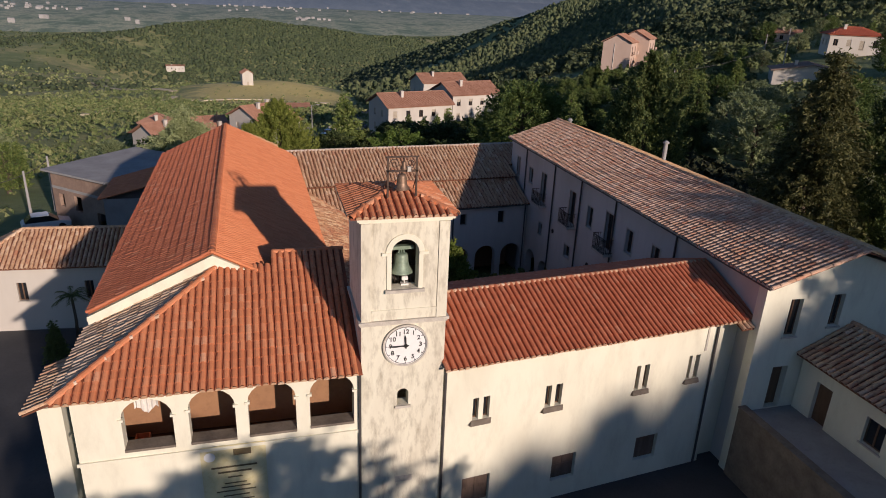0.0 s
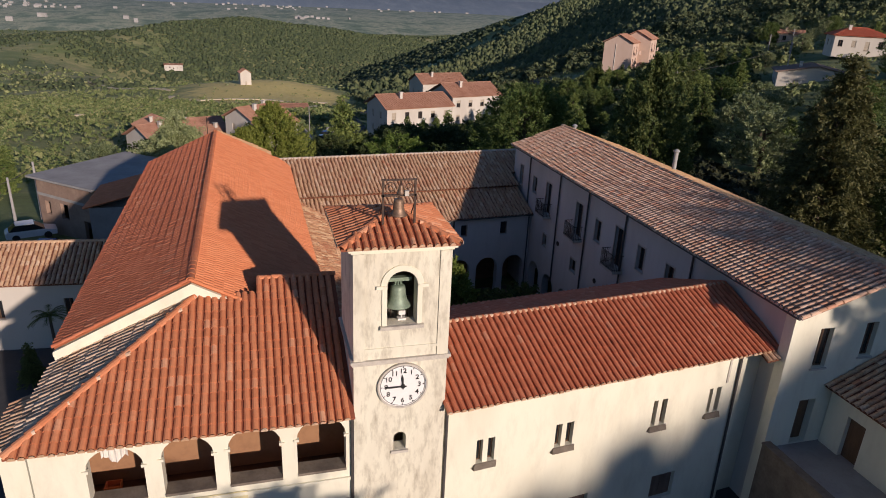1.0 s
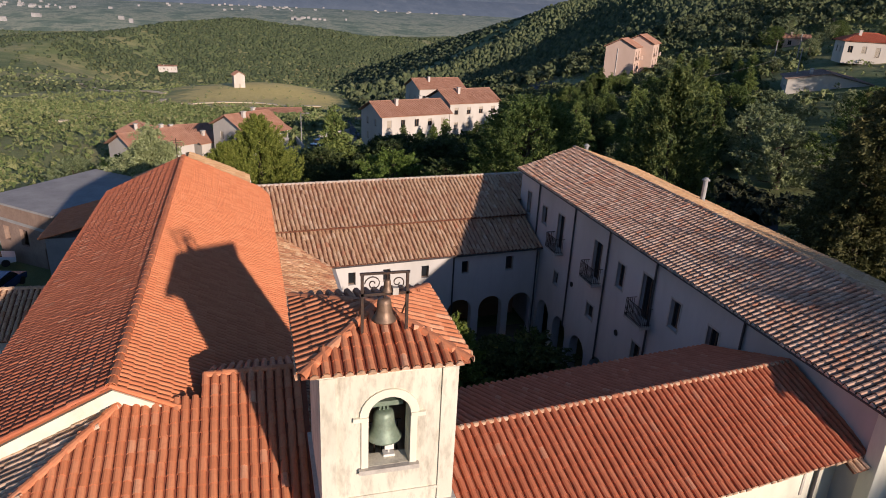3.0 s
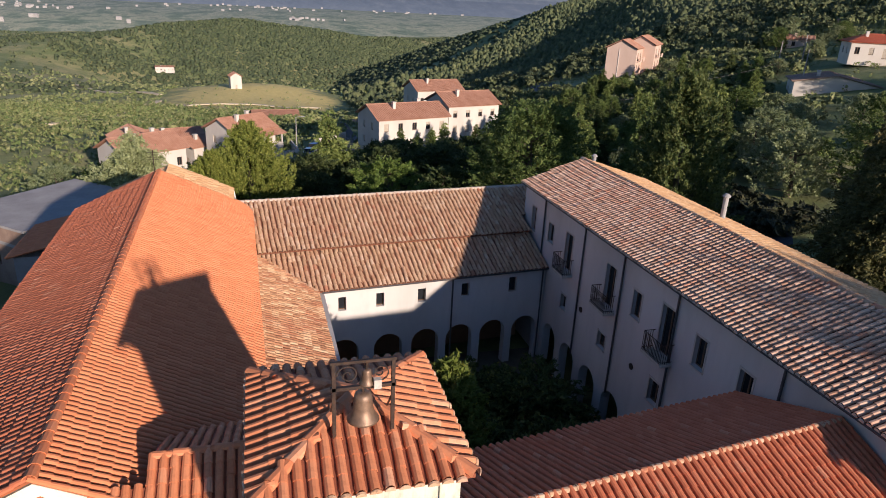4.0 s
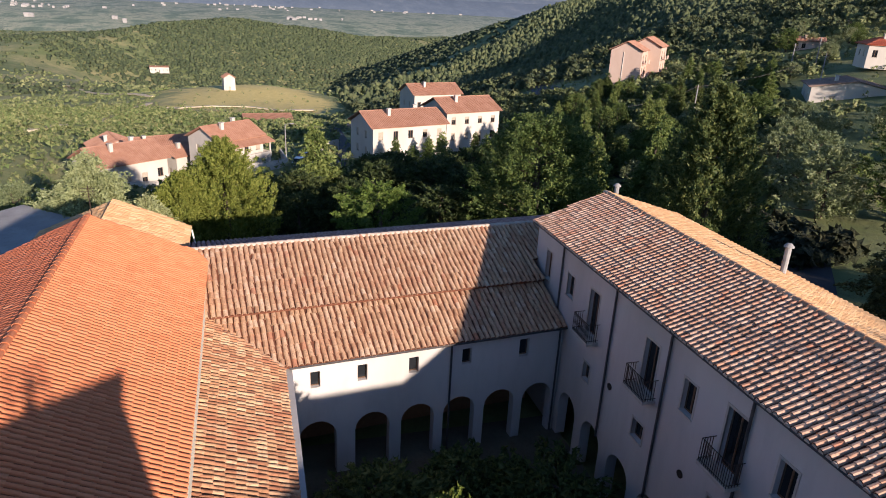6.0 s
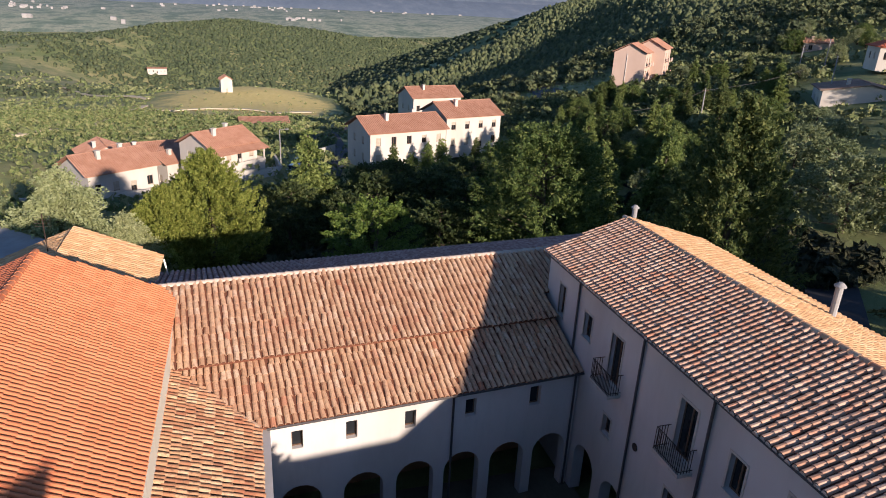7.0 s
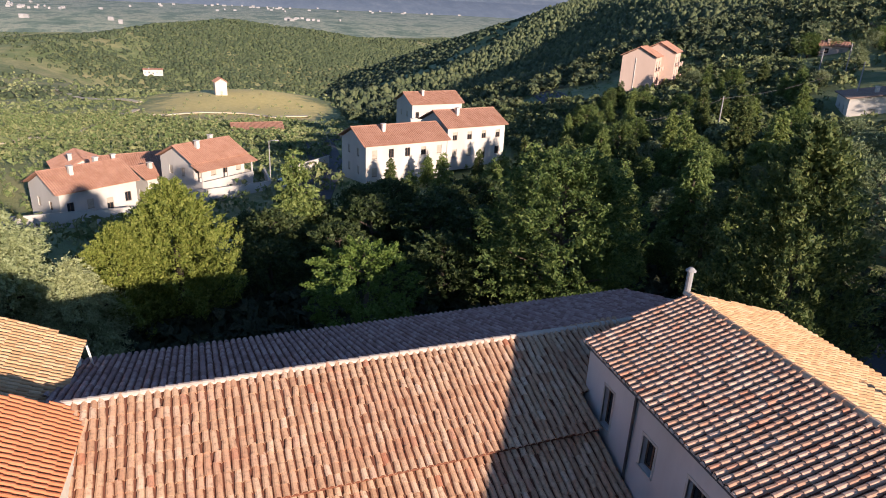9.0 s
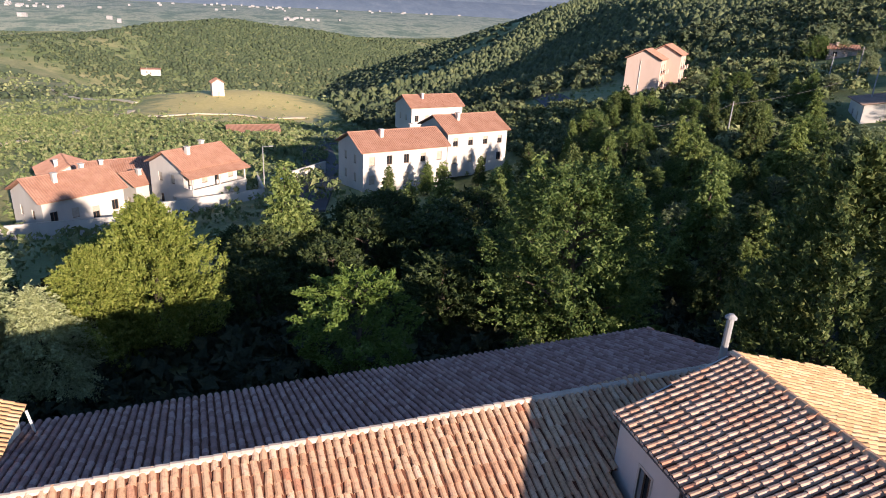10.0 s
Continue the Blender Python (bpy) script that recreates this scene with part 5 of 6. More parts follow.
        g.box((-0.1, -1.95, zb), (0.05, -0.02, zb + 0.85), fr)
        g.box((w - 0.05, -1.95, zb), (w + 0.1, -0.02, zb + 0.85), fr)
        part("balcony", g, wall_m, h, "long white balcony parapet")
        pr = [P(-0.4, -2.3, eave - 0.95), P(w + 0.9, -2.3, eave - 0.95), P(w + 0.9, -0.1, eave - 0.3), P(-0.4, -0.1, eave - 0.3)]
        pent = roof_of(h, "dark red pent roof over the balcony", [pr], (M_HOUSEROOF, M_HOUSEROOF))
        tiled_slope(pent, pr, 0.36, (M_HOUSEROOF, M_HOUSEROOF), RNG, 0.6, None, 0.9, 0.95, 0.006, None, 0.98)
        for u in (0.1, w * 0.5, w - 0.1):
            g = Geo()
            g.box((u - 0.1, -2.05, zb + 0.85), (u + 0.1, -1.85, eave - 0.95), fr)
            part("post", g, wall_m, h)
    return h


house("row_house", 25.9, 140.4, 17, 16.0, 9.5, -9.2, -3.0, -0.6, M_HOUSEWHITE, "white row house with red tile roof", 2, 5, "u", 2)
house("row_house", 42.0, 147.5, 17, 13.0, 9.5, -7.8, -1.4, 1.0, M_HOUSEWHITE, "white row house with red roof beside the trees", 2, 4, "u", 1)
house("villa", 46.8, 196.0, 14, 14.5, 9.0, -9.4, -4.7, -2.2, M_HOUSEWHITE, "white villa with red tile roof", 1, 5, "u", 1)
house("balcony_house", -1.2, 140.2, 41, 10.0, 8.2, -12.2, -5.3, -3.1, M_HOUSEWHITE, "white two-storey house with long balcony and red roof", 2, 4, "u", 2, False, True)
house("broad_house", -19.1, 135.0, 38, 11.6, 9.4, -12.4, -8.2, -5.7, M_HOUSEWHITE, "broad white house with terracotta roof and white gable", 1, 4, "u", 2)
house("red_house", -23.5, 153.0, 20, 8.0, 9.0, -15, -9.7, -7.7, M_HOUSEWHITE, "low house with bright red roof", 1, 2, "v", 1)
house("red_house", -17.5, 152.5, 20, 11.0, 10.0, -15.4, -10.2, -7.9, M_HOUSEWHITE, "house with red roof among gardens", 1, 3, "u", 1)
house("red_house", -9.0, 147.0, 40, 7.0, 7.0, -14.4, -9.4, -7.9, M_HOUSEWHITE, "small house with dark red roof among gardens", 1, 2, "u", 1)


def apartment(x, y, angle, w, d, z0, eave, ridge, label):
    """Four storeys under a shallow gable: blank gable end, balconies down the eaves side."""
    fr = plane_frame(x, y, angle)
    h = thing("apartment_block", (x, y, z0), label, "apartment block", "village houses")
    P = lambda u, v, z: tuple(fr @ Vector((u, v, z)))
    zw = eave - 0.1
    g = Geo()
    g.box((0, 0, z0 - 3), (w - 0.3, 0.3, zw), fr)
    g.box((0, d - 0.3, z0 - 3), (w - 0.3, d, zw), fr)
    g.box((0, 0.3, z0 - 3), (0.3, d - 0.3, zw), fr)
    for v in (0.0, d - 0.3):
        g.prism([P(0, v, zw), P(w, v, zw), P(w / 2, v, ridge - 0.2)], (0, 0, 0), fr.to_3x3() @ Vector((0, 0.3, 0)))
    part("wall", g, M_HOUSEPINK, h)
    side = plane_frame(*P(w, 0, 0)[:2], angle + 90)
    storey = (zw - z0) / 4
    holes = [(d * k - 0.6, d * k + 0.6, z0 + r * storey + 0.35, z0 + r * storey + 2.4) for r in range(4) for k in (0.27, 0.73)]
    part("wall", wall_geo(side, 0, d, z0 - 3, zw, 0.3, holes), M_HOUSEPINK, h)
    for a, b, c, e in holes:
        window(h, side, a, b, c, e, "wood", False, 0.14)
        g = Geo()
        g.box((a - 0.5, -1.1, c - 0.3), (b + 0.5, 0, c - 0.15), side)
        g.box((a - 0.5, -1.1, c - 0.15), (b + 0.5, -1.0, c + 0.75), side)
        part("balcony", g, M_HOUSEPINK, h, "small rendered balcony")
    o = 0.45
    sl = [[P(-o, d + o, eave), P(-o, -o, eave), P(w / 2, -o, ridge), P(w / 2, d + o, ridge)], [P(w + o, -o, eave), P(w + o, d + o, eave), P(w / 2, d + o, ridge), P(w / 2, -o, ridge)]]
    roof = roof_of(h, "shallow red clay tile roof", sl, (M_HOUSEROOF, M_HOUSEROOF))
    for q in sl:
        tiled_slope(roof, q, 0.36, (M_HOUSEROOF, M_HOUSEROOF), RNG, 0.6, None, 0.9, 0.95, 0.006, None, 0.98)
    ridge_caps(roof, P(w / 2, -o, ridge), P(w / 2, d + o, ridge), (M_HOUSEROOF, M_HOUSEROOF), 0.4, RNG)
    g = Geo()
    g.tube(P(w * 0.42, -0.08, zw - 0.3), P(w * 0.42, -0.08, z0), 0.07, 6)
    part("drainpipe", g, M_FRAMEWHITE, h)


apartment(102.3, 193.2, -42, 8.6, 8.5, -5.0, 8.8, 11.2, "tall cream-pink apartment block with shallow tile roof")
apartment(110.6, 197.2, -42, 8.6, 10.0, -4.0, 9.8, 12.3, "cream-pink apartment block stepped back, red tile roof")
house("white_house", 108.0, 126.0, -36, 15.0, 11.0, 3.4, 7.4, 9.0, M_HOUSEWHITE, "white gabled house with low dark roof on the slope", 1, 2, "v", 1, False, False, 0.5, M_BRICKISH)
house("red_roof_house", 134.5, 140.0, -32, 11.5, 9.0, 11.3, 14.8, 16.6, M_HOUSEWHITE, "white house with bright red hipped roof on the hill", 1, 4, "u", 1, True, False, 0.5, M_ROOFRED)
house("small_house", 160.0, 188.0, -35, 7.0, 5.0, 10.5, 13.2, 14.3, M_HOUSEPINK, "small orange-tinted house beside poles on the hill", 1, 2, "u", 1)
CZ = float(land(-6.5, 397))
house("chapel", -9.6, 394.5, 10, 5.8, 7.0, CZ - 0.3, CZ + 6.4, CZ + 8.4, M_HOUSEWHITE, "small white chapel on the bare knoll", 1, 1, "v", 0)
house("ruin", 2.0, 246.0, 5, 15, 8.0, -23.0, -20.2, -18.8, M_STONE, "low ruined stone farm building with tile roof", 1, 3, "u", 0)
FZ = float(land(-88, 765))
house("farmhouse", -94.0, 756.0, 5, 18, 9.0, FZ + 1.0, FZ + 5.5, FZ + 6.4, M_HOUSEWHITE, "white farmhouse in the valley", 1, 5, "u", 1)
house("farmhouse", 190.0, 205.0, -40, 10, 8.0, 13, 17.2, 19, M_HOUSEPINK, "small ochre farmhouse among olive trees", 1, 3, "u", 1)

# roads and yards by the houses
def ribbon(name, pts, width, mat, label, lift=0.25):
    g = Geo()
    pts = [Vector((x, y, 0)) for x, y in pts]
    dense = []
    for a, b in zip(pts, pts[1:]):
        n = max(2, int((b - a).length / 4))
        dense += [a.lerp(b, i / n) for i in range(n)]
    dense.append(pts[-1])
    prev = None
    for i, p in enumerate(dense):
        d = (dense[min(i + 1, len(dense) - 1)] - dense[max(i - 1, 0)]).normalized()
        s = Vector((-d.y, d.x, 0)) * width / 2
        l, r = p + s, p - s
        l.z, r.z = float(land(l.x, l.y)) + lift, float(land(r.x, r.y)) + lift
        if prev:
            g.prism([prev[0], prev[1], r, l], (0, 0, -0.5), (0, 0, 0))
        prev = (l, r)
    return solo(name, g, mat, label, "road", "structure")


ribbon("road", [(15, 128), (22, 165), (24, 200), (40, 250)], 7, M_ASPHALT, "narrow asphalt road between the houses")
ribbon("road", [(82, 185), (96, 215), (108, 250), (112, 275)], 9, M_ASPHALT, "curving asphalt road beside the apartment block")
ribbon("track", [(-44, 330), (-26, 325), (-14, 342), (3, 338), (17, 326), (33, 348)], 2.6, M_TRACK, "pale earth track round the foot of the knoll", 0.9)
ribbon("track", [(-46, 193), (-39, 215), (-42, 253), (-44, 300), (-40, 345)], 2.4, M_TRACK, "pale earth track climbing between the gardens", 0.9)
ribbon("track", [(-120, 540), (-92, 470), (-65, 414), (-44, 382)], 3.0, M_TRACK, "pale earth track through the fields", 0.9)
ribbon("road", [(40, 52), (52, 66), (58, 84), (60, 110)], 6, M_ASPHALT, "shaded lane behind the convent")

# ---- trees ----
def leaves_mesh(name, centres, outs, sizes, per, leaf, mat, rng):
    """Sprays of small leaf blades: each spray grows out of its centre and tapers to a tip, with gaps between sprays."""
    n = len(centres)
    c = np.repeat(np.array(centres), per, 0)
    o = np.array(outs) + rng.normal(0, 0.3, (n, 3))
    o /= np.linalg.norm(o, axis=1)[:, None] + 1e-6
    o = np.repeat(o, per, 0)
    s = np.repeat(np.array(sizes), per)[:, None]
    k = n * per
    a = rng.uniform(0, 1, (k, 1)) ** 0.8
    pos = c + o * (a * 1.9 - 0.7) * s + rng.normal(0, 0.36, (k, 3)) * s * (1.05 - 0.85 * a)
    d = o * 0.9 + rng.normal(0, 0.6, (k, 3))
    d /= np.linalg.norm(d, axis=1)[:, None] + 1e-6
    side = np.cross(d, rng.normal(0, 1, (k, 3)))
    side /= np.linalg.norm(side, axis=1)[:, None] + 1e-6
    ln = (leaf * rng.uniform(0.55, 1.4, k))[:, None]
    w = ln * 0.27
    v = np.stack([pos - d * ln * 0.5 + side * w, pos + d * ln * 0.6, pos - d * ln * 0.4 - side * w], 1).reshape(-1, 3)
    f = np.arange(3 * k).reshape(-1, 3)
    return mesh_from(name, v, f, mat)


def tree(kind, height, radius, mat, seed, clumps, per, leaf, label):
    """A tree at the origin: tapered trunk, limbs and a ragged crown."""
    rng = np.random.default_rng(seed)
    t = new("tree")
    tagged(t, label, "tree", "garden trees")
    base = {"round": 0.12, "cypress": 0.05, "fir": 0.1, "spread": 0.36, "cedar": 0.08}[kind]
    g = Geo()
    tr = radius * 0.09 + 0.06
    top = Vector((rng.normal(0, 0.2), rng.normal(0, 0.2), height * 0.85))
    q = Vector((0, 0, -0.8))
    segs = 5
    for i in range(segs):
        a, b = i / segs, (i + 1) / segs
        p2 = top * b + Vector((rng.normal(0, 0.08), rng.normal(0, 0.08), 0))
        g.tube(q, p2, tr * (1 - a * 0.85) * (1.25 if i == 0 else 1), 8, tr * (1 - b * 0.85))
        q = p2
    cs, os_, ss = [], [], []
    lobes = rng.uniform(0, 6.28, 7)
    amps = rng.uniform(0.05, 0.16, 7)
    for i in range(clumps):
        a = rng.uniform(0, 2 * math.pi)
        hgt = rng.uniform(0, 1)
        if kind == "fir":
            hgt = 1 - math.sqrt(rng.uniform(0.0, 1))
            tier = 0.5 + 0.5 * abs(math.sin(hgt * 20 + a * 0.4))
            prof = (1 - hgt) ** 0.9 * tier + 0.03
        elif kind == "cedar":
            hgt = 1 - rng.uniform(0, 1) ** 0.6
            tier = 0.8 + 0.2 * math.sin(hgt * 18 + a)
            prof = (1 - hgt ** 1.6) * (0.6 + 0.4 * min(1, hgt * 5)) * tier
        elif kind == "cypress":
            prof = (math.sin(math.pi * min(1, (hgt * 0.9 + 0.13))) ** 0.6) * (1 - 0.25 * hgt)
        else:
            prof = math.sqrt(max(0.02, 1 - (2 * hgt - 0.85) ** 2 / 1.4))
        lob = 1 + sum(am * math.sin((j + 2) * a + ph + hgt * (3 + j)) for j, (am, ph) in enumerate(zip(amps, lobes)))
        rad = radius * prof * lob * (rng.uniform(0, 1) ** 0.28)
        z = height * (base + (1 - base) * hgt)
        droop = -0.25 if kind in ("fir", "cedar") else 0.35
        cs.append((rad * math.cos(a), rad * math.sin(a), z + (droop * rad * 0.35 if kind in ("fir", "cedar") else 0)))
        os_.append((math.cos(a), math.sin(a), droop + (0.9 if kind == "cypress" else 0)))
        ss.append(radius * 0.16 * rng.uniform(0.6, 1.3) + 0.08)
        if i % 24 == 0 and kind != "cypress":
            p = Vector((0, 0, max(height * base * 0.9, z - rad * 0.5)))
            g.tube(p, Vector(cs[-1]) * 0.96 + p * 0.04, tr * 0.3, 5, tr * 0.06)
    trunk = new("trunk", mesh_from("trunk", g.v, g.f, M_BARK))
    trunk.parent = t
    crown = new("crown", leaves_mesh("crown", cs, os_, ss, per, leaf, mat, rng))
    crown.parent = t
    return t


def plant(proto, x, y, scale=1.0, turn=0.0, z=None, first=[]):
    zz = float(land(x, y)) if z is None else z
    if proto not in first:
        first.append(proto)
        proto.matrix_basis = pose(x, y, zz, 0, 0, turn) @ Matrix.Diagonal((scale, scale, scale, 1))
        return proto
    c = copy_thing(proto, pose(x, y, zz, 0, 0, turn))
    c.scale = (scale, scale, scale)
    return c


T_YG = tree("cypress", 11.5, 4.6, L_YELLOW, 1, 900, 72, 0.23, "broad yellow-green cypress behind the convent")
T_GREY = tree("cedar", 11.5, 6.0, L_GREY, 2, 1000, 66, 0.24, "pale grey-green cedar with drooping branches")
T_ROUND = tree("spread", 8.3, 3.3, L_FRESH, 3, 170, 120, 0.2, "young walnut tree with fresh green leaves")
T_BIG = tree("round", 13.0, 5.2, L_MID, 4, 900, 56, 0.25, "large dense green tree behind the convent")
T_DARK = tree("cypress", 16.5, 4.4, L_DARK, 5, 900, 56, 0.27, "tall dark green conifer with dense foliage")
T_CONIF = tree("cedar", 17.5, 4.6, L_BROWNISH, 6, 1100, 56, 0.27, "tall brownish conifer with drooping branches")
T_FIR = tree("fir", 12.0, 3.0, L_DARK, 7, 520, 28, 0.32, "pointed dark fir tree")
T_FIR2 = tree("fir", 11.0, 3.2, L_CONIFER, 8, 520, 28, 0.32, "pointed grey-green fir tree")
T_MED = tree("round", 9.0, 4.0, L_MID, 9, 460, 30, 0.32, "bushy green broadleaf tree")
T_OLIVE = tree("round", 6.0, 3.0, L_OLIVE, 10, 300, 26, 0.28, "silvery green olive tree")
T_YEW = tree("cypress", 8.3, 2.2, L_YELLOW, 11, 700, 30, 0.24, "dense evergreen tree in the cloister garden")
T_SHRUB = tree("round", 2.4, 2.0, L_DARK, 12, 350, 24, 0.22, "dark evergreen shrub in the cloister garden")
T_CREST = tree("cypress", 16.5, 4.4, L_DARK, 13, 600, 14, 0.7, "unseen tall tree on the southern crest, added for shade")

plant(T_YG, 2.0, 84.5, 0.96)
plant(T_YG, -1.6, 82.0, 0.74, 130)
plant(T_GREY, -8.4, 79.5, 0.96, 40)
plant(T_GREY, -3.9, 78.2, 0.66, 150)
plant(T_ROUND, 14.6, 73.0, 1.06)
plant(T_BIG, 31.0, 77.5, 1.06)
plant(T_DARK, 38.5, 62.8, 1.03, 20)
plant(T_CONIF, 44.8, 46.5, 1.04, 80)
plant(T_CONIF, 49.5, 52.0, 0.92, 200)
plant(T_YEW, 10.1, 36.0, 1.0, 0, -2.6)
plant(T_YEW, 8.0, 35.2, 0.86, 70, -2.6)
plant(T_SHRUB, 9.5, 43.5, 1.2, 0, -2.6)
plant(T_SHRUB, 13.5, 44.5, 1.0, 60, -2.6)
plant(T_SHRUB, 16.8, 42.0, 1.3, 130, -2.6)
plant(T_SHRUB, 16.5, 36.5, 1.3, 200, -2.6)
plant(T_SHRUB, 12.5, 39.5, 1.0, 250, -2.6)
plant(T_FIR2, 12.0, 99.5, 1.1, 20)
T_SHADE = tree("round", 8.0, 3.9, L_SHADE, 14, 480, 17, 0.42, "evergreen tree behind the convent, leaves darkened for shade")
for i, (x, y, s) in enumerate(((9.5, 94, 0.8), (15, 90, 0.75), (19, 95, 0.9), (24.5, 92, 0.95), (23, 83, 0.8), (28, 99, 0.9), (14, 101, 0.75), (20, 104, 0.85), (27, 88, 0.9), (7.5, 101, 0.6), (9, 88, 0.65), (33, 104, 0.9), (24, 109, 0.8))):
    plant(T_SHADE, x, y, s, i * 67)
tree_rng = random.Random(21)
# the grove behind the convent
for x, y, p, s in ((35, 93, T_FIR2, 1.25), (41, 100, T_FIR, 1.25), (47, 96, T_FIR2, 1.15), (40, 84, T_MED, 1.15), (46, 80, T_FIR, 1.0), (52, 90, T_FIR2, 1.2), (58, 98, T_FIR2, 1.2), (64, 90, T_FIR, 1.1),
                   (55, 108, T_MED, 1.1), (48, 112, T_FIR, 1.3), (66, 112, T_FIR2, 1.3), (74, 104, T_MED, 1.2), (80, 118, T_FIR, 1.3), (72, 124, T_FIR2, 1.25), (60, 124, T_MED, 1.2), (38, 112, T_MED, 1.1),
                   (44, 124, T_FIR2, 1.1), (34, 122, T_MED, 0.9), (88, 106, T_OLIVE, 1.2), (80, 96, T_OLIVE, 1.2), (72, 86, T_OLIVE, 1.3), (64, 76, T_OLIVE, 1.3), (70, 70, T_MED, 1.0), 
                   (86, 84, T_MED, 1.1), (92, 94, T_OLIVE, 1.1), (52, 135, T_FIR, 1.1), (62, 140, T_MED, 1.1), (74, 140, T_FIR2, 1.3), (86, 136, T_FIR, 1.4), (92, 150, T_MED, 1.3),
                   (96, 170, T_FIR, 1.2), (88, 172, T_MED, 1.2), (104, 180, T_FIR, 0.9), (80, 158, T_MED, 1.3), (70, 156, T_FIR2, 1.2), (108, 160, T_MED, 1.2), (112, 146, T_FIR2, 1.2), (102, 130, T_MED, 1.1),
                   (28, 130, T_FIR, 0.75), (36, 138, T_FIR2, 0.8), (46, 141, T_FIR, 0.9), (27, 112, T_FIR2, 0.8), (69, 89, T_OLIVE, 1.2), (76, 95, T_OLIVE, 1.3), (57, 50, T_DARK, 0.9), (52, 42, T_DARK, 0.9),
                   (82, 97, T_OLIVE, 1.2), (66, 84, T_OLIVE, 0.9), (-12, 88, T_MED, 0.9), (-3, 96, T_MED, 0.8), (-20, 98, T_OLIVE, 1.0), (-30, 90, T_MED, 0.8), (-36, 104, T_OLIVE, 1.1), (-44, 96, T_MED, 0.8), (26, 70, T_SHRUB, 1.4)):
    if p is T_MED and (x * 7 + y) % 3 < 2 and x > 30:
        p = T_FIR2 if (x + y) % 2 < 1 else T_FIR
        s *= 1.05
    far_off = max(0.0, min(1.0, (y - 90) / 70)) if x > 25 else 0.3
    if x > 36 and y > 78:
        s *= 0.82
    plant(p, x, y, s * (1 - 0.5 * far_off), tree_rng.uniform(0, 360))
# tall trees that shade the white house on the slope
for x, y, sc in ((121, 107, 0.85), (127, 104, 0.8)):
    plant(T_BIG, x, y, sc, x * 9)
# young trees between them
for i in range(70):
    y = tree_rng.uniform(82, 172)
    x = tree_rng.uniform(38 + (y - 82) * 0.28, 64 + (y - 82) * 0.72)
    if abs(x - 42) < 16 and abs(y - 150) < 12:
        continue
    plant(tree_rng.choice((T_FIR2, T_FIR, T_FIR2, T_MED, T_OLIVE, T_FIR)), x, y, tree_rng.uniform(0.38, 0.72), tree_rng.uniform(0, 360))
# scattered trees on the eastern slope
for i in range(46):
    x, y = tree_rng.uniform(72, 190), tree_rng.uniform(84, 215)
    if x < 0.62 * y - 6 or (abs(x - 119) < 17 and abs(y - 124) < 15) or (abs(x - 141) < 14 and abs(y - 138) < 13) or (abs(x - 114) < 16 and abs(y - 205) < 22):
        continue
    plant(tree_rng.choice((T_OLIVE, T_OLIVE, T_FIR2, T_MED)), x, y, tree_rng.uniform(0.45, 0.85), tree_rng.uniform(0, 360))
# trees in the forecourt, whose shade falls on the front
for x, y, p, s, z in ((7.5, -1.5, T_MED, 1.24, -1.15), (3.5, -2.5, T_MED, 1.12, -1.15), (10.5, -4.5, T_MED, 1.1, -1.15), (35.0, 5.0, T_BIG, 1.14, 2.2), (38.0, 3.0, T_BIG, 1.05, -1.4), (29.5, 3.0, T_MED, 1.12, -1.4), (25.5, 1.0, T_MED, 0.85, -1.4)):
    plant(p, x, y, s, tree_rng.uniform(0, 360), z)
# unseen tall trees on a southern crest, sized to cast the front's shade
for i in range(22):
    fx = 3.0 + i * 1.7
    shade = float(np.interp(fx, [3, 8, 11, 15.5, 18, 21, 24, 28, 40], [-2.6, -0.3, 0.9, 2.1, 3.1, 4.8, 6.6, 8.5, 12]))
    x, y = fx + 38 + tree_rng.uniform(-0.6, 0.6), -85.5 + tree_rng.uniform(-3, 3)
    ground_z = float(land(x, y))
    plant(T_CREST, x, y, max(0.4, (shade + 29.9 - ground_z) / 16.2), tree_rng.uniform(0, 360))


# ---- far woods ----
def woods(name, n, region, size, mat, seed, label, keep, blades=20, blade=0.62):
    """Crowns of a far wood: ragged tufts of leaf sprays set on the land."""
    rng = np.random.default_rng(seed)
    x = rng.uniform(region[0], region[1], n)
    y = np.sqrt(rng.uniform(region[2] ** 2, region[3] ** 2, n))
    ok = keep(x, y, rng)
    x, y = x[ok], y[ok]
    n = len(x)
    s = rng.uniform(size[0], size[1], n) * rng.uniform(0.7, 1.1, n)
    z = land(x, y) + s * 0.75
    c = np.repeat(np.stack([x, y, z], 1), blades, 0)
    r = np.repeat(s, blades)[:, None]
    k = n * blades
    d = rng.normal(0, 1, (k, 3))
    d /= np.linalg.norm(d, axis=1)[:, None]
    d[:, 2] = np.abs(d[:, 2]) * 1.2 - 0.25
    pos = c + d * r * rng.uniform(0.55, 1.0, (k, 1))
    out = d + rng.normal(0, 0.5, (k, 3))
    t = np.cross(out, rng.normal(0, 1, (k, 3)))
    t /= np.linalg.norm(t, axis=1)[:, None]
    u = np.cross(out, t)
    u /= np.linalg.norm(u, axis=1)[:, None]
    q = r * blade * rng.uniform(0.7, 1.3, (k, 1))
    v = np.stack([pos - t * q * 0.8 - u * q * 0.5, pos + t * q * 0.8 - u * q * 0.5, pos + u * q], 1).reshape(-1, 3)
    me = bpy.data.meshes.new(name)
    me.vertices.add(3 * k)
    me.vertices.foreach_set("co", v.astype(np.float32).ravel())
    me.loops.add(3 * k)
    me.loops.foreach_set("vertex_index", np.arange(3 * k, dtype=np.int32))
    me.polygons.add(k)
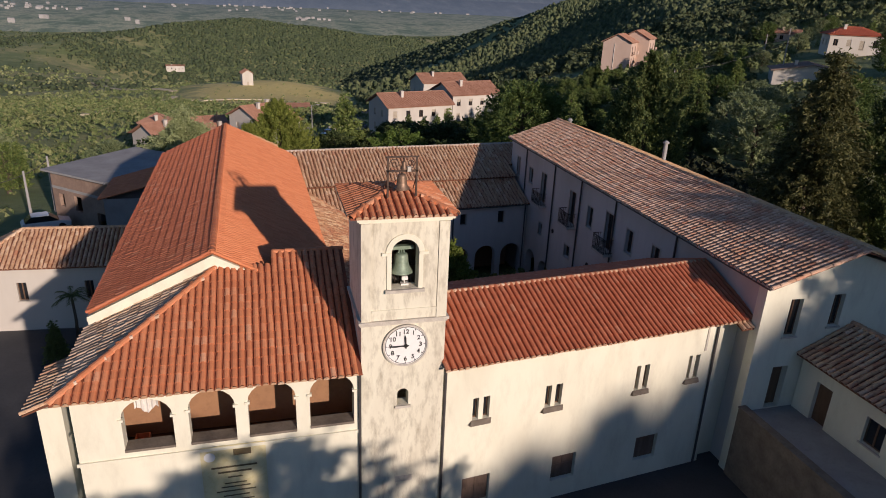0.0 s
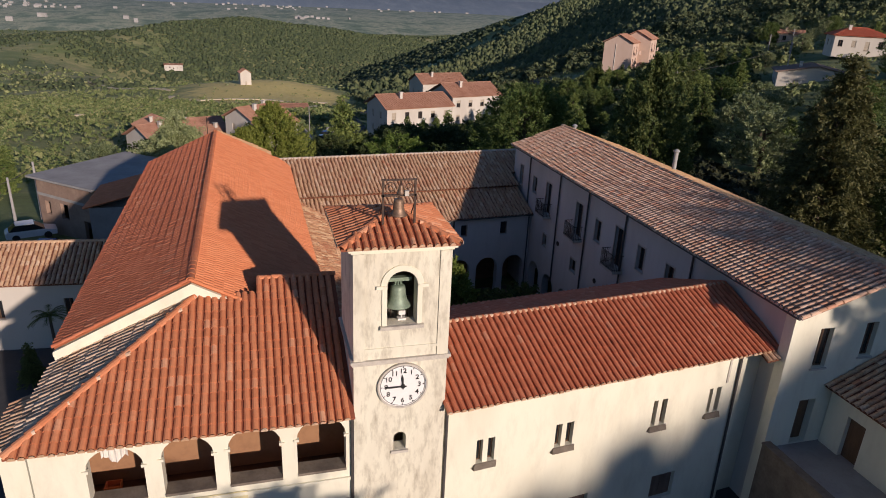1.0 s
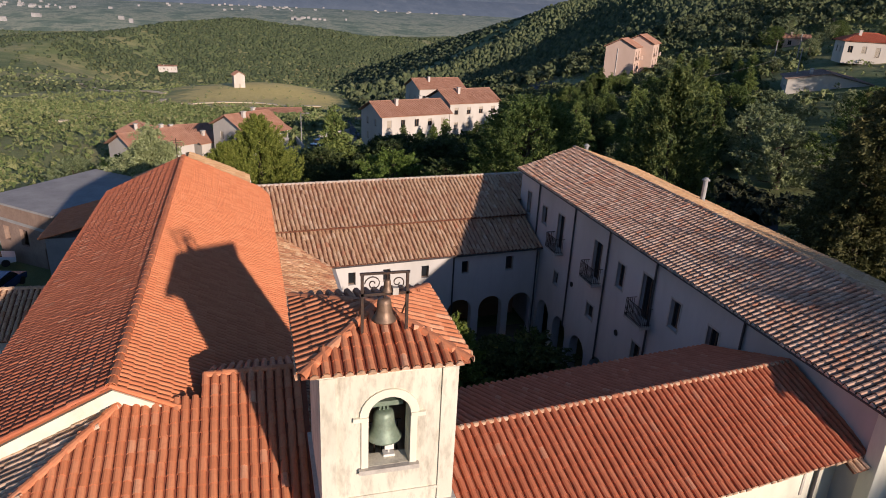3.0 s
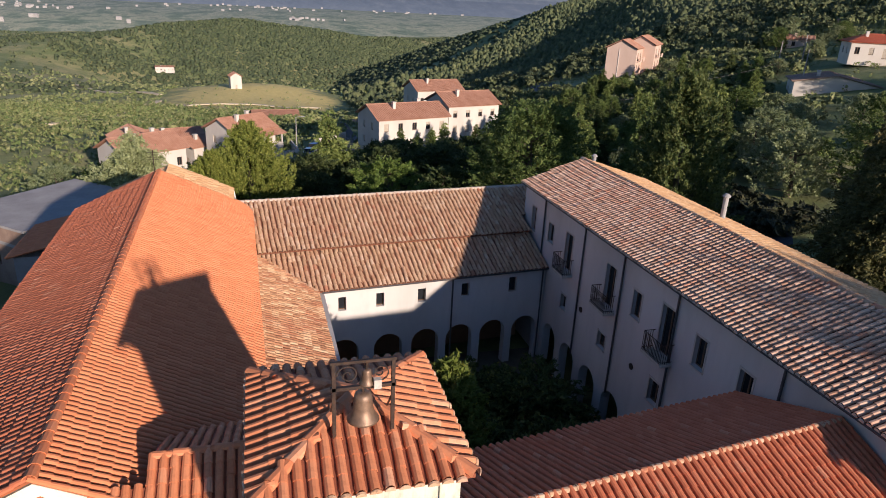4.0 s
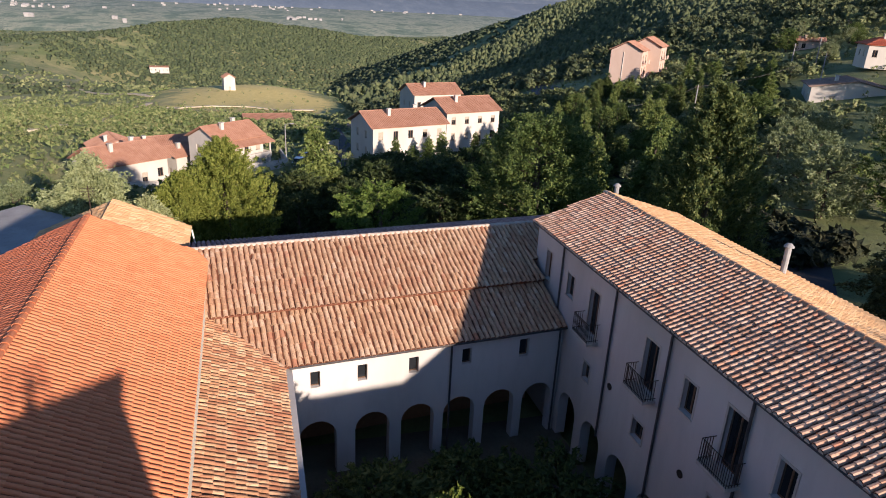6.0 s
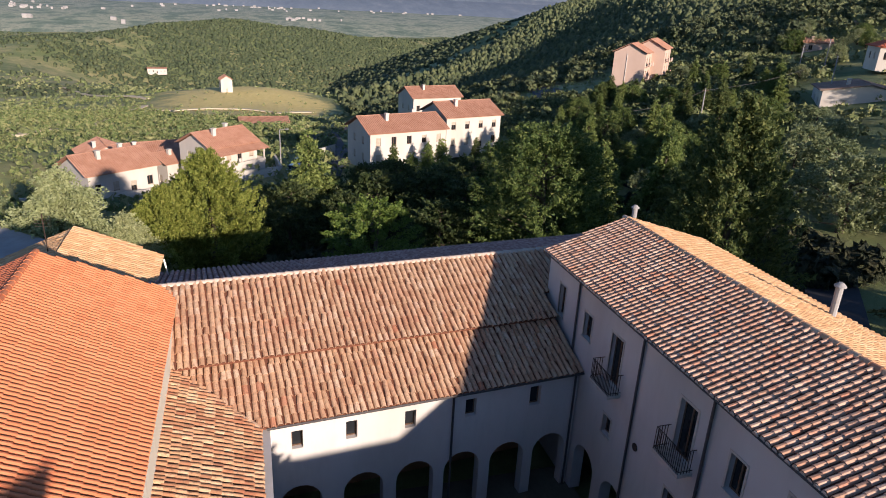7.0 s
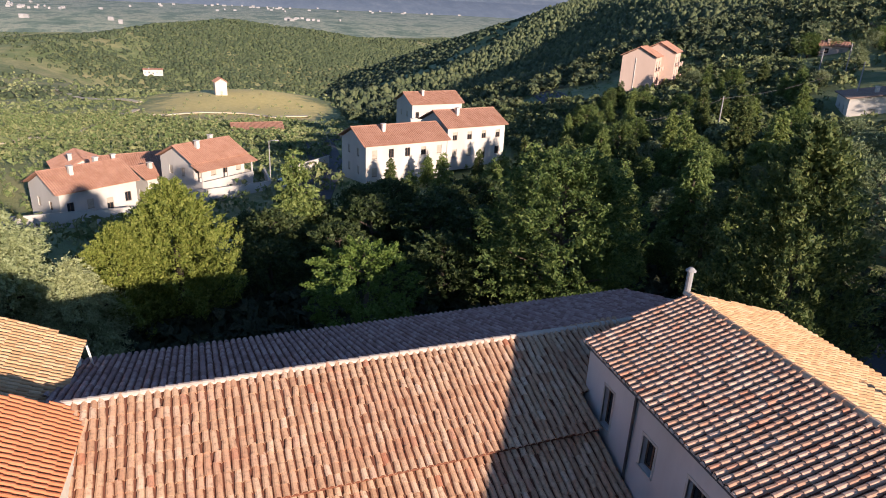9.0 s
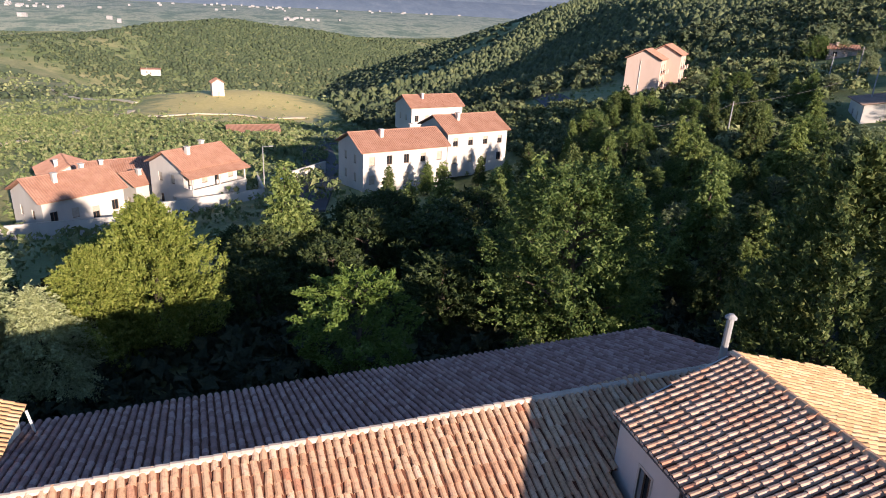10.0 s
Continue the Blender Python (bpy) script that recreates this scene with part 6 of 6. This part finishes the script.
    me.polygons.foreach_set("loop_start", np.arange(0, 3 * k, 3, dtype=np.int32))
    me.update(calc_edges=True)
    me.materials.append(mat)
    ob = new(name, me)
    tagged(ob, label, "woods", "", "stuff")


def canopy(name, n, region, size, mat, seed, label, keep, tall=(1.1, 1.8)):
    """The closed canopy of a far wood: rounded, uneven crowns set close together on the land."""
    rng = np.random.default_rng(seed)
    x = rng.uniform(region[0], region[1], n)
    y = np.sqrt(rng.uniform(region[2] ** 2, region[3] ** 2, n))
    ok = keep(x, y, rng)
    x, y = x[ok], y[ok]
    n = len(x)
    r = rng.uniform(size[0], size[1], n) * rng.uniform(0.75, 1.15, n)
    h = r * rng.uniform(tall[0], tall[1], n)
    z = land(x, y)
    sides = 5
    ang = np.arange(sides) * 2 * np.pi / sides
    rings = []
    for rad, up, turn in ((1.0, -0.1, 0.0), (0.85, 0.62, 0.6)):
        a = ang[None, :] + turn + rng.normal(0, 0.2, (n, sides))
        k = rad * r[:, None] * rng.uniform(0.55, 1.35, (n, sides))
        rings.append(np.stack([x[:, None] + k * np.cos(a), y[:, None] + k * np.sin(a), z[:, None] + h[:, None] * (up + rng.normal(0, 0.13, (n, sides)))], 2))
    top = np.stack([x + rng.normal(0, 0.2, n) * r, y + rng.normal(0, 0.2, n) * r, z + h * rng.uniform(0.9, 1.08, n)], 1)[:, None, :]
    v = np.concatenate(rings + [top], 1)
    m = v.shape[1]
    f = []
    for i in range(sides):
        j = (i + 1) % sides
        f += [(i, j, sides + j), (i, sides + j, sides + i), (sides + i, sides + j, 2 * sides)]
    faces = (np.array(f)[None] + (np.arange(n) * m)[:, None, None]).reshape(-1)
    me = bpy.data.meshes.new(name)
    me.vertices.add(n * m)
    me.vertices.foreach_set("co", v.astype(np.float32).ravel())
    me.loops.add(len(faces))
    me.loops.foreach_set("vertex_index", faces.astype(np.int32))
    me.polygons.add(len(faces) // 3)
    me.polygons.foreach_set("loop_start", np.arange(0, len(faces), 3, dtype=np.int32))
    me.update(calc_edges=True)
    me.materials.append(mat)
    tagged(new(name, me), label, "woods", "", "stuff")


def wood_mat(name, stops):
    m, nt, b = nodes_of(name)
    geo = nt.nodes.new("ShaderNodeNewGeometry")
    col = ramp(nt, geo.outputs["Random Per Island"], stops)
    n = noise_node(nt, 1.3, 5, (1, 1, 1), 0.8)
    col = mixed(nt, col, (0.03, 0.045, 0.018), ramp(nt, n, [(0.48, (0, 0, 0)), (0.75, (0.6,) * 3)]))
    nt.links.new(col, b.inputs["Base Color"])
    b.inputs["Roughness"].default_value = 0.9
    bump(nt, b, n, 1.0, 0.8)
    return m


W_NEAR = wood_mat("wood_crowns", [(0, (0.06, 0.085, 0.035)), (0.5, (0.105, 0.135, 0.055)), (1, (0.165, 0.185, 0.075))])
W_FAR = wood_mat("far_wood_crowns", [(0, (0.045, 0.068, 0.03)), (0.5, (0.072, 0.1, 0.041)), (1, (0.115, 0.138, 0.06))])
W_OLIVE = wood_mat("grove_crowns", [(0, (0.125, 0.165, 0.055)), (0.5, (0.22, 0.26, 0.095)), (1, (0.35, 0.36, 0.155))])
W_SCRUB = wood_mat("scrub_leaf", [(0, (0.12, 0.18, 0.05)), (0.5, (0.21, 0.265, 0.085)), (1, (0.36, 0.36, 0.15))])
W_THICKET = wood_mat("thicket_leaf", [(0, (0.07, 0.1, 0.03)), (0.5, (0.14, 0.18, 0.06)), (1, (0.26, 0.29, 0.11))])
W_UNDER = wood_mat("shade_dark_undergrowth_leaf", [(0, (0.03, 0.04, 0.015)), (0.5, (0.05, 0.06, 0.022)), (1, (0.08, 0.08, 0.03))])


def patch(x, y, k):
    return np.sin(x / 37 * k + 1.7 * np.sin(y / 53 * k)) + np.cos(y / 41 * k + 1.3 * np.sin(x / 47 * k))


def behind(x, y):
    """How far a place lies beyond the crest of the wooded spur."""
    return -(x - 35) * 0.717 + (y - 387) * 0.697


def hedged(x, y):
    """Strips of hedge and orchard between the open fields in the west."""
    return np.sin(y / 24 + 1.6 * np.sin(x / 70)) + 0.7 * np.sin(x / 41 + y / 63) > 0.55


def keep_right(x, y, rng):
    return (behind(x, y) < 25) & (x > 40 + (y - 150) * 0.05) & ((y > 205) | (x > 140)) & (np.abs(x - 112) + np.abs(y - 222) > 42) & (np.abs(x - 162) + np.abs(y - 186) > 14) & (rng.uniform(0, 1, len(x)) < np.where((x > 130) & (y < 300), 0.5, 0.95))


def keep_mid(x, y, rng):
    hill = ((x - 60) / 300) ** 2 + ((y - 950) / 330) ** 2 < 1
    return (behind(x, y) > 10) & (x > -y * 0.75) & ((x > -0.12 * y) | hedged(x * 0.9, y * 0.9) | (rng.uniform(0, 1, len(x)) < 0.3)) & (hill | (patch(x, y, 0.6) > 0.25) | (rng.uniform(0, 1, len(x)) < 0.12))


def keep_left(x, y, rng):
    knoll = ((x - 4) / 49) ** 2 + ((y - 374) / 88) ** 2 < 1
    home = (np.abs(x + 5) < 40) & (np.abs(y - 150) < 30)
    return ((behind(x, y) > 0) | (y < 400)) & (x < 40 + (y - 150) * 0.05) & (x > -y * 0.7) & ~knoll & ~home & np.where(x < -0.08 * y, hedged(x, y) | (rng.uniform(0, 1, len(x)) < 0.2), patch(x, y, 1.0) > -0.45)


def keep_scrub(x, y, rng):
    knoll = ((x - 4) / 46) ** 2 + ((y - 374) / 84) ** 2 < 1
    home = (np.abs(x + 5) < 42) & (np.abs(y - 150) < 34)
    return (x > -y * 0.7) & (x < y * 1.3) & (~knoll | (rng.uniform(0, 1, len(x)) < 0.07)) & (~home | (rng.uniform(0, 1, len(x)) < 0.8)) & ((y > 92) | (x < -14) | (x > 52))


canopy("hillside_wood", 70000, (30, 700, 320, 1000), (1.0, 2.3), W_NEAR, 1, "dense dark green wood covering the hillside", keep_right, (1.5, 2.6))
woods("near_hillside_wood", 3400, (40, 330, 190, 325), (1.5, 3.2), W_NEAR, 6, "green trees and bushes on the near slope", keep_right, 48, 0.32)
woods("slope_bushes", 2200, (62, 270, 100, 250), (0.8, 2.2), W_OLIVE, 7, "olive bushes and thickets on the eastern slope", lambda x, y, rng: (x > 0.55 * y) & (np.abs(x - 119) + np.abs(y - 124) > 24) & (np.abs(x - 141) + np.abs(y - 138) > 20) & (np.abs(x - 160) + np.abs(y - 184) > 15), 34, 0.34)
woods("grove_thicket", 3600, (36, 150, 84, 205), (0.7, 2.0), W_THICKET, 10, "green bushes and saplings between the trees of the grove", lambda x, y, rng: (x > 36 + (y - 84) * 0.28) & (x < 70 + (y - 84) * 0.8) & ((x > 58) | (y < 132)) & (np.abs(x - 108) + np.abs(y - 200) > 14), 40, 0.3)
canopy("valley_wood", 125000, (-900, 420, 460, 1450), (1.5, 3.0), W_FAR, 2, "green wood on the far rounded hill", keep_mid, (0.8, 1.4))
canopy("olive_grove", 21000, (-420, 60, 165, 640), (0.7, 1.7), W_OLIVE, 3, "olive trees and hedges scattered over the fields", keep_left, (0.7, 1.25))
woods("scrub", 15000, (-260, 260, 70, 420), (0.35, 1.1), W_SCRUB, 4, "low scrub and tall grass over the slopes", keep_scrub, 12, 0.36)
woods("garden_scrub", 15000, (-170, 24, 95, 330), (0.4, 1.5), W_SCRUB, 9, "bushes, vines and tall grass in the hillside gardens", keep_scrub, 9, 0.4)
# Dark leaf cover added here to deepen the shade on the ground.
woods("undergrowth", 2600, (-12, 60, 64, 98), (0.5, 1.3), W_UNDER, 5, "undergrowth added behind the convent, coloured dark for shade", lambda x, y, rng: (y > 64 + x * 0.02) & ((x < 28) | (y > 62)), 16, 0.5)

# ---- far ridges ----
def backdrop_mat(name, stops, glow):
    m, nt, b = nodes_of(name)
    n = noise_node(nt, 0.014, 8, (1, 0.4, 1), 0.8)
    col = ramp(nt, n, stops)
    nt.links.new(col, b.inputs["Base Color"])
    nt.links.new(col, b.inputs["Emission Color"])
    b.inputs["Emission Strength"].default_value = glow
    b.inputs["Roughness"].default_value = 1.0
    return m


# Distance haze is put into these colours, with a faint glow.
M_PLAIN = backdrop_mat("hazed_plain", [(0.36, (0.065, 0.1, 0.075)), (0.47, (0.115, 0.155, 0.115)), (0.54, (0.25, 0.26, 0.19)), (0.58, (0.095, 0.13, 0.1)), (0.68, (0.18, 0.21, 0.165))], 0.15)
M_RIDGE = backdrop_mat("hazed_ridge", [(0.35, (0.085, 0.115, 0.15)), (0.55, (0.12, 0.15, 0.18)), (0.7, (0.18, 0.2, 0.21))], 0.22)
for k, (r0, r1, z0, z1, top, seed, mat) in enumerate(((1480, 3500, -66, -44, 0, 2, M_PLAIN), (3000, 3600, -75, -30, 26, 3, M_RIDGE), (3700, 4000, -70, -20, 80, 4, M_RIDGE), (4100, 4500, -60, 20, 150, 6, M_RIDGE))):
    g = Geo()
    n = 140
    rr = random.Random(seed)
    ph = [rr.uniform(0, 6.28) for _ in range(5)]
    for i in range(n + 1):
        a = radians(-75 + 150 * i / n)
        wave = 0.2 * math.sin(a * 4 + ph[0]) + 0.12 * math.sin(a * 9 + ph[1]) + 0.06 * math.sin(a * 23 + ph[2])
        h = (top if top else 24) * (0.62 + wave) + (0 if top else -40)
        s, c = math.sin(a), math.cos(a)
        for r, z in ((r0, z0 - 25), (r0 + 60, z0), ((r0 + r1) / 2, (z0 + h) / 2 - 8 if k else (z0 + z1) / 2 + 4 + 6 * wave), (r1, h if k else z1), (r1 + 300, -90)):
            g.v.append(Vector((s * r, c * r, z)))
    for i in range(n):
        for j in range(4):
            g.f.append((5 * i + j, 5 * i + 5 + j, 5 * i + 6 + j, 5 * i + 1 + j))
    solo("backdrop", g, mat, "far plain and ridges, blue haze painted into their colour", "hills", "structure", smooth=True)

# ---- far towns ----
g = Geo()
town_rng = random.Random(8)
for cx, cy, n, spread in ((-640, 2250, 26, 100), (-900, 2500, 30, 120), (-420, 1750, 4, 110), (-150, 2700, 8, 160), (150, 2150, 14, 45), (60, 3100, 26, 150), (-760, 1650, 5, 130), (560, 3100, 14, 160)):
    for i in range(n):
        x, y = cx + town_rng.gauss(0, spread), cy + town_rng.gauss(0, spread * 0.6)
        r = math.hypot(x, y)
        z = (-58 + 18 * max(0.0, (r - 1540) / 1960)) if r > 1490 else float(land(x, y))
        w, d, hh = town_rng.uniform(4, 14), town_rng.uniform(4, 8), town_rng.uniform(0.8, 2.0)
        m = plane_frame(x, y, town_rng.uniform(-20, 20))
        g.box((0, 0, z - 8), (w, d, z + hh), m)
        g.prism([m @ Vector((0, 0, z + hh)), m @ Vector((w, 0, z + hh)), m @ Vector((w, d / 2, z + hh + 1.5)), m @ Vector((0, d / 2, z + hh + 1.5))], (0, 0, 0), (0, 0.3, 0))
tagged(solo("far_town", g, M_CONCRETE, "white houses of far towns on the plain", "town"), "", "", "", "stuff")


# ---- poles, wires, lamps ----
def pole(x, y, h, label, arms=True, z=None):
    zb = float(land(x, y)) if z is None else z
    p = thing("utility_pole", (x, y, zb), label, "pole", "utility poles")
    g = Geo()
    g.tube((x, y, zb - 0.6), (x, y, zb + h), 0.15, 8, 0.1)
    part("shaft", g, M_CONCRETE, p)
    if arms:
        g = Geo()
        g.box((x - 0.7, y - 0.06, zb + h - 0.5), (x + 0.7, y + 0.06, zb + h - 0.38))
        part("crossarm", g, M_DARKMETAL, p)
    return Vector((x, y, zb + h - 0.35))


def wire(a, b, sag, r=0.03):
    g = Geo()
    n = 14
    pts = [a.lerp(b, i / n) - Vector((0, 0, sag * 4 * (i / n) * (1 - i / n))) for i in range(n + 1)]
    for p, q in zip(pts, pts[1:]):
        g.tube(p, q, r, 4)
    solo("overhead_wire", g, M_PIPE, "black overhead wire hanging between two poles", "wire")


pa = pole(90.7, 136.7, max(4.0, 6.2 - float(land(90.7, 136.7))), "grey concrete utility pole among the trees")
pb = pole(114.2, 130.6, max(4.0, 13.3 - float(land(114.2, 130.6))), "grey concrete utility pole on the slope")
pc = pole(73.6, 136.8, max(4.0, 2.0 - float(land(73.6, 136.8))), "grey concrete utility pole among the trees")
pd = pole(130.7, 157.0, 7.5, "grey concrete utility pole on the hill")
pe = pole(134.5, 153.5, 8.0, "grey concrete utility pole on the hill")
wire(pa, pb, 1.0)
wire(pc, pa, 0.8)
wire(pd, pe, 0.2)
y1p = pole(-22.0, 70.8, 4.6, "pale concrete pole beside the yard", False, -2.4)
y2p = pole(-20.8, 74.3, 5.2, "pale concrete pole beside the yard", False, -2.4)
y3p = pole(-24.5, 66.0, 4.6, "pale concrete pole beside the yard", False, -2.4)
wire(y1p, y2p, 0.15)
wire(y3p, y1p, 0.15)
sl = thing("street_lamp", (10.6, 150.0, float(land(10.6, 150.0))), "slender pale street lamp beside the road", "street lamp")
zb = float(land(10.6, 150.0))
g = Geo()
g.tube((10.6, 150.0, zb - 0.3), (10.6, 150.0, zb + 7.0), 0.12, 8, 0.07)
part("pole", g, M_CONCRETE, sl)
g = Geo()
g.tube((10.6, 150.0, zb + 6.95), (11.8, 149.6, zb + 7.2), 0.05, 6)
g.box((11.6, 149.45, zb + 7.1), (12.3, 149.75, zb + 7.24))
part("lamp_head", g, M_CONCRETE, sl)

# ---- garden walls by the houses ----
def garden_wall(x0, y0, x1, y1, h=1.3):
    a, b = Vector((x0, y0, 0)), Vector((x1, y1, 0))
    fr = plane_frame(x0, y0, math.degrees(math.atan2(y1 - y0, x1 - x0)))
    ln = (b - a).length
    z = max(float(land(x0, y0)), float(land(x1, y1)))
    w = thing("garden_wall", ((x0 + x1) / 2, (y0 + y1) / 2, z), "low white rendered garden wall beside the houses", "wall", "garden walls")
    g = Geo()
    g.box((0, 0, z - 1.5), (ln, 0.22, z + h), fr)
    part("wall", g, M_HOUSEWHITE, w)
    g = Geo()
    g.box((-0.05, -0.05, z + h), (ln + 0.05, 0.27, z + h + 0.08), fr)
    part("coping", g, M_STONE, w)


garden_wall(-4.0, 135.5, 10.5, 141.5)
garden_wall(10.5, 141.5, 9.5, 152.0)
garden_wall(-28.0, 132.0, -9.5, 135.5)
garden_wall(14.5, 152.0, 22.0, 160.0, 1.8)


# ---- parked cars ----
def car(x, y, turn, paint, label):
    z = float(land(x, y)) + 0.27
    m = Matrix.Translation((x, y, z)) @ Matrix.Rotation(radians(turn), 4, "Z")
    c = thing("car", (x, y, z), label, "car", "parked cars")
    prof = [(-2.0, 0.3), (2.0, 0.3), (2.05, 0.72), (1.15, 0.88), (-1.85, 0.92), (-2.05, 0.7)]
    cabin = [(-1.75, 0.9), (1.1, 0.88), (0.35, 1.42), (-1.2, 1.45)]
    g = Geo()
    g.prism([m @ Vector((a, -0.84, b)) for a, b in prof], (0, 0, 0), m.to_3x3() @ Vector((0, 1.68, 0)))
    part("body", g, paint, c)
    g = Geo()
    g.prism([m @ Vector((a, -0.72, b)) for a, b in cabin], (0, 0, 0), m.to_3x3() @ Vector((0, 1.44, 0)))
    part("windows", g, M_GLASS, c)
    g = Geo()
    g.box((-1.15, -0.68, 1.43), (0.3, 0.68, 1.49), m)
    part("roof_panel", g, paint, c)
    for a in (-1.25, 1.25):
        for s in (-0.8, 0.8):
            g = Geo()
            g.tube(m @ Vector((a, s - 0.1, 0.32)), m @ Vector((a, s + 0.1, 0.32)), 0.32, 14)
            part("wheel", g, M_BLACK, c)


M_CARBLUE = surface("blue_car_paint", [(0.3, (0.03, 0.06, 0.16)), (0.7, (0.04, 0.08, 0.2))], 1, 8, None, 0.25)
M_CARWHITE = surface("white_car_paint", [(0.3, (0.6, 0.6, 0.6)), (0.7, (0.68, 0.68, 0.68))], 1, 8, None, 0.25)
car(-20.3, 69.0, 20, M_CARWHITE, "small white car parked in the yard")
car(-17.0, 62.0, 80, M_CARBLUE, "small blue car parked in the yard")
car(12.5, 140.0, 70, M_CARWHITE, "white car parked beside the house")
car(14.0, 147.0, 65, M_CARBLUE, "dark blue car parked beside the house")

# ---- small things on and by the church ----
plant(T_FIR, -11.9, 39.5, 0.23, 30, -1.3)
palm = thing("palm", (-11.4, 41.8, -1.3), "small dark palm with thin drooping fronds by the church", "palm")
g = Geo()
g.tube((-11.4, 41.8, -1.5), (-11.3, 41.75, 0.2), 0.11, 8, 0.09)
g.tube((-11.3, 41.75, 0.2), (-11.35, 41.8, 1.7), 0.09, 8, 0.07)
part("trunk", g, M_BARK, palm)
palm_rng = random.Random(4)
for i in range(22):
    a, up = i * 2.4, palm_rng.uniform(0.1, 1.3)
    g = Geo()
    pts = []
    for j in range(7):
        s = j / 6 * 1.15
        pts.append(Vector((-11.35 + math.cos(a) * s * math.cos(up * 0.7), 41.8 + math.sin(a) * s * math.cos(up * 0.7), 1.7 + s * math.sin(up) - 0.55 * s * s)))
    for p, q in zip(pts, pts[1:]):
        g.tube(p, q, 0.018, 4, 0.012)
        along = (q - p).normalized()
        side = along.cross(Vector((0, 0, 1))).normalized()
        for k in range(3):
            for s in (-1, 1):
                b = p.lerp(q, k / 3)
                tip = b + side * (s * 0.2) + along * 0.12 - Vector((0, 0, 0.06))
                i0 = len(g.v)
                g.v += [b, b + along * 0.035, tip]
                g.f.append((i0, i0 + 1, i0 + 2))
    part("frond", g, L_DARK, palm)
aer = thing("aerial", (-3.4, 57.7, 7.9), "thin metal aerial mast on the choir roof", "aerial")
g = Geo()
g.tube((-3.4, 57.7, 7.8), (-3.4, 57.7, 9.9), 0.03, 6)
part("mast", g, M_DARKMETAL, aer)
g = Geo()
for i in range(4):
    g.tube((-3.75, 57.7, 9.3 + i * 0.15), (-3.05, 57.7, 9.3 + i * 0.15), 0.012, 4)
part("rods", g, M_DARKMETAL, aer)
br = thing("wall_bracket", (2.2, 53.2, 5.6), "white metal bracket fixed to the church wall", "bracket")
g = Geo()
g.tube((2.1, 53.2, 6.3), (2.75, 53.0, 5.75), 0.035, 6)
g.tube((2.75, 53.0, 5.75), (2.1, 52.9, 5.6), 0.035, 6)
g.tube((2.1, 53.2, 6.3), (2.1, 52.9, 5.6), 0.035, 6)
part("arms", g, M_FRAMEWHITE, br)
# crates and a chair left in the loggia
for x, y, w, d, hh, mat, lab in ((-4.95, 23.9, 0.5, 0.4, 0.22, M_TILE_CHURCH, "low orange crate on the loggia floor"), (-0.5, 23.6, 0.4, 0.3, 0.16, M_WHITE, "small pale box on the loggia floor")):
    bx = thing("crate", (x, y, 3.5), lab, "crate")
    g = Geo()
    t = 0.04
    g.box((x, y, 3.5), (x + w, y + d, 3.5 + t))
    for lo, hi in (((x, y, 3.5 + t), (x + w, y + t, 3.5 + hh)), ((x, y + d - t, 3.5 + t), (x + w, y + d, 3.5 + hh)), ((x, y + t, 3.5 + t), (x + t, y + d - t, 3.5 + hh)), ((x + w - t, y + t, 3.5 + t), (x + w, y + d - t, 3.5 + hh))):
        g.box(lo, hi)
    part("box", g, mat, bx)

# white cloth hung up under the first arch of the loggia
cloth = thing("hanging_cloth", (-4.1, 22.6, 6.0), "creased white cloth hanging under a loggia arch", "cloth")
g = Geo()
for i in range(17):
    x = -4.5 + 0.75 * i / 16
    y = 22.62 + 0.04 * math.sin(i * 1.9)
    low = 5.78 + 0.12 * math.sin(i * 0.5 + 0.6)
    for yy in (y, y + 0.012):
        g.v += [Vector((x, yy, low)), Vector((x, yy + 0.02 * math.sin(i * 2.3), (low + 6.3) / 2)), Vector((x, yy, 6.3))]
for i in range(16):
    a, b = 6 * i, 6 * i + 6
    for j in range(2):
        g.f.append((a + j, b + j, b + j + 1, a + j + 1))
        g.f.append((a + 3 + j, a + 4 + j, b + 4 + j, b + 3 + j))
    g.f.append((a, a + 3, b + 3, b))
    g.f.append((a + 2, b + 2, b + 5, a + 5))
part("cloth_sheet", g, M_CLOTH, cloth, "")
